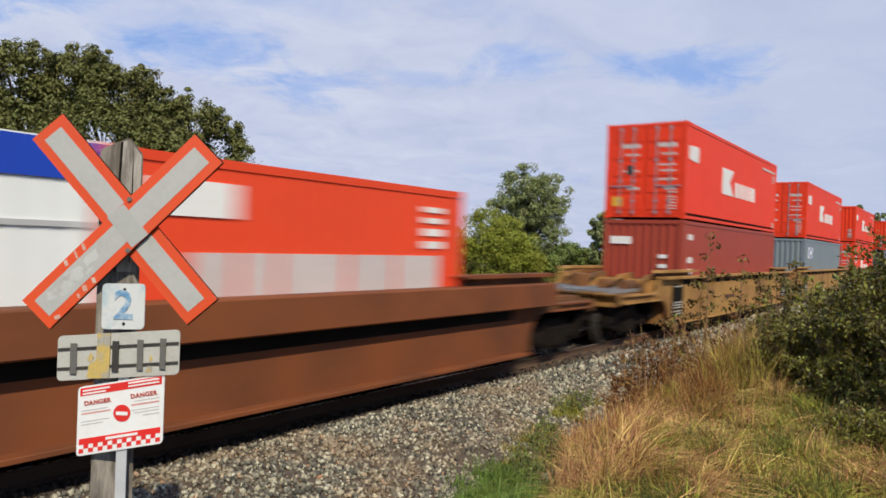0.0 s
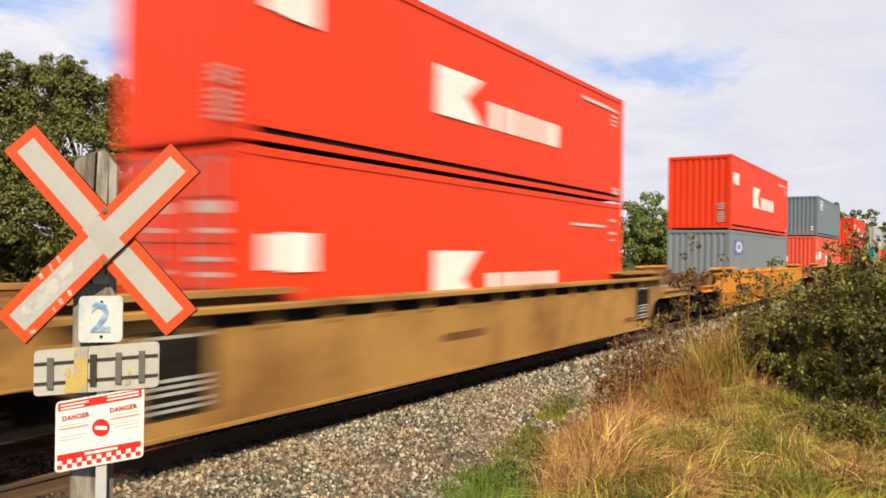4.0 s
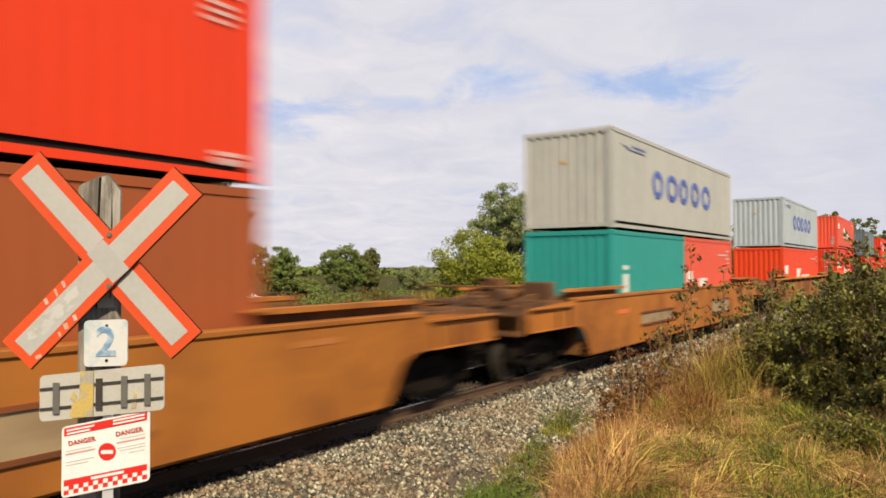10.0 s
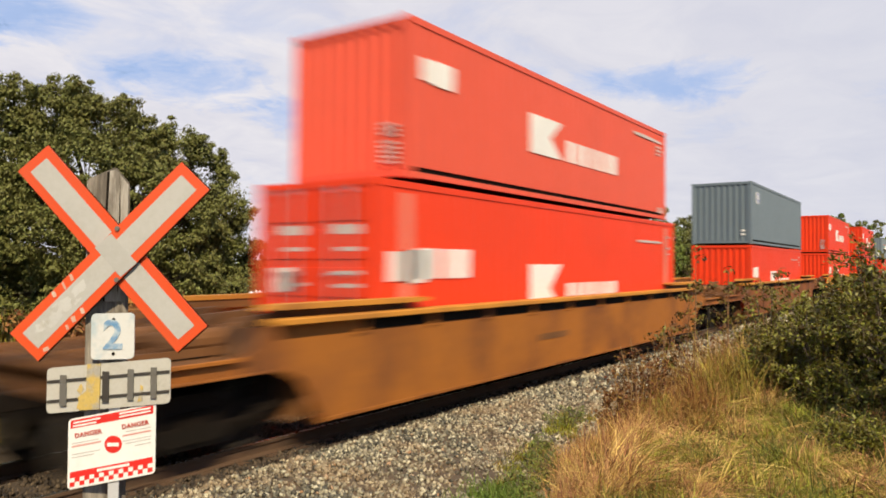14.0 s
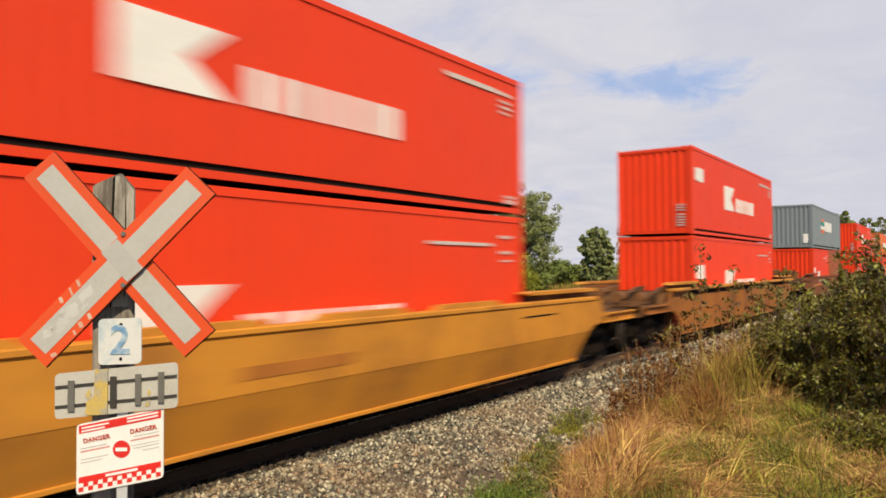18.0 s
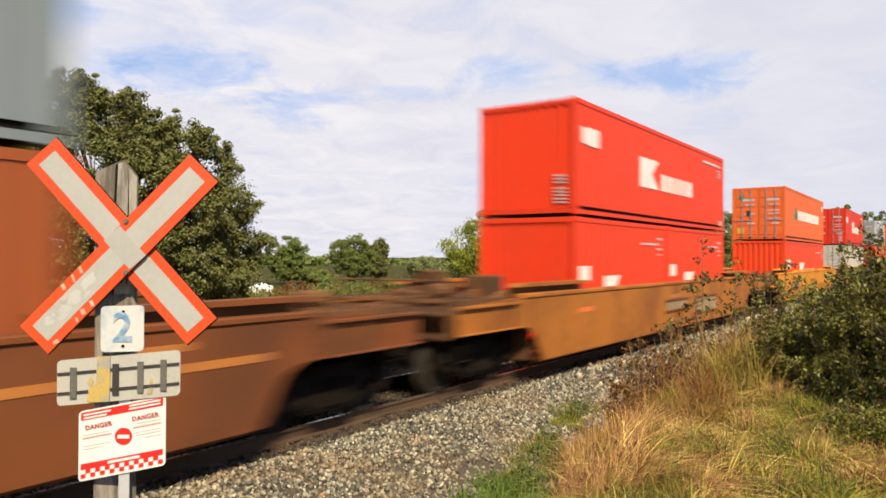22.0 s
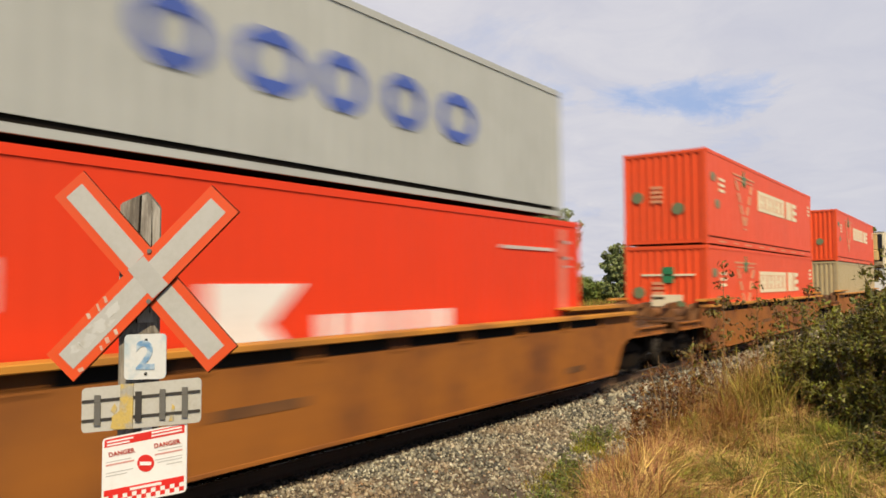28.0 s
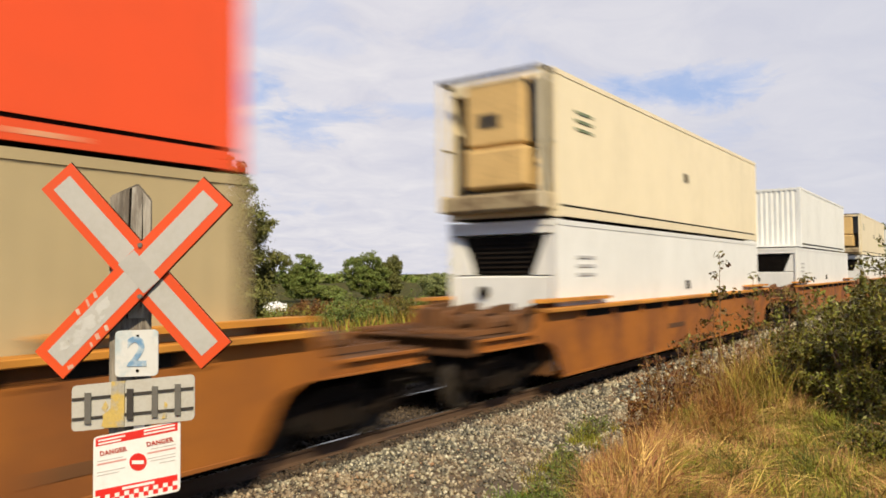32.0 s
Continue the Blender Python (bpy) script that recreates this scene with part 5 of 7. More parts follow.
def build_loads():
    c = [r[0] for r in CARS]
    white20 = container("shipping_container", 6.06, 2.75, STD, WHITE, "white short container with a blue top band", marks=[
        ("top_band", BLUE, slab(-3.0, 3.0, 0.86, 0.99), "blue band"), ("grey_band", INK_GREY, slab(-2.9, 2.9, 0.70, 0.72), "")])
    red20 = container("shipping_container", 6.06, 2.75, STD, VERMILION, "orange-red short container with a white band and square", marks=[
        ("band", MARK_FAINT, slabs((-2.1, -1.5, 0.44, 0.62), (-1.4, -0.9, 0.44, 0.62), (-0.8, 0.3, 0.44, 0.62), (0.4, 1.3, 0.44, 0.62), (1.4, 2.4, 0.44, 0.62)), "white worn band"), ("square_mark", MARK_WHITE, slabs((-2.6, -1.5, 0.76, 0.90), (2.0, 2.5, 0.66, 0.70), (2.0, 2.5, 0.73, 0.77), (2.0, 2.5, 0.80, 0.83), (2.0, 2.5, 0.86, 0.89)), "")])
    stack(c[0], WELL, 3.2, None, [(white20, -3.1), (red20, 3.02)])
    stack(c[1], WELL, 3.23, [(red_box(2.85, doors=True), 0)], [(plain_box(MAROON, "maroon ribbed container with faded white marks, in the well", 2.84, marks=[
        ("end_mark", MARK_WHITE, end_slabs((0.35, 1.0, 0.74, 0.82)), ""), ("column_mark", MARK_WHITE, slabs((-5.6, -5.2, 0.30, 0.38), (-5.6, -5.2, 0.44, 0.5), (-5.6, -5.2, 0.56, 0.62), (-5.6, -5.2, 0.8, 0.86)), ""), ("end_column", MARK_WHITE, end_slabs((-0.75, -0.5, 0.4, 0.44), (-0.75, -0.5, 0.5, 0.54), (-0.75, -0.5, 0.6, 0.64)), "")]), 0)])
    stack(c[2], WELL, 3.21, [(red_box(2.87, doors=True), 0)], [(plain_box(BLUE_GREY, "blue-grey container with a blue and white badge, in the well", 2.82, marks=badge(0.8, 0.64, 0.86, 1.4)), 0)])
    stack(c[3], WELL, 3.50, [(red_box(2.59), 0)], [(red_box(3.10, doors=True, low=True), 0)])
    stack(c[4], WELL, 3.22, [(red_box(2.88), 0)], [(plain_box(BLUE_GREY, "blue-grey container with a blue and white badge, in the well", 2.83, marks=badge(0.6, 0.66, 0.88, 1.5, True)), 0)])
    stack(c[5], WELL, 3.54, [(plain_box(SLATE, "dark slate container with a blue and white badge, upper tier", 2.58, marks=badge(1.0, 0.66, 0.92, 1.4)), 0)],
          [(red_box(3.13, low=True, length=13.72, mat=CORAL, label="faded red long container with white block marks, in the well", k=1.2), 0)])
    short_red = dict(h=2.83, low=True, length=6.06, k=0.85)
    stack(c[6], WELL, 3.24, [(red_box(2.50), 0)], [(red_box(**short_red), -3.07), (plain_box(RUSSET, "plain russet-brown short container", 2.83, 6.06), 3.07)])
    stack(c[7], WELL, 3.20, [(plain_box(WARM_GREY, "warm light grey container with blue ring marks", 2.54, marks=round_letters()), 0)],
          [(plain_box(TEAL, "plain teal short container", 2.80, 6.06, marks=[("column_mark", MARK_WHITE, slabs((-2.3, -2.0, 0.4, 0.6), (-2.3, -2.0, 0.64, 0.68)), "")]), -3.07), (red_box(2.80, low=True, length=6.06, k=0.85, mat=CORAL, label="faded red short container with white block marks"), 3.07)])
    stack(c[8], WELL, 3.21, [(plain_box(GREY, "light grey container with blue ring marks", 2.55, marks=round_letters()), 0)], [(red_box(2.81, low=True, mat=VERMILION, label="orange-red container with white block marks, in the well"), 0)])
    stack(c[9], WELL, 3.56, [(red_box(2.51, mat=CORAL, label="faded red container with white block marks, upper tier"), 0)], [(red_box(3.15, low=True, doors=True, length=13.72), 0)])
    stack(c[10], WELL, 3.18, [(plain_box(SLATE, "dark slate container with a small white badge, upper tier", 2.61, marks=badge(0.9, 0.66, 0.86, 0.6)), 0)], [(red_box(2.78, low=True), 0)])
    stack(c[11], WELL, 3.21, [(red_box(2.54), 0)], [(red_box(2.81, low=True), 0)])
    stack(c[12], WELL, 3.23, [(red_box(2.80), 0)], [(red_box(2.83, low=True), 0)])
    stack(c[13], WELL, 3.23, [(plain_box(BLUE_GREY, "grey container with a coloured band badge", 2.54, marks=colour_badge()), 0)], [(red_box(**short_red), -3.07), (plain_box(RUSSET, "plain russet-brown short container", 2.83, 6.06), 3.07)])
    stack(c[14], WELL, 3.18, [(red_box(2.54), 0)], [(red_box(2.78, low=True, k=0.85, length=6.06), -3.07), (red_box(2.78, low=True, k=0.85, length=6.06), 3.07)])
    stack(c[15], WELL, 3.13, [(plain_box(ORANGE, "orange container with a green triangle and white blocks", 2.57, doors=True, marks=green_word()), 0)], [(red_box(2.73, low=True, mat=VERMILION, label="red container with white block marks, in the well"), 0)])
    stack(c[16], WELL, 3.27, [(red_box(2.70, doors=True, mat=CRIMSON, label="dark red container with white block marks and locked doors"), 0)], [(plain_box(WHITE_OLD, "dirty off-white container with locked doors, in the well", 2.87, doors=True), 0)])
    stack(c[17], WELL, 3.54, [(plain_box(OLD_GREY, "aged grey container with blue ring marks and locked doors", 2.52, doors=True, marks=round_letters()), 0)], [(red_box(3.13, low=True, length=13.72, label="red long container with white block marks, in the well"), 0)])

    def store(end_logo=False, tall=2.90):
        return container("shipping_container", 16.15, tall, 2.59, STORE_RED, "orange-red long container with a cream triangle and panel", marks=store_marks(end_logo), smooth_side=True)
    stack(c[18], WELL, 3.40, [(store(), 0)], [(store(True, 3.02), 0)])
    stack(c[19], WELL, 3.40, [(store(), 0)], [(plain_box(OLIVE, "olive-grey long container with rust stains, in the well", 3.02, 16.15, width=2.59, marks=[
        ("end_mark", MARK_ORANGE, end_slabs((-0.1, 0.15, 0.44, 0.52)), "orange mark")]), 0)])
    tan = CREAM_UNIT
    for k, (upper, lower) in {20: ("cream", "white"), 21: ("box", "white"), 22: ("cream", "white"), 23: ("box", "white")}.items():
        up = reefer(16.15, 2.95, 2.59, CREAM, "cream refrigerated container with a tan cooling unit", tan, "generator") if upper == "cream" else container("shipping_container", 13.7, 2.83, 2.59, WHITE, "white ribbed container with rust streaks")
        stack(c[k], WELL, 3.36, [(up, 0)], [(reefer(16.15, 2.96, 2.59, WHITE, "white refrigerated container with a dark grille", WHITE, "grille"), 0)])


CREAM_UNIT = material("tan_fibreglass", (0.68, 0.45, 0.18), rough=0.6, dirt=(0.2, 0.12, 0.05), dirt_amount=0.45, scale=2.0, bump=0.05)
WHITE_OLD = box_paint("off_white_container_paint", (0.51, 0.48, 0.41), 0.5)
build_loads()

# ---------------------------------------------------------------- crossing sign


def blade(bm, length, width, thick, y, tilt, cx, cz, inset=0.0):
    hl, hw = length / 2 - inset, width / 2 - inset
    ca, sa = math.cos(radians(tilt)), math.sin(radians(tilt))
    prism(bm, [(cx + u * ca - v * sa, cz + u * sa + v * ca) for u, v in ((-hl, -hw), (hl, -hw), (hl, hw), (-hl, hw))], "y", y, y + thick)


def rounded(bm, x0, x1, z0, z1, r, y0, y1, lean=0.0):
    """An upright plate with rounded corners; lean lifts its right side by so many metres."""
    pts = []
    for cx, cz, a0 in ((x1 - r, z1 - r, 0), (x0 + r, z1 - r, 90), (x0 + r, z0 + r, 180), (x1 - r, z0 + r, 270)):
        for k in range(4):
            a = radians(a0 + k * 30)
            x, z = cx + r * math.cos(a), cz + r * math.sin(a)
            pts.append((x, z + lean * ((x - x0) / (x1 - x0) - 0.5)))
    prism(bm, pts, "y", y0, y1)


def text_on(parent, words, size, x, y, z, mat, turn=0.0, name="lettering", label="", align="CENTER", bold=0.0):
    cu = bpy.data.curves.new(name, "FONT")
    cu.body, cu.size, cu.extrude, cu.align_x, cu.align_y = words, size, 0.0012, align, "CENTER"
    cu.offset, cu.space_character = bold, 1.12 if len(words) > 1 else 1.0
    cu.materials.append(mat)
    ob = new(name, cu)
    ob.parent = parent
    ob.matrix_basis = pose(x, y, z, 90, 0, 0) @ pose(0, 0, 0, 0, 0, turn)
    return tagged(ob, label)


def build_sign():
    """Everything in the plane of the sign: x to its right, y away from the viewer, z above the rail."""
    heading = radians(35.5)
    fwd, rgt = Vector((math.cos(heading), math.sin(heading), 0)), Vector((math.sin(heading), -math.cos(heading), 0))
    base = fwd * 3.72 + rgt * -1.619
    gz = float(ground_height(base.x, base.y))
    root = new("crossing_sign")
    root.matrix_basis = Matrix.Translation((base.x, base.y, 0)) @ pose(0, 0, 0, 0, 0, 35.5 - 90)
    tagged(root, "weathered railway crossbuck on a grey timber post", "crossing sign")
    X0 = 1.585
    # post with a pitched top, turned a little from the plane of the boards
    bm = bmesh.new()
    w, d = 0.099, 0.19
    prism(bm, [(-w, gz - 0.3), (w, gz - 0.3), (w, 2.660), (0.032, 2.742), (-w, 2.672)], "y", 0.0, d)
    bmesh.ops.bevel(bm, geom=[e for e in bm.edges if abs(e.verts[0].co.y - e.verts[1].co.y) > 0.1], offset=0.006, segments=2, affect="EDGES")
    part("post", bm, POST_WOOD, root, "split grey timber post", at=pose(-0.028, 0.072, 0, 0, 0, 23))
    part("bleached_face", shape(lambda bm: prism(bm, [(0.004, 2.05), (d - 0.004, 2.05), (d - 0.004, 2.655), (0.010, 2.668)], "x", -w - 0.0025, -w + 0.002)), PALE_WOOD, root, "bleached pale side of the post", at=pose(-0.028, 0.072, 0, 0, 0, 23))
    post_at = pose(-0.028, 0.072, 0, 0, 0, 23)
    # Pale strip: sun on the front face put into the timber's colour.
    part("bleached_face", shape(lambda bm: prism(bm, [(-0.012, 2.05), (w - 0.007, 2.05), (w - 0.007, 2.652), (0.034, 2.730), (0.004, 2.718), (-0.006, 2.45)], "y", -0.0025, 0.002)), PALE_WOOD, root, "pale front of the post, lightened as if sunlit", at=post_at)
    part("split", shape(lambda bm: prism(bm, [(-0.020, 2.05), (-0.012, 2.05), (-0.006, 2.45), (0.003, 2.718), (-0.009, 2.712), (-0.018, 2.4)], "y", -0.0022, 0.002)), IRON, root, "dark drying split in the timber", at=post_at)
    part("split", shape(lambda bm: prism(bm, [(0.046, 2.10), (0.050, 2.10), (0.056, 2.5), (0.052, 2.70), (0.049, 2.5)], "y", -0.0042, 0.002)), IRON, root, "fine drying split in the timber", at=post_at)
    cx, cz_rear, cz_front, t_rear, t_front = 0.023, 2.3185, 2.2555, -48.2, 45.8
    for name, tilt, y, cz, length in (("rear_blade", t_rear, 0.005, cz_rear, 1.215), ("front_blade", t_front, -0.021, cz_front, 1.20)):
        b = part(name, shape(lambda bm: blade(bm, length, 0.197, 0.014, y, tilt, cx, cz)), SIGN_RED, root, "orange-red bordered blade")
        part("blade_panel", shape(lambda bm: blade(bm, length, 0.197, 0.0145, y - 0.0015, tilt, cx, cz, 0.045)), SIGN_WHITE, b, "aged white reflective panel")
        part("blade_edge", shape(lambda bm: blade(bm, length + 0.01, 0.204, 0.004, y + 0.0145, tilt, cx, cz)), IRON, b)
    # the panels run into one another where the blades cross
    part("crossing_panel", shape(lambda bm: blade(bm, 0.196, 0.107, 0.001, -0.0236, t_rear, cx + 0.0293, 2.2857)), SIGN_WHITE, root)
    # pale glare painted on the borders of the front blade's lower arm
    ca, sa = math.cos(radians(t_front)), math.sin(radians(t_front))
    for u, v, w, l in ((-0.19, 0.078, 0.016, 0.034), (-0.245, 0.076, 0.012, 0.04), (-0.31, 0.080, 0.018, 0.03), (-0.27, -0.078, 0.018, 0.03), (-0.33, -0.076, 0.022, 0.03), (-0.38, -0.082, 0.012, 0.025), (-0.53, -0.085, 0.03, 0.02)):
        part("scuff", shape(lambda bm: blade(bm, l, w, 0.0006, -0.0230, 112, cx + u * ca - v * sa, cz_front + u * sa + v * ca)), GLARE_PINK, root, "pale glare mark")
    # whitish glare painted over the panel of the front blade's lower arm
    for u, v, l, w in ((-0.20, 0.012, 0.10, 0.05), (-0.31, 0.004, 0.09, 0.07), (-0.40, -0.006, 0.10, 0.06), (-0.47, 0.012, 0.07, 0.045), (-0.26, -0.026, 0.06, 0.02), (-0.36, 0.036, 0.07, 0.018)):
        cu, cv = cx + u * ca - v * sa, cz_front + u * sa + v * ca
        rim = [(l / 2 * k * math.cos(q), w / 2 * k * math.sin(q)) for q, k in ((i * math.pi / 5, 1.0 + 0.25 * math.sin(i * 2.7 + u * 40)) for i in range(10))]
        part("bleached_patch", shape(lambda bm: prism(bm, [(cu + p * ca - q * sa, cv + p * sa + q * ca) for p, q in rim], "y", -0.0236, -0.0229)), GLARE_WHITE, root, "white glare painted on the panel")
    for z in (2.419, 2.163):
        part("bolt", shape(lambda bm: rod(bm, (cx + 0.0355, -0.03, z), (cx + 0.0355, 0.06, z), 0.012, n=8)), IRON_GREY, root)
    # number plate
    p = part("number_plate", shape(lambda bm: rounded(bm, -1.658 + X0, -1.443 + X0, 1.765, 1.995, 0.022, -0.004, 0.004, 0.006)), PLATE_NUMBER, root, "white plate with a blue 2")
    text_on(p, "2", 0.20, -1.548 + X0, -0.007, 1.880, INK_BLUE, 0, "numeral", "faded blue numeral 2", bold=0.005)
    for z in (1.965, 1.793):
        part("bolt", shape(lambda bm: rod(bm, (-1.545 + X0, -0.008, z), (-1.545 + X0, 0.03, z), 0.008, n=8)), IRON, p)
    # back of a double plate, strapped to the post
    q = part("strapped_plate", shape(lambda bm: rounded(bm, -1.850 + X0, -1.238 + X0, 1.542, 1.768, 0.022, -0.014, -0.008, 0.055)), PLATE_GREY, root, "dented grey plate with dark straps", at=pose(-0.018, 0, -0.02))

    def tz(x, z):
        return z + 0.055 * ((x - (-1.850 + X0)) / 0.612 - 0.5)
    for z in (1.700, 1.602):
        part("strap", shape(lambda bm: prism(bm, [(x, tz(x, z) + s * 0.007) for x, s in ((-1.846 + X0, -1), (-1.242 + X0, -1), (-1.242 + X0, 1), (-1.846 + X0, 1))], "y", -0.020, -0.0145)), STRAP, q)
    for x, wd in ((-1.765, 0.032), (-1.555, 0.032), (-1.432, 0.030), (-1.318, 0.030)):
        xx = x + X0
        part("cross_bar", shape(lambda bm: prism(bm, [(xx - wd / 2, tz(xx, 1.575)), (xx + wd / 2, tz(xx, 1.575)), (xx + wd / 2, tz(xx, 1.728)), (xx - wd / 2, tz(xx, 1.728))], "y", -0.026, -0.0205)), STRAP if x == -1.555 else IRON_GREY, q)
    part("yellow_strip", shape(lambda bm: prism(bm, [(x + X0, z) for x, z in ((-1.685, 1.535), (-1.585, 1.54), (-1.583, 1.765), (-1.648, 1.762), (-1.652, 1.63), (-1.69, 1.60))], "y", -0.024, -0.0145)), OLD_YELLOW, q, "peeling yellow strip")
    for pts in (((-1.70, 1.54), (-1.66, 1.54), (-1.66, 1.60), (-1.69, 1.58)), ((-1.40, 1.575), (-1.375, 1.58), (-1.372, 1.65), (-1.385, 1.66), (-1.39, 1.62)), ((-1.70, 1.63), (-1.68, 1.61), (-1.665, 1.64), (-1.68, 1.665))):
        part("yellow_patch", shape(lambda bm: prism(bm, [(x + X0, z) for x, z in pts], "y", -0.018, -0.0142)), OLD_YELLOW, q, "peeling yellow patch")
    # danger notice on a flat steel stake
    part("stake", shape(lambda bm: box(bm, -1.566 + X0, -1.514 + X0, 0.004, 0.012, gz - 0.3, 1.55)), STEEL_LIGHT, root, "flat pale steel stake")
    x0, x1, z0, z1, ln = -1.762 + X0, -1.330 + X0, 1.157, 1.506, 0.083
    n = part("danger_notice", shape(lambda bm: rounded(bm, x0, x1, z0, z1, 0.018, -0.006, 0.002, ln)), PLATE_WHITE, root, "white and red danger notice")

    def nz(x, z):
        return z + ln * ((x - x0) / (x1 - x0) - 0.5)

    def strip(xa, xb, za, zb, y=-0.0075):
        return lambda bm: prism(bm, [(xa, nz(xa, za)), (xb, nz(xb, za)), (xb, nz(xb, zb)), (xa, nz(xa, zb))], "y", y, -0.005)
    mid, turn = (x0 + x1) / 2, math.degrees(math.atan(ln / (x1 - x0)))
    part("red_band", shape(strip(x0 + 0.012, x1 - 0.012, z1 - 0.048, z1 - 0.008)), INK_RED, n)
    part("red_band", shape(strip(x0 + 0.012, x1 - 0.012, z0 + 0.055, z0 + 0.085)), INK_RED, n)
    for k in range(17):
        for r in (0, 1):
            if (k + r) % 2 == 0:
                xa = x0 + 0.012 + k * 0.024
                part("red_check", shape(strip(xa, xa + 0.024, z0 + 0.012 + 0.0215 * r, z0 + 0.0335 + 0.0215 * r)), INK_RED, n)
    for xa, xb, za in ((x0 + 0.025, x0 + 0.16, z1 - 0.026), (x0 + 0.025, x0 + 0.14, z1 - 0.042), (x1 - 0.18, x1 - 0.025, z1 - 0.022), (x1 - 0.18, x1 - 0.025, z1 - 0.038)):
        part("caption_bar", shape(strip(xa, xb, za, za + 0.008, -0.009)), PLATE_WHITE, n)
    part("number_bar", shape(strip(mid - 0.07, mid + 0.09, z0 + 0.063, z0 + 0.076, -0.009)), PLATE_WHITE, n)
    for x, z in ((x0 + 0.100, 1.418), (x1 - 0.100, 1.418)):
        text_on(n, "DANGER", 0.031, x, -0.0085, nz(x, z), DARK_INK, turn, "danger_word", "red-brown word DANGER", bold=0.001)
    for xa, xb, za in ((0.02, 0.15, 0.195), (0.02, 0.165, 0.178), (0.02, 0.16, 0.140), (0.02, 0.13, 0.125), (0.285, 0.41, 0.205), (0.27, 0.41, 0.185), (0.27, 0.41, 0.160), (0.285, 0.41, 0.146), (0.33, 0.41, 0.128)):
        part("text_bar", shape(strip(x0 + xa, x0 + xb, z0 + za + 0.028, z0 + za + 0.028 + (0.008 if za in (0.178, 0.185) else 0.004))), INK_FAINT if za in (0.178, 0.185) else INK_GREY, n)
    c = nz(mid + 0.005, 1.342)
    part("stop_disc", shape(lambda bm: rod(bm, (mid + 0.008, -0.0085, c), (mid + 0.008, -0.004, c), 0.043, n=28)), INK_RED, n, "red disc with a white bar")
    part("disc_bar", shape(lambda bm: box(bm, mid - 0.021, mid + 0.037, -0.0105, -0.0086, c - 0.010, c + 0.008)), PLATE_WHITE, n)


PALE_WOOD = material("bleached_and_sunlit_timber", (0.40, 0.37, 0.325), rough=0.9, second=(0.22, 0.195, 0.165), second_at=(0.48, 0.58), dirt=(0.09, 0.075, 0.06), dirt_amount=0.7, scale=14.0, streak=8.0, grain=60, bump=0.5)
# Two pale colours for the glare painted on the front blade.
GLARE_WHITE = material("glare_white_sign_film", (0.525, 0.53, 0.515), rough=0.4, second=(0.46, 0.45, 0.41), dirt_amount=0.2, scale=18, bump=0.0)
GLARE_PINK = material("pale_glare_sheeting", (0.62, 0.36, 0.28), rough=0.5, second=(0.6, 0.5, 0.42), dirt_amount=0.2, scale=20, bump=0.0)
INK_FAINT = material("faded_red_ink", (0.62, 0.30, 0.27), rough=0.6, dirt_amount=0.1, bump=0.0)
PLATE_NUMBER = material("blue_stained_white_plate", (0.66, 0.67, 0.66), rough=0.45, second=(0.42, 0.55, 0.62), second_at=(0.46, 0.62), dirt=(0.4, 0.36, 0.28), dirt_amount=0.3, scale=7, bump=0.02)
IRON_GREY = material("grey_metal_bar", (0.17, 0.165, 0.15), rough=0.6, metal=0.3, dirt_amount=0.3)
STEEL_LIGHT = material("pale_galvanised_stake", (0.62, 0.63, 0.65), rough=0.5, metal=0.2, dirt_amount=0.2)
DARK_INK = material("dark_red_ink", (0.42, 0.05, 0.035), rough=0.5, dirt_amount=0.1, bump=0.0)
build_sign()

# ---------------------------------------------------------------- trees and shrubs
LEAF_WEED = material("weed_leaves", (0.115, 0.098, 0.022), rough=0.55, second=(0.15, 0.075, 0.022), dirt=(0.16, 0.10, 0.03), scale=2.0, dirt_amount=0.5, island=1.1, spec=0.2, bump=0)
LEAF_BROWN = material("withered_brown_leaves", (0.17, 0.078, 0.026), rough=0.6, dirt=(0.24, 0.11, 0.035), dirt_amount=0.5, scale=2.0, island=0.9, spec=0.18, bump=0)


def leaf_cloud(centres, radii, per, size, seed, squash=0.75, cup=0.25, inner=0.5):
    """Leaves as folded quads on small clumps; each clump is a loose shell of leaves facing outwards and up."""
    r = np.random.default_rng(seed)
    n = len(centres) * per
    c = np.repeat(np.asarray(centres, float), per, 0)
    rad = np.repeat(np.asarray(radii, float), per)
    d = r.normal(size=(n, 3))
    d /= np.linalg.norm(d, axis=1)[:, None]
    shell = rad * r.uniform(inner, 1.08, n)
    p = c + d * shell[:, None] * np.array([1, 1, squash])
    nrm = d * 0.9 + r.normal(size=(n, 3)) * 0.45 + np.array([0, 0, 0.35])
    nrm /= np.linalg.norm(nrm, axis=1)[:, None]
    a = np.cross(nrm, r.normal(size=(n, 3)))
    a /= np.linalg.norm(a, axis=1)[:, None]
    b = np.cross(nrm, a)
    s = size * r.uniform(0.6, 1.35, n)[:, None]
    v = np.stack([p - a * s, p - b * s * 0.5 + nrm * s * cup, p + a * s, p + b * s * 0.5 + nrm * s * cup], 1).reshape(-1, 3)
    f = np.arange(4 * n).reshape(-1, 4)
    return v, f


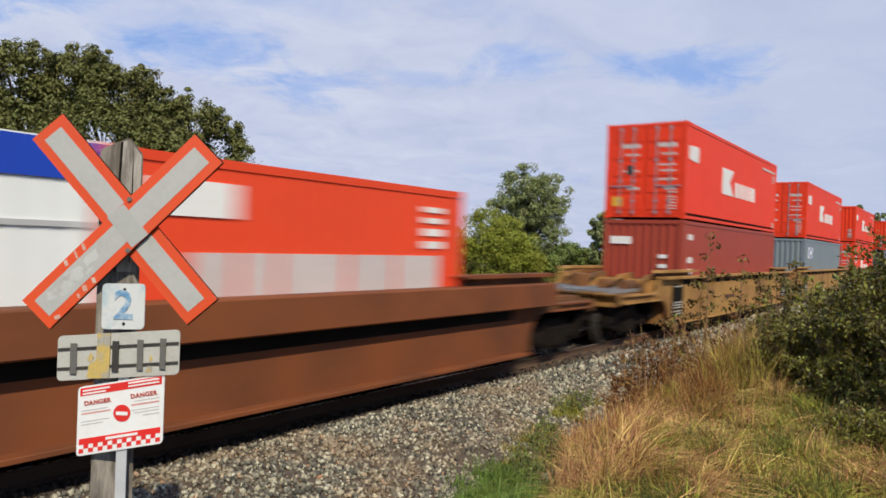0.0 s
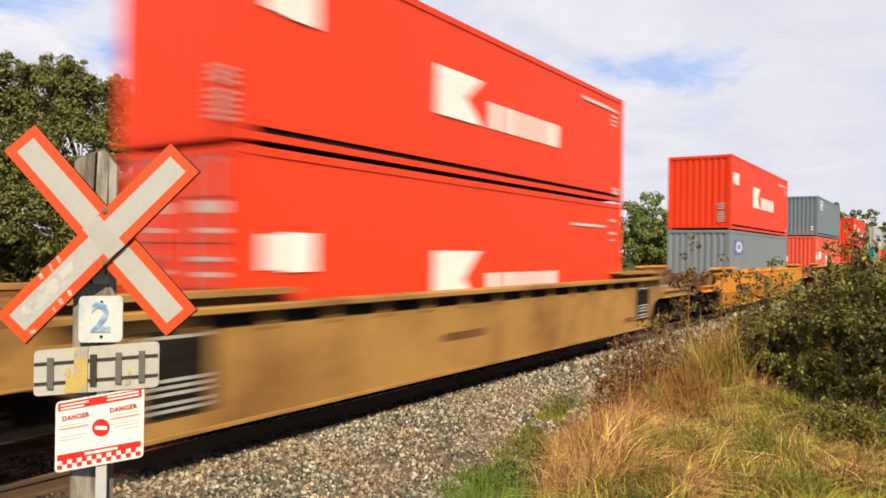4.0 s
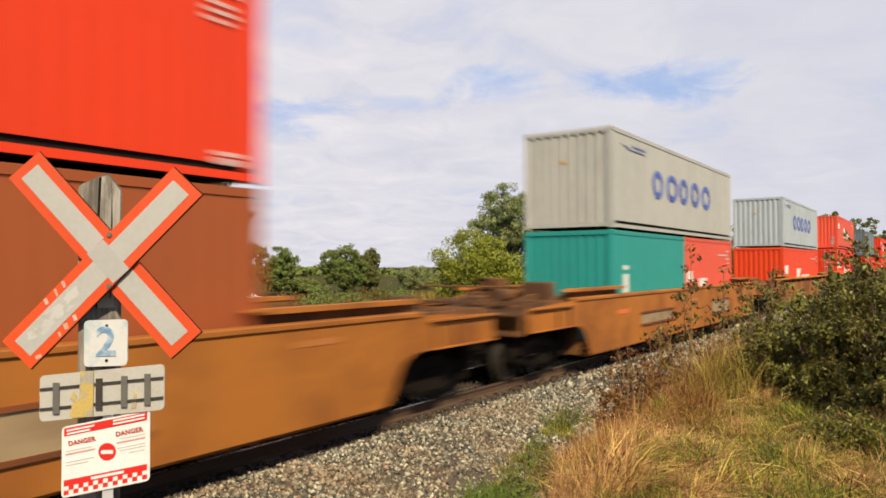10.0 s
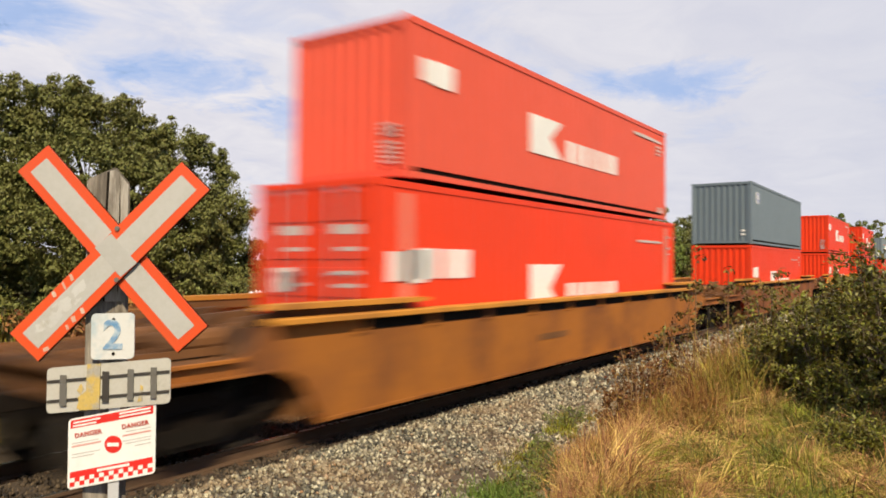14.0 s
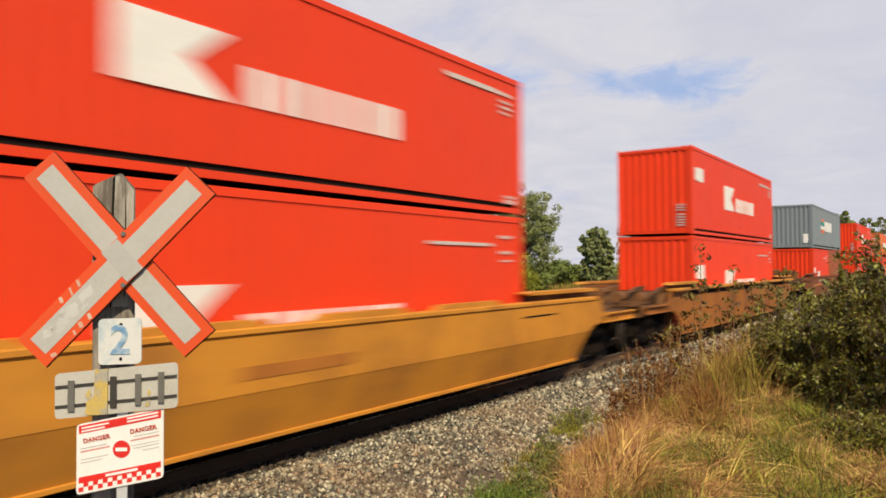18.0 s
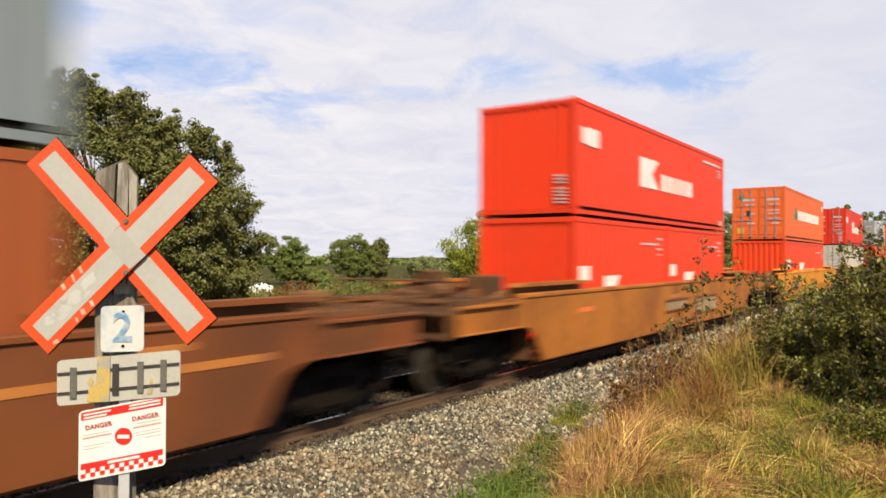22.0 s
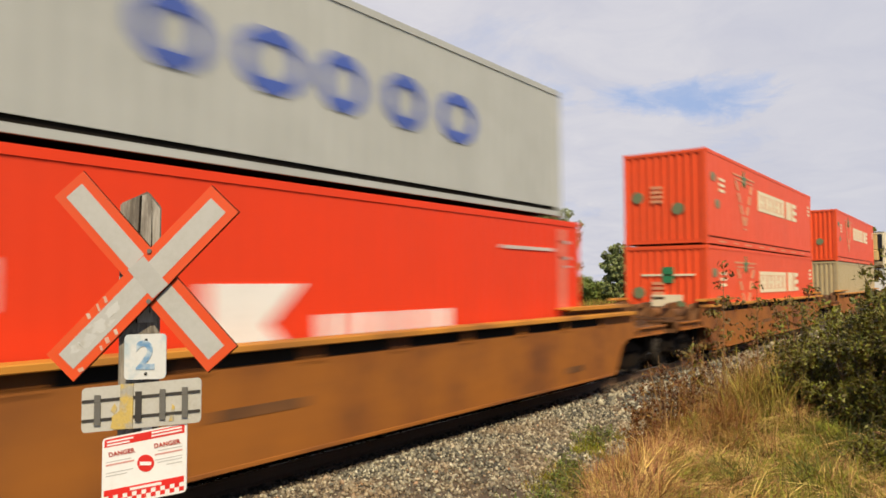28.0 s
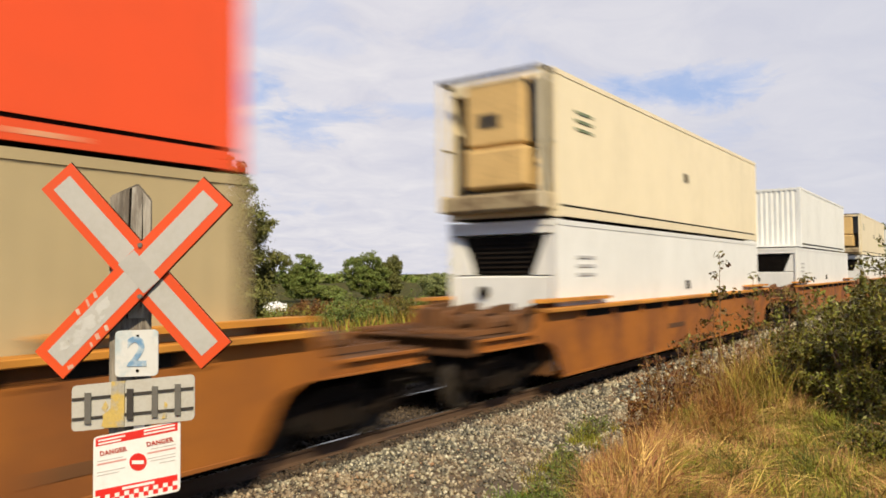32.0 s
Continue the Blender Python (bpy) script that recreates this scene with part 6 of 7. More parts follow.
def tree(name, x, y, height, spread, trunk_h, leaf, label, seed, clumps=150, per=110, size=0.13, base=None, lobes=5, low=0.12, category="tree"):
    r = np.random.default_rng(seed)
    gz = float(ground_height(x, y)) if base is None else base
    ob = tagged(new(name), label, category)
    ob.matrix_basis = pose(x, y, gz - 0.05)
    # lobes make the uneven outline
    lob = []
    for i in range(lobes):
        a = 2 * math.pi * (i + r.uniform(-0.3, 0.3)) / lobes
        k = r.uniform(0.30, 0.62) if lobes < 8 else r.uniform(0.42, 0.56)
        hz = height * (r.uniform(0.42, 0.74) if lobes < 8 else r.uniform(0.46, 0.70))
        lob.append((spread * k * math.cos(a), spread * k * math.sin(a), hz, spread * r.uniform(0.38, 0.58), height * r.uniform(0.20, 0.30)))
    lob.append((spread * r.uniform(-0.15, 0.15), spread * r.uniform(-0.15, 0.15), height * 0.74, spread * 0.48, height * 0.27))
    lob.append((0, 0, height * (low + 0.28), spread * 0.85, height * 0.26))
    trunk = bmesh.new()
    rod(trunk, (0, 0, -0.2), (0.05, 0.02, trunk_h), height * 0.028, height * 0.02, 10)
    rod(trunk, (0.05, 0.02, trunk_h), (0.1, 0, height * 0.7), height * 0.02, height * 0.006, 8)
    t = part("trunk", trunk, BARK, ob)
    for i, (lx, ly, lz, lr, lh) in enumerate(lob[:-1]):
        bm = bmesh.new()
        mid = Vector((lx * 0.5, ly * 0.5, trunk_h + (lz - trunk_h) * 0.55))
        rod(bm, (0.04, 0.02, trunk_h * 0.9), mid, height * 0.012, height * 0.008, 7)
        rod(bm, mid, (lx, ly, lz), height * 0.008, height * 0.003, 6)
        for k in range(4):
            e = Vector((lx, ly, lz)) + Vector(r.uniform(-1, 1, 3)) * lr * 0.45
            rod(bm, mid.lerp(Vector((lx, ly, lz)), 0.6), e, height * 0.004, height * 0.0015, 5)
        part("limb", bm, BARK, t)
    w = np.array([l[3] ** 2 * l[4] for l in lob])
    pick = r.choice(len(lob), clumps, p=w / w.sum())
    cs, rs = [], []
    for i in pick:
        lx, ly, lz, lr, lh = lob[i]
        d = r.normal(size=3)
        d /= np.linalg.norm(d)
        k = r.uniform(0.55, 1.0) ** 0.6
        cs.append((lx + d[0] * lr * k, ly + d[1] * lr * k, max(low * height, lz + d[2] * lh * k)))
        rs.append(spread * r.uniform(0.07, 0.15) + 0.1)
    v, f = leaf_cloud(cs, rs, per, size, seed + 1)
    part("crown", raw_mesh("crown", v, f, leaf), None, ob)
    return ob


def oak(x, y, facing, lobes, label, seed, leaf, trunk_h=1.6, clump=(0.28, 0.58), per=90, size=0.056):
    """A broad tree: lobes (across, deep, height, radius, half height) turned to face a heading; leafy sprays sit on each lobe and stand out from it."""
    r = np.random.default_rng(seed)
    gz = float(ground_height(x, y))
    ob = tagged(new("broadleaf_tree"), label, "tree")
    ob.matrix_basis = pose(x, y, gz - 0.05, 0, 0, facing - 90)
    trunk = bmesh.new()
    rod(trunk, (0, 0, -0.2), (0.1, 0, trunk_h), 0.34, 0.25, 12)
    rod(trunk, (0.1, 0, trunk_h), (0.0, 0.1, 5.5), 0.25, 0.07, 9)
    t = part("trunk", trunk, BARK, ob)
    cs, rs = [], []
    for lx, ly, lz, lr, lh in lobes:
        c = Vector((lx, ly, lz))
        mid = Vector((lx * 0.45, ly * 0.45, trunk_h + (lz - trunk_h) * 0.5))
        bm = bmesh.new()
        rod(bm, (0.08, 0, trunk_h * 0.9), mid, 0.14, 0.09, 8)
        rod(bm, mid, c, 0.09, 0.035, 7)
        n = int(40 * lr * lr) + 12
        for i in range(n):
            d = r.normal(size=3)
            d[2] = d[2] + 0.15
            d /= np.linalg.norm(d)
            k = r.uniform(0.72, 1.04)
            p = c + Vector((d[0] * lr, d[1] * lr, d[2] * lh)) * k
            cs.append(tuple(p))
            rs.append(r.uniform(*clump))
            if i % 5 == 0:
                rod(bm, mid.lerp(c, 0.7), p, 0.022, 0.006, 5)
            if i % 2 == 0:
                # a spray that stands out beyond the lobe
                far = Vector((d[0] * lr, d[1] * lr, d[2] * lh + 0.1))
                for k in (1.05, 1.18, 1.30)[:r.integers(1, 4)]:
                    cs.append(tuple(c + far * k + Vector(r.normal(0, 0.06, 3))))
                    rs.append(0.30 - 0.17 * (k - 1.05) / 0.25 * r.uniform(0.7, 1.3))
        part("limb", bm, BARK, t)
    v, f = leaf_cloud(cs, rs, per, size, seed + 1, 0.62, inner=0.15)
    part("crown", raw_mesh("crown", v, f, leaf), None, ob)
    return ob


# the tall trees beyond the line
oak(14.1, 23.0, 58.5, [(-1.6, 0.2, 7.75, 1.25, 1.0), (-0.4, -0.6, 7.35, 1.2, 1.0), (0.7, 0.4, 6.9, 1.15, 1.0), (1.7, -0.3, 6.4, 1.1, 1.0), (2.6, 0.3, 5.75, 1.05, 1.0), (3.2, -0.4, 4.6, 1.1, 1.0), (3.75, 0.3, 3.5, 1.05, 0.9), (3.45, -0.2, 2.2, 1.05, 0.8),
                       (2.0, -1.3, 4.3, 1.3, 1.1), (0.6, -1.7, 5.2, 1.3, 1.1), (-1.0, -1.8, 5.8, 1.35, 1.1), (0.2, -2.0, 3.4, 1.5, 1.1), (1.9, -1.6, 2.5, 1.4, 1.0), (-1.6, -2.0, 3.7, 1.4, 1.1), (-2.6, -1.2, 5.2, 1.3, 1.1), (-0.6, -1.6, 1.9, 1.5, 0.9)],
    "broad dark green oak-like tree beyond the track", 16, LEAF_DARK)
oak(10.95, 25.05, 66.2, [(0.35, 0.0, 7.75, 0.9, 1.0), (1.35, 0.0, 7.3, 1.0, 1.0), (-0.8, 0.3, 6.8, 1.1, 1.0), (-1.9, 0.2, 5.7, 1.2, 1.0), (0.9, -0.7, 6.2, 1.1, 1.0), (-0.4, -1.1, 5.0, 1.3, 1.1), (-2.3, -0.6, 4.0, 1.3, 1.1), (0.8, -1.2, 3.8, 1.3, 1.1), (-0.8, -1.3, 2.6, 1.4, 1.1), (1.2, -1.0, 2.0, 1.2, 0.9)],
    "narrower dark green oak-like tree at the end of the grove", 26, LEAF_DARK)
tree("broadleaf_tree", 7.4, 27.6, 7.2, 4.0, 2.0, LEAF_DARK, "dark green tree in the grove beyond the track", 14, clumps=200, per=150, size=0.085)
tree("shrub", 12.5, 20.5, 2.6, 2.4, 0.5, LEAF_RUST, "low russet and green shrub under the trees", 15, clumps=60, per=90, size=0.07, low=0.05, category="shrub")
for i, (x, y, h, s, lf) in enumerate(((20.6, 25.2, 1.8, 1.5, LEAF_MID), (24.0, 26.6, 1.4, 1.6, LEAF_WEED), (27.6, 26.4, 2.0, 1.7, LEAF_MID), (31.0, 27.8, 1.6, 1.7, LEAF_MID), (34.0, 28.4, 1.7, 1.8, LEAF_WEED), (37.5, 29.4, 1.8, 1.8, LEAF_MID), (30.0, 31.0, 1.6, 1.8, LEAF_BROWN))):
    tree("shrub", x, y, h, s, 0.3, lf, "low ragged green and brown shrub in the field beyond the track", 161 + i, clumps=110, per=32, size=0.055, low=0.05, category="shrub")
tree("slender_tree", 53.8, 29.8, 10.2, 3.7, 2.4, LEAF_GREY, "slender grey-green tree with a full leafy crown", 21, clumps=420, per=90, size=0.095, lobes=9)
tree("shrub", 43.6, 26.5, 5.6, 3.8, 0.6, LEAF_LIME, "bright yellow-green shrub beyond the track", 22, clumps=320, per=110, size=0.075, low=0.05, category="shrub")
tree("shrub", 48.0, 26.2, 3.0, 2.2, 0.5, LEAF_MID, "green shrub beyond the track", 23, clumps=140, per=90, size=0.10, low=0.05, category="shrub")
for i, (x, y, h, s, lf) in enumerate(((53.5, 57, 5.2, 2.2, LEAF_MID), (63.0, 56.5, 5.6, 2.6, LEAF_MID), (67.5, 57, 5.0, 2.1, LEAF_DARK), (58.5, 58, 1.6, 1.8, LEAF_MID), (44, 58, 1.8, 2.0, LEAF_MID), (75, 55, 3.0, 2.6, LEAF_GREY))):
    tree("distant_tree", x, y, h, s, 1.0, lf, "distant green tree beyond the field", 31 + i, clumps=340, per=70, size=0.095, low=0.05)
for i, (x, y, h, s, lf) in enumerate(((96, 33, 11.0, 5.5, LEAF_MID), (106, 31, 10.0, 5.0, LEAF_DARK), (90, 38.2, 8.0, 2.4, LEAF_GREY), (120, 30, 10.5, 6, LEAF_MID), (100, 48, 3.6, 5, LEAF_MID))):
    tree("distant_tree", x, y, h, s, 1.5, lf, "distant tree beside the line", 51 + i, clumps=300, per=45, size=0.2, low=0.04)
for i in range(9):
    tree("distant_tree", 170 + i * 22, 21 + (i * 37) % 13, 13 + (i * 5) % 4 + i * 0.7, 8.5, 2.0, (LEAF_DARK, LEAF_MID)[i % 2], "far tree along the line", 71 + i, clumps=120, per=30, size=0.6, low=0.03)


def covered_heap():
    """A low heap under a white sheet in the field."""
    ob = tagged(new("covered_heap"), "low heap under a white sheet in the field", "covered heap")
    x, y = 39.5, 45.0
    ob.matrix_basis = pose(x, y, float(ground_height(x, y)) - 0.05, 0, 0, 20)
    bm = bmesh.new()
    bmesh.ops.create_icosphere(bm, subdivisions=3, radius=1.0)
    for v in bm.verts:
        k = 1 + 0.18 * noise.noise(v.co * 2.3)
        v.co = Vector((v.co.x * 1.5 * k, v.co.y * 0.9 * k, max(0.0, v.co.z) * 0.85 * k))
    part("sheet", bm, PLATE_WHITE, ob)
    for a in range(4):
        part("weight", shape(lambda bm: box(bm, -0.15, 0.15, -0.1, 0.1, 0, 0.12, 0.03)), IRON, ob, at=pose(1.45 * math.cos(a * 1.57), 0.85 * math.sin(a * 1.57), 0.02))


covered_heap()


def wood_line():
    """A far belt of woodland round the field: leaf clumps with an uneven skyline, one mesh."""
    r = np.random.default_rng(5)
    cs, rs = [], []
    for i in range(900):
        a = radians(r.uniform(-60, 160))
        d = r.uniform(210, 300)
        h = 1.6 + 0.8 * math.sin(a * 9) + 0.6 * math.sin(a * 23) + r.uniform(-1, 1)
        if abs(d * math.sin(a) - TRACK_Y) < 9:
            continue
        cs.append((d * math.cos(a), d * math.sin(a), r.uniform(0.2, 1.0) * h - 0.4))
        rs.append(r.uniform(1.2, 2.2))
    v, f = leaf_cloud(cs, rs, 40, 0.9, 6)
    tagged(new("distant_woods", raw_mesh("distant_woods", v, f, LEAF_MID)), "far belt of green woodland on the horizon", "woods", kind="stuff")


wood_line()

# the shrub on the near bank and its neighbours
def shrub(x, y, h, s, leaf, label, seed, stems, per, size, category="shrub", stem_mat=None, low=0.15):
    """Arching branches of very different lengths from one root; each forks into twigs, and the leaves sit in loose tufts along the twigs."""
    r = np.random.default_rng(seed)
    gz = float(ground_height(x, y))
    ob = tagged(new("shrub"), label, category)
    ob.matrix_basis = pose(x, y, gz - 0.03)
    pts, dirs = [], []
    for i in range(stems):
        a, k = 2 * math.pi * (i * 0.618 + r.uniform(-0.1, 0.1)), math.sqrt((i + 0.5) / stems)
        out = Vector((math.cos(a), math.sin(a), 0))
        tip = out * s * k * r.uniform(0.75, 1.2) + Vector((0, 0, h * r.uniform(0.55, 1.12) * (1 - 0.62 * k * k * r.uniform(0.6, 1.2))))
        root = out * s * 0.12 + Vector((0, 0, -0.1))
        mid = root.lerp(tip, 0.5) + Vector((0, 0, 0.16 * h * (1 - 0.5 * k)))
        bm = bmesh.new()
        rod(bm, root, mid, 0.013, 0.009, 5)
        rod(bm, mid, tip, 0.009, 0.002, 4)
        for j in range(7):
            f = r.uniform(low, 1.0)
            p = mid.lerp(tip, (f - 0.5) * 2) if f > 0.5 else root.lerp(mid, f * 2)
            e = p + (out * r.uniform(-0.1, 0.7) + Vector(r.normal(size=3)) * 0.55 + Vector((0, 0, 0.4))).normalized() * s * r.uniform(0.12, 0.36)
            rod(bm, p, e, 0.004, 0.0015, 3)
            t = r.uniform(0.15, 1.1, per)[:, None]
            pts.append(np.array(p) * (1 - t) + np.array(e) * t + r.normal(0, 0.016 + size * 0.45, (per, 3)))
            dirs.append(np.tile(np.array((e - p).normalized()), (per, 1)))
        part("stem", bm, stem_mat or BARK, ob)
    p, d = np.concatenate(pts), np.concatenate(dirs)
    n = len(p)
    p[:, 2] = np.maximum(p[:, 2], 0.03)
    a = d * 0.5 + r.normal(size=(n, 3)) * 0.7
    a /= np.linalg.norm(a, axis=1)[:, None]
    b = np.cross(a, r.normal(size=(n, 3)) * 0.6 + np.array([0, 0, 0.8]))
    b /= np.linalg.norm(b, axis=1)[:, None]
    up = np.cross(a, b)
    q = size * r.uniform(0.5, 1.5, n)[:, None]
    v = np.stack([p - a * q, p - b * q * 0.48 + up * q * 0.2, p + a * q, p + b * q * 0.48 + up * q * 0.2], 1).reshape(-1, 3)
    part("foliage", raw_mesh("foliage", v, np.arange(4 * n).reshape(-1, 4), leaf), None, ob)
    return ob


shrub(10.9, 1.55, 1.0, 0.62, LEAF_BUSH, "dark green leafy shrub at the bank's edge", 101, 30, 28, 0.0232)
shrub(9.75, 1.72, 1.0, 0.58, LEAF_BUSH, "ragged olive shrub on the grassy bank", 107, 30, 25, 0.0224)
shrub(9.55, 1.15, 1.35, 0.72, LEAF_BUSH, "dense dark green shrub mostly out of view, enlarged to shade the bank", 102, 44, 29, 0.0232)
shrub(9.5, 0.50, 2.15, 0.86, LEAF_BUSH, "tall dark green shrub mostly out of view, enlarged to shade the bank", 103, 58, 29, 0.0256)
# Mostly out of view to the right; enlarged to cast shade on the hollow.
shrub(8.3, -0.45, 2.2, 1.2, LEAF_BUSH, "dark green shrub mostly out of view, enlarged to shade the bank", 104, 66, 29, 0.0256)
shrub(11.7, 2.22, 1.02, 0.56, LEAF_BUSH, "small leafy green shrub at the crest of the bank", 112, 24, 24, 0.0216)
shrub(9.05, 0.95, 0.60, 0.55, LEAF_BUSH, "low dark green shrub at the foot of the tall ones", 110, 26, 29, 0.0216)
shrub(8.55, 0.45, 0.70, 0.60, LEAF_BUSH, "low dark green shrub in front of the tall ones", 108, 26, 29, 0.0216)
# Added to darken the hollow below the tall shrubs, where shade lies.
shrub(8.2, 0.1, 0.8, 0.6, LEAF_BUSH, "low dark green shrub filling in shade at the shrubs' foot", 114, 28, 29, 0.0216)
shrub(7.45, 0.74, 0.42, 0.36, LEAF_BUSH, "low dark green weed in the grass", 111, 18, 29, 0.0184)
shrub(7.15, 0.62, 0.34, 0.34, LEAF_BUSH, "low dark green weed in the grass", 109, 18, 29, 0.0184)
shrub(13.8, 1.3, 1.1, 1.2, LEAF_BUSH, "dark green shrub farther along the bank", 105, 40, 18, 0.05)
shrub(18.0, 0.6, 1.7, 1.6, LEAF_DARK, "large green shrub farther along the bank", 106, 50, 20, 0.07)
for i, (x, y, h, s) in enumerate(((9.1, 3.2, 1.30, 0.45), (9.8, 3.15, 1.45, 0.50), (10.6, 3.1, 1.40, 0.55), (11.4, 3.05, 1.25, 0.55), (12.4, 3.0, 1.2, 0.6), (8.6, 3.25, 0.85, 0.35))):
    shrub(x, y, h, s, LEAF_BROWN, "brown withered shrub beside the ballast", 120 + i, 26, 14, 0.022, stem_mat=STALK)
for i, (x, y, h, s) in enumerate(((8.75, 4.5, 0.45, 0.30), (9.3, 4.7, 0.30, 0.26), (10.5, 4.9, 0.36, 0.34), (11.0, 5.05, 0.25, 0.3), (7.9, 4.25, 0.25, 0.25), (7.6, 4.05, 0.42, 0.30), (7.3, 3.9, 0.26, 0.24), (8.1, 4.0, 0.46, 0.32), (8.5, 4.1, 0.36, 0.30))):
    shrub(x, y, h, s, LEAF_MID, "low olive-green weed rooted in the ballast edge", 140 + i, 11, 9, 0.017, "weed")


def weed(x, y, h, seed, leaf=LEAF_MID):
    r = np.random.default_rng(seed)
    ob = tagged(new("weed"), "thin tall weed with sparse small leaves", "weed", "tall weeds on the bank")
    ob.matrix_basis = pose(x, y, float(ground_height(x, y)) - 0.02)
    bm = bmesh.new()
    top = Vector((r.normal(0, 0.05), r.normal(0, 0.05), h))
    rod(bm, (0, 0, 0), top, 0.008, 0.003, 5)
    tips = [top]
    for k in range(7):
        p = Vector((0, 0, 0)).lerp(top, r.uniform(0.45, 0.98))
        e = p + Vector((r.normal(0, 0.10), r.normal(0, 0.10), r.uniform(0.05, 0.18)))
        rod(bm, p, e, 0.004, 0.002, 4)
        tips.append(e)
    part("stem", bm, STALK, ob)
    v, f = leaf_cloud([tuple(t) for t in tips], [0.075] * len(tips), 13, 0.032, seed + 1)
    part("leaves", raw_mesh("leaves", v, f, leaf), None, ob)


for i, (x, y, h) in enumerate(((9.9, 2.78, 2.20), (10.1, 2.86, 1.85), (9.75, 2.86, 1.55), (10.6, 2.52, 1.75), (10.9, 2.6, 1.5), (11.5, 2.4, 1.3), (11.0, 2.15, 1.2), (12.0, 2.2, 1.3), (9.3, 3.05, 1.25))):
    weed(x, y, h, 200 + i, LEAF_WEED)

# ---------------------------------------------------------------- grass
STRAW_RED = material("reddish_dry_grass", (0.30, 0.145, 0.045), rough=0.7, dirt=(0.15, 0.08, 0.035), scale=1.3, dirt_amount=0.5, island=0.75, spec=0.18, bump=0)
OLIVE_STRAW = material("olive_dry_grass", (0.33, 0.232, 0.050), rough=0.7, second=(0.21, 0.165, 0.030), second_at=(0.46, 0.60), dirt=(0.13, 0.09, 0.03), scale=1.7, dirt_amount=0.6, island=1.0, spec=0.12, bump=0)
DARK_BLADE = material("dark_green_grass_blades", (0.085, 0.10, 0.020), rough=0.6, dirt_amount=0.2, island=0.7, spec=0.18, bump=0)


def blades(name, label, count, place, h0, h1, mat, seed, lean=0.35, width=0.006, droop=0.5):
    r = np.random.default_rng(seed)
    x, y = place(r, count)
    n = len(x)
    z = ground_height(x, y) - 0.01
    h = r.uniform(h0, h1, n)
    a = r.uniform(0, 2 * math.pi, n)
    k = np.abs(r.normal(0, lean, n))
    dx, dy = np.cos(a) * k - 0.10, np.sin(a) * k
    w = width * r.uniform(0.6, 1.4, n)
    b = r.uniform(0, 2 * math.pi, n)
    wx, wy = np.cos(b) * w, np.sin(b) * w
    rows = []
    for t, ww in ((0.0, 1.0), (0.45, 0.85), (0.8, 0.5)):
        cx, cy = x + dx * h * t ** (1 + droop), y + dy * h * t ** (1 + droop)
        cz = z + h * t * (1 - 0.25 * k * t)
        rows += [np.stack([cx - wx * ww, cy - wy * ww, cz], 1), np.stack([cx + wx * ww, cy + wy * ww, cz], 1)]
    rows.append(np.stack([x + dx * h, y + dy * h, z + h * (1 - 0.3 * k)], 1))
    v = np.stack(rows, 1).reshape(-1, 3)
    o = np.arange(n)[:, None] * 7
    f = np.concatenate([o + np.array([0, 1, 3]), o + np.array([0, 3, 2]), o + np.array([2, 3, 5]), o + np.array([2, 5, 4]), o + np.array([4, 5, 6])])
    tagged(new(name, raw_mesh(name, v, f, mat)), label, "grass", kind="stuff")


def foot_line(x):
    return 3.95 + 0.22 * np.sin(x * 0.9 + 0.4) + 0.10 * np.sin(x * 2.3)


def scatter_bank(x0, x1, y0, inset, rag, tuft=2.0, far_bias=1.1, seed_shift=0.0):
    """Places on the bank from y0 to a ragged edge that lies inset from its foot; tuft under 1 thins it into clumps."""
    def place(r, n):
        x = x0 + (x1 - x0) * r.uniform(0, 1, n) ** far_bias
        hi = foot_line(x) - inset
        y = y0 + (hi - y0) * r.uniform(0, 1, n)
        k = np.sin(x * 2.7 + seed_shift + 1.5 * np.sin(y * 1.9)) * np.sin(y * 3.3 + np.cos(x * 1.7 + seed_shift)) + 0.6 * np.sin(x * 7.1 + y * 5.3)
        keep = (r.uniform(-1, 1, n) < k + tuft) & ((y < 0.465 * x + 0.10 * np.sin(x * 5)) | (x > 8.2)) & (y < hi - rag * r.uniform(0, 1, n) ** 2) & (np.hypot(x, y) > 2.4) & ((((x - 9.0) / 1.35) ** 2 + ((y - 0.40) / 1.05) ** 2 > 1) | (r.uniform(0, 1, n) < 0.12))
        return x[keep], y[keep]
    return place


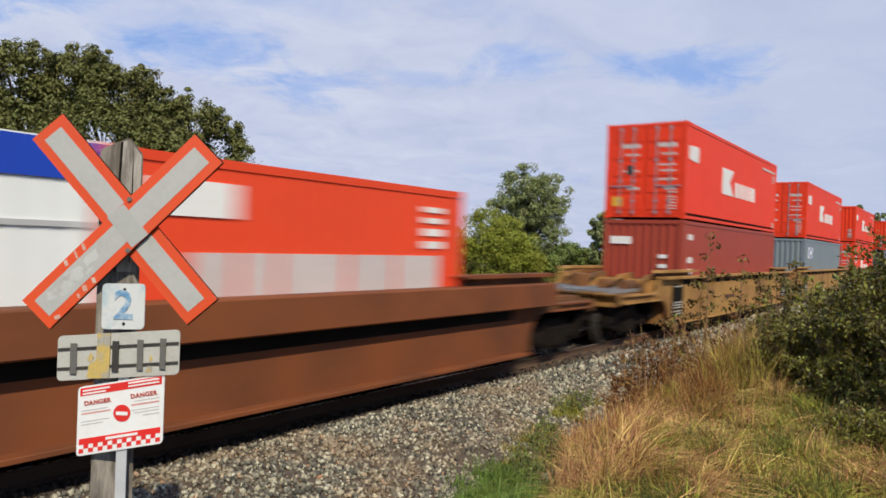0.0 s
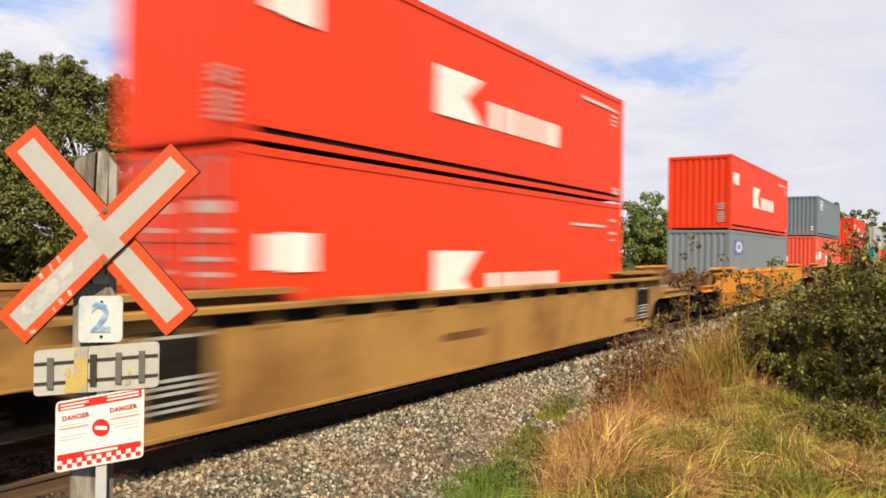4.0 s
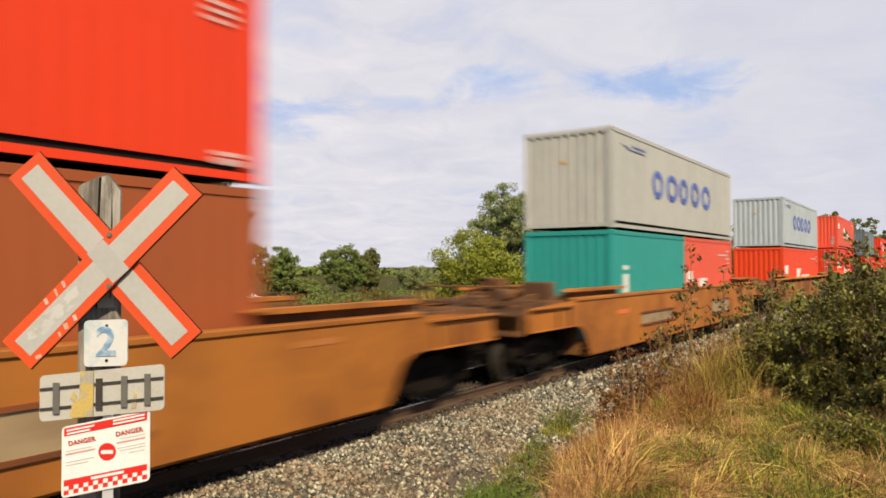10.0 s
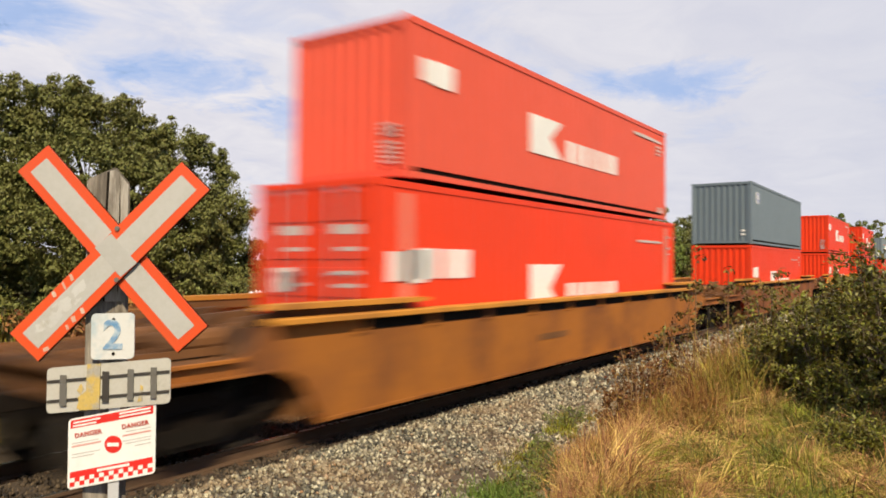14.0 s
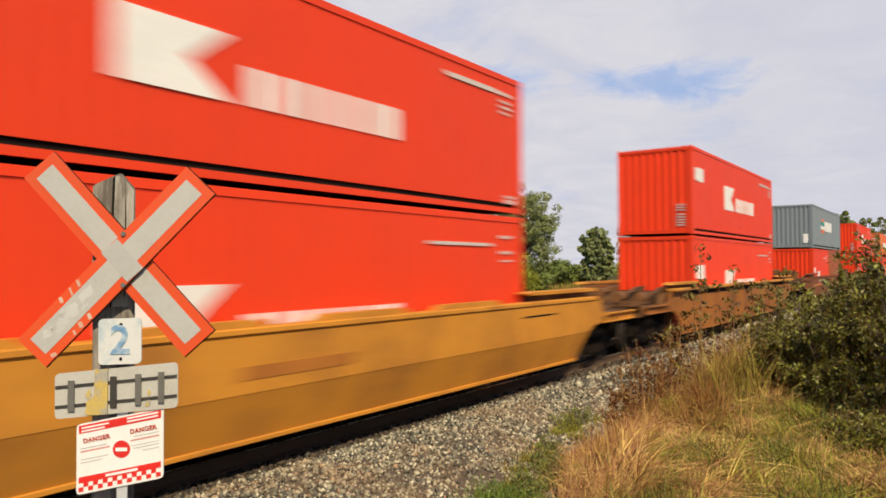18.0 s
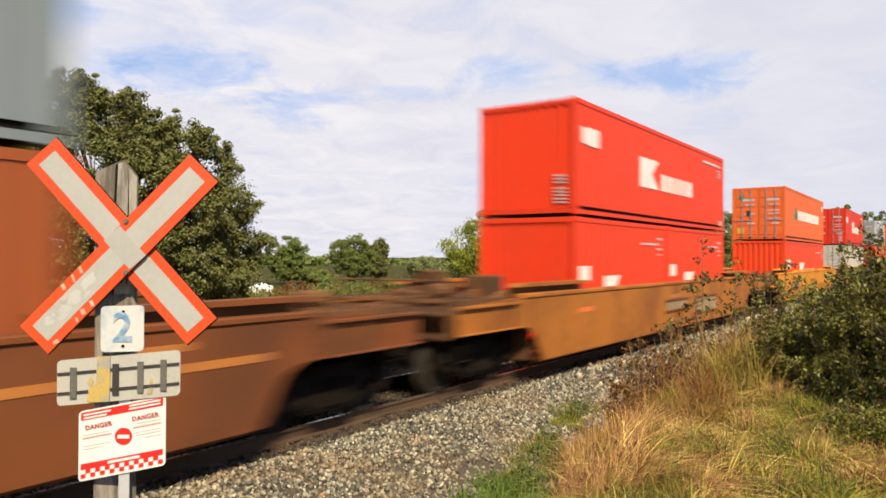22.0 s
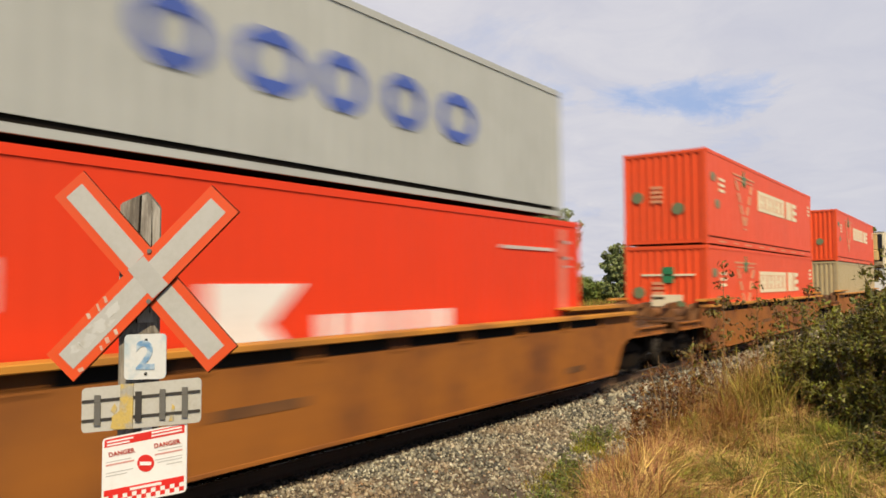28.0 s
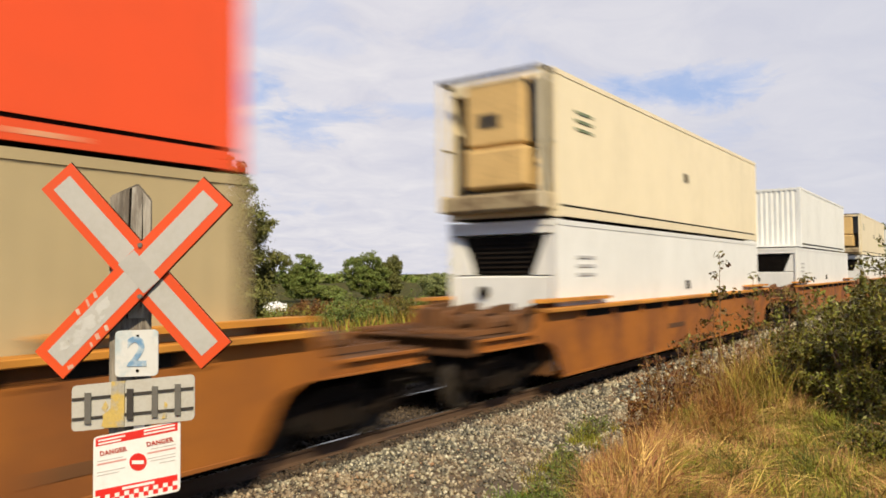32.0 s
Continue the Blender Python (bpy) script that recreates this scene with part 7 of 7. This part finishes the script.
def tussocks(name, label, count, per, place, h0, h1, mat, seed, spread=0.07, lean=0.55, fan=0.5, width=0.0034, swing=0.8):
    """Clumps of blades: each clump leans its own way, mostly to one side, its blades fan out and arch over."""
    r = np.random.default_rng(seed)
    cx, cy = place(r, count)
    m = len(cx)
    ca = np.arctan2(-0.81, 0.58) + r.normal(0, swing, m)
    ck, ch = np.abs(r.normal(lean, 0.25, m)), r.uniform(h0, h1, m)
    i = np.repeat(np.arange(m), r.integers(per // 2, per * 3 // 2, m))
    n = len(i)
    x, y = cx[i] + r.normal(0, spread, n), cy[i] + r.normal(0, spread, n)
    z = ground_height(x, y) - 0.01
    h = ch[i] * r.uniform(0.45, 1.25, n)
    dx, dy = np.cos(ca)[i] * ck[i] + r.normal(0, fan, n), np.sin(ca)[i] * ck[i] + r.normal(0, fan, n)
    k = np.hypot(dx, dy)
    w = width * r.uniform(0.5, 1.5, n)
    b = r.uniform(0, 2 * math.pi, n)
    wx, wy, wz = np.cos(b) * w, np.sin(b) * w, w * r.uniform(-0.5, 0.5, n)
    rows = []
    for t, ww in ((0.0, 1.0), (0.45, 0.9), (0.8, 0.6), (1.0, 0.0)):
        s = h * t ** 1.6 * np.minimum(1.0, 0.9 / (0.4 + 0.5 * k))
        q = np.stack([x + dx * s, y + dy * s, z + h * t * np.maximum(0.12, 1 - np.minimum(0.75, 0.55 * k) * t)], 1)
        o = np.stack([wx, wy, wz], 1) * ww
        rows += [q - o, q + o] if ww else [q]
    v = np.stack(rows, 1).reshape(-1, 3)
    o = np.arange(n)[:, None] * 7
    f = np.concatenate([o + np.array([0, 1, 3]), o + np.array([0, 3, 2]), o + np.array([2, 3, 5]), o + np.array([2, 5, 4]), o + np.array([4, 5, 6])])
    tagged(new(name, raw_mesh(name, v, f, mat)), label, "grass", kind="stuff")


def band(x0, x1, a0, a1):
    """Places between two lines through the viewer's foot, by the ratio of y to x."""
    def place(r, n):
        x = r.uniform(x0, x1, n)
        y = x * r.uniform(a0, a1, n)
        keep = y < foot_line(x) + 0.1
        return x[keep], y[keep]
    return place


def spots(points, sx, sy):
    def place(r, n):
        k = r.integers(0, len(points), n)
        q = np.array(points)[k]
        return q[:, 0] + r.normal(0, sx, n), q[:, 1] + r.normal(0, sy, n)
    return place


def around(x0, x1, y0, y1):
    """Places all over a rectangle of the bank, but not on the trodden spot by the viewer's feet."""
    def place(r, n):
        x, y = r.uniform(x0, x1, n), r.uniform(y0, y1, n)
        keep = (y < foot_line(x) - 0.3) & (np.hypot(x, y) > 1.0 + 0.5 * r.uniform(0, 1, n))
        return x[keep], y[keep]
    return place


blades("green_grass", "rough yellow-green grass on the bank behind the sign", 56000, around(-10, 3.2, -6.5, 3.8), 0.10, 0.30, GREEN_BLADE, 321, lean=1.4, width=0.0048, droop=0.9)
blades("dry_grass", "rough straw on the bank behind the sign", 26000, around(-10, 3.2, -6.5, 3.6), 0.10, 0.32, STRAW, 322, lean=1.5, width=0.0042, droop=0.9)
blades("green_grass", "rough yellow-green grass on the higher bank", 16000, around(3, 14, -8, -2.4), 0.12, 0.34, GREEN_BLADE, 323, lean=1.4, width=0.007, droop=0.9)
# lodged turf over the whole bank, swirled clumps of straw and green on it, the bleached fringe beside the ballast
blades("green_grass", "short tangled green and yellowing grass on the bank", 40000, scatter_bank(3.0, 11, -3.0, 0.3, 0.5), 0.10, 0.26, GREEN_BLADE, 303, lean=1.6, width=0.0028, droop=0.9)
blades("dry_grass", "lodged straw thatch on the bank", 20000, scatter_bank(3.0, 11, -2.5, 0.3, 0.5, 0.8, seed_shift=1.0), 0.12, 0.32, STRAW, 318, lean=1.7, width=0.0026, droop=0.8)
tussocks("green_grass", "tangled yellow-green grass on the bank", 1000, 62, scatter_bank(3.2, 12.5, -2.5, 0.5, 0.4), 0.16, 0.40, GREEN_BLADE, 311, spread=0.09, lean=1.25, fan=0.42, width=0.0027, swing=1.7)
tussocks("dry_grass", "tangled straw among the green grass", 800, 60, scatter_bank(4.7, 12.5, -2.0, 0.4, 0.4, 0.3, seed_shift=2.0), 0.20, 0.46, STRAW, 312, spread=0.09, lean=1.2, fan=0.42, width=0.0026, swing=1.6)
tussocks("dry_grass", "faded olive straw lodged in swirls on the bank", 300, 60, scatter_bank(3.2, 11.5, -2.0, 0.4, 0.4, 0.2, seed_shift=5.0), 0.18, 0.42, OLIVE_STRAW, 328, spread=0.10, lean=1.3, fan=0.40, width=0.0027, swing=1.8)
tussocks("dry_grass", "long bleached straw leaning over at the bank's edge", 270, 46, band(5.0, 9.8, 0.36, 0.475), 0.32, 0.62, STRAW, 313, lean=0.75, fan=0.34, width=0.0026, swing=0.9)
tussocks("dry_grass", "tall straw standing in clumps on the bank", 40, 44, scatter_bank(6.4, 9.5, 0.8, 0.5, 0.4, 0.1, seed_shift=3.0), 0.28, 0.48, STRAW, 327, lean=0.5, fan=0.38, width=0.0026, swing=1.3)
tussocks("dry_grass", "lodged straw across the slope of the bank", 170, 46, band(4.6, 9.5, 0.27, 0.42), 0.18, 0.40, STRAW, 325, lean=1.2, fan=0.45, width=0.0026, swing=1.6)
tussocks("dry_grass", "dead straw at the foot of the shrubs", 20, 40, spots([(8.1, 0.6), (7.9, 0.5), (7.6, 0.1)], 0.12, 0.08), 0.25, 0.5, STRAW, 319, lean=0.8, fan=0.6, width=0.0028, swing=1.5)
tussocks("dry_grass", "tall olive straw beside the shrubs", 64, 40, band(8.8, 12.6, 0.205, 0.262), 0.50, 0.98, OLIVE_STRAW, 320, spread=0.10, lean=0.4, fan=0.40, width=0.0028, swing=1.6)
tussocks("dry_grass", "tall yellow straw beside the shrubs", 56, 36, band(9.6, 12.6, 0.205, 0.258), 0.60, 1.08, STRAW, 324, spread=0.10, lean=0.4, fan=0.42, width=0.0026, swing=1.6)
# Dark blades stand in for the near-black shade below the shrubs.
tussocks("dark_grass", "dark green undergrowth standing in for shade at the shrubs' foot", 110, 50, spots([(8.2, 1.05), (8.0, 0.7), (7.7, 0.45), (7.3, 0.3), (8.4, 0.5), (7.0, -0.2)], 0.22, 0.16), 0.16, 0.36, DARK_BLADE, 326, lean=0.5, fan=0.6, width=0.0034, swing=1.6)
tussocks("dry_grass", "reddish straw below the withered shrubs", 210, 40, band(7.6, 12.5, 0.25, 0.39), 0.26, 0.58, STRAW_RED, 314, lean=0.4, fan=0.42, width=0.0028, swing=1.3)
tussocks("dry_grass", "tall olive and yellow grass on the crest of the bank", 170, 54, band(9.6, 13.5, 0.17, 0.30), 0.30, 0.62, OLIVE_STRAW, 316, lean=0.4, fan=0.34, width=0.003, swing=1.3)
tussocks("dry_grass", "tall yellowing grass where the bank falls to the ballast", 130, 55, band(11.2, 16.0, 0.19, 0.285), 0.40, 0.74, STRAW, 317, lean=0.3, fan=0.3, width=0.0034, swing=1.2)
PATCHES = [(6.3, 1.9), (5.6, 1.5), (7.2, 1.7), (5.2, 0.9), (6.6, 1.1), (7.6, 2.2), (6.0, 0.3), (4.8, 1.7), (8.0, 1.5), (5.7, 2.25)]
tussocks("dark_grass", "dark green patches in the lodged grass", 55, 60, spots(PATCHES, 0.13, 0.10), 0.16, 0.34, DARK_BLADE, 329, lean=0.7, fan=0.45, width=0.003, swing=1.8)
tussocks("green_grass", "greener patches in the lodged grass", 110, 60, spots([(x + 0.25, y - 0.2) for x, y in PATCHES], 0.16, 0.12), 0.18, 0.38, GREEN_BLADE, 330, lean=0.9, fan=0.40, width=0.003, swing=1.8)
tussocks("dark_grass", "dark green tufts in the straw", 190, 60, scatter_bank(4.0, 10.5, -1.0, 0.5, 0.3, 0.1, seed_shift=4.0), 0.16, 0.32, DARK_BLADE, 315, lean=0.5, fan=0.6, swing=1.6)
blades("dry_grass", "tall dry grass farther along the bank", 7000, scatter_bank(14.5, 42, 1.0, -0.05, 0.6, 0.5), 0.25, 0.6, STRAW, 302, lean=0.6, width=0.008)
blades("green_grass", "green grass farther along the bank", 9000, scatter_bank(10, 45, -4.0, 0.1, 0.6), 0.15, 0.5, GREEN_BLADE, 304, lean=0.7, width=0.012)
tussocks("fresh_grass", "fresh green grass at the foot of the bank", 120, 60, spots([(6.4, 4.05), (6.9, 4.15), (7.4, 4.2), (6.0, 3.75), (5.5, 3.4), (6.5, 3.7)], 0.22, 0.16), 0.12, 0.28, FRESH_BLADE, 305, lean=0.3, fan=0.5, width=0.004)
tussocks("dark_grass", "green tufts beside the ballast", 40, 60, spots([(8.5, 4.4), (9.0, 4.6), (10.2, 4.85), (10.8, 5.0), (8.0, 4.2)], 0.28, 0.16), 0.10, 0.26, GREEN_BLADE, 306, lean=0.3, fan=0.4, width=0.004)


def field_grass():
    """Rough field beyond the track."""
    def place(r, n):
        return r.uniform(-5, 90, n), r.uniform(12.5, 40, n)
    blades("field_grass", "rough tall grass beyond the track", 16000, place, 0.4, 1.1, GREEN_BLADE, 307, width=0.03)
    blades("field_grass", "tall brown straw in the field beyond the track", 9000, place, 0.5, 1.2, STRAW_RED, 308, width=0.025)


field_grass()

# ---------------------------------------------------------------- ballast, last


def stone_shapes():
    bm = bmesh.new()
    bmesh.ops.create_icosphere(bm, subdivisions=1, radius=1.0)
    v = np.array([q.co[:] for q in bm.verts])
    f = np.array([[q.index for q in fc.verts] for fc in bm.faces])
    bm.free()
    return v, f


def build_ballast():
    v0, f0 = stone_shapes()
    r = np.random.default_rng(41)
    shapes = []
    cube = np.array([(x, y, z) for x in (-0.8, 0.8) for y in (-0.8, 0.8) for z in (-0.8, 0.8)])
    cf = np.array([(0, 1, 3), (0, 3, 2), (4, 6, 7), (4, 7, 5), (0, 4, 5), (0, 5, 1), (2, 3, 7), (2, 7, 6), (0, 2, 6), (0, 6, 4), (1, 5, 7), (1, 7, 3)])
    rough = []
    for k in range(24):
        q = np.linalg.qr(r.normal(size=(3, 3)))[0]
        rough.append((cube * r.uniform(0.5, 1.3, cube.shape) * np.array([1.15, r.uniform(0.7, 1.0), r.uniform(0.5, 0.85)])) @ q)
    for k in range(10):
        q = np.linalg.qr(r.normal(size=(3, 3)))[0]
        shapes.append((v0 * r.uniform(0.6, 1.35, (len(v0), 1)) * np.array([1.15, r.uniform(0.65, 1.0), r.uniform(0.45, 0.8)])) @ q)
    track = bpy.data.objects["railway_track"]
    bed = part("ballast_bed", shape(box, -60, 620, TRACK_Y - 1.5, TRACK_Y + 1.5, -0.5, -0.215), DARK_SHADE_BED, track)

    def scatter(x0, x1, n, size):
        x = r.uniform(x0, x1, n)
        y = r.uniform(0, 1, n) ** 0.9 * (9.9 - 3.6) + 3.6
        keep = y > foot_line(x) - 0.12 - 0.3 * r.uniform(0, 1, n) ** 2
        keep &= (r.uniform(0, 1, n) > 0.65) | (((x - 7.7) / 0.7) ** 2 + ((y - 4.62) / 0.32) ** 2 > 1)
        x, y = x[keep], y[keep]
        on = np.abs(y - TRACK_Y) < 1.5
        z = np.where(on, -0.195, ground_height(x, y)) + r.uniform(-0.034, 0.024, len(x))
        return np.stack([x, y, z], 1), size * r.uniform(0.55, 1.35, len(x)) * np.exp(np.clip(r.normal(0, 0.28, len(x)), -0.6, 0.3))

    def heap(name, p, s, mat, label):
        vs, fs, o = [], [], 0
        k = r.integers(0, len(rough), len(p))
        for i in range(len(rough)):
            q, t = p[k == i], s[k == i]
            a = r.uniform(0, 2 * math.pi, len(q))
            ca, sa = np.cos(a)[:, None], np.sin(a)[:, None]
            w = rough[i][None] * t[:, None, None]
            w = np.stack([w[..., 0] * ca - w[..., 1] * sa, w[..., 0] * sa + w[..., 1] * ca, w[..., 2]], -1) + q[:, None]
            vs.append(w.reshape(-1, 3))
            fs.append((cf[None] + (np.arange(len(q)) * 8)[:, None, None] + o).reshape(-1, 3))
            o += len(q) * 8
        ob = part(name, raw_mesh(name, np.concatenate(vs), np.concatenate(fs), mat), None, track)
        tagged(ob, label, kind="stuff")
    for x0, x1, n, size in ((3.0, 13, 66000, 0.0215), (13, 30, 17000, 0.042), (-25, 3, 15000, 0.055), (30, 70, 4500, 0.11)):
        p, z = scatter(x0, x1, n, size)
        # brake dust on stones between and beside the rails, with train shade painted in
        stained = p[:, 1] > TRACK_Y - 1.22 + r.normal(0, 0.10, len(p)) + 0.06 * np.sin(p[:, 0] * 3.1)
        heap("ballast", p[~stained], z[~stained], STONE, "crushed grey and tan ballast stones")
        heap("stained_shaded_ballast", p[stained], z[stained], STAINED_SHADE_STONE, "brown-stained ballast between the rails, darkened for the train's shade")
    # the nearest stones, one by one
    piece = [raw_mesh("stone", s * 0.029, f0, STONE_PIECE) for s in shapes]
    n = 0
    while n < 280:
        x, y = r.uniform(4.3, 8.5), r.uniform(4.0, 6.2)
        if y < foot_line(x) + 0.05:
            continue
        part("stone", piece[n % len(piece)], None, track, at=pose(x, y, float(ground_height(x, y)) + r.uniform(0.012, 0.03), *r.uniform(-25, 25, 2), r.uniform(0, 360)) @ Matrix.Scale(r.uniform(0.7, 1.35), 4))
        n += 1


build_ballast()

# ---------------------------------------------------------------- motion


def travelled(t):
    u = (t - 16) / 16
    return 13.9044 * t + 1.778 * (u * u - 1) + 0.767 * (u ** 3 - u)


def motions():
    steps = [2.0 * i for i in range(17)]
    for ob, x, z in TRAIN:
        walk(ob, [(t, pose(x - travelled(t), TRACK_Y, z)) for t in steps])
    # each wheelset turns while its car is near; before and after that it rests
    for w, x, dx in WHEELSETS:
        first = next((f for f in range(0, 960, 2) if x - travelled(f / FPS) < 30), None)
        if first is None or x - travelled(0) < -6:
            continue
        rows, f = [(0.0, pose(dx, 0, 0.42))], first
        while f <= 960 and x - travelled(f / FPS) > -3:
            turn = -math.degrees((travelled(f / FPS) - travelled(first / FPS)) / 0.42)
            if f > 0:
                rows.append((f / FPS, pose(dx, 0, 0.42, 0, turn, 0)))
            f += 1
        if f < 960:
            rows.append((32.0, rows[-1][1]))
        walk(w, rows)


motions()
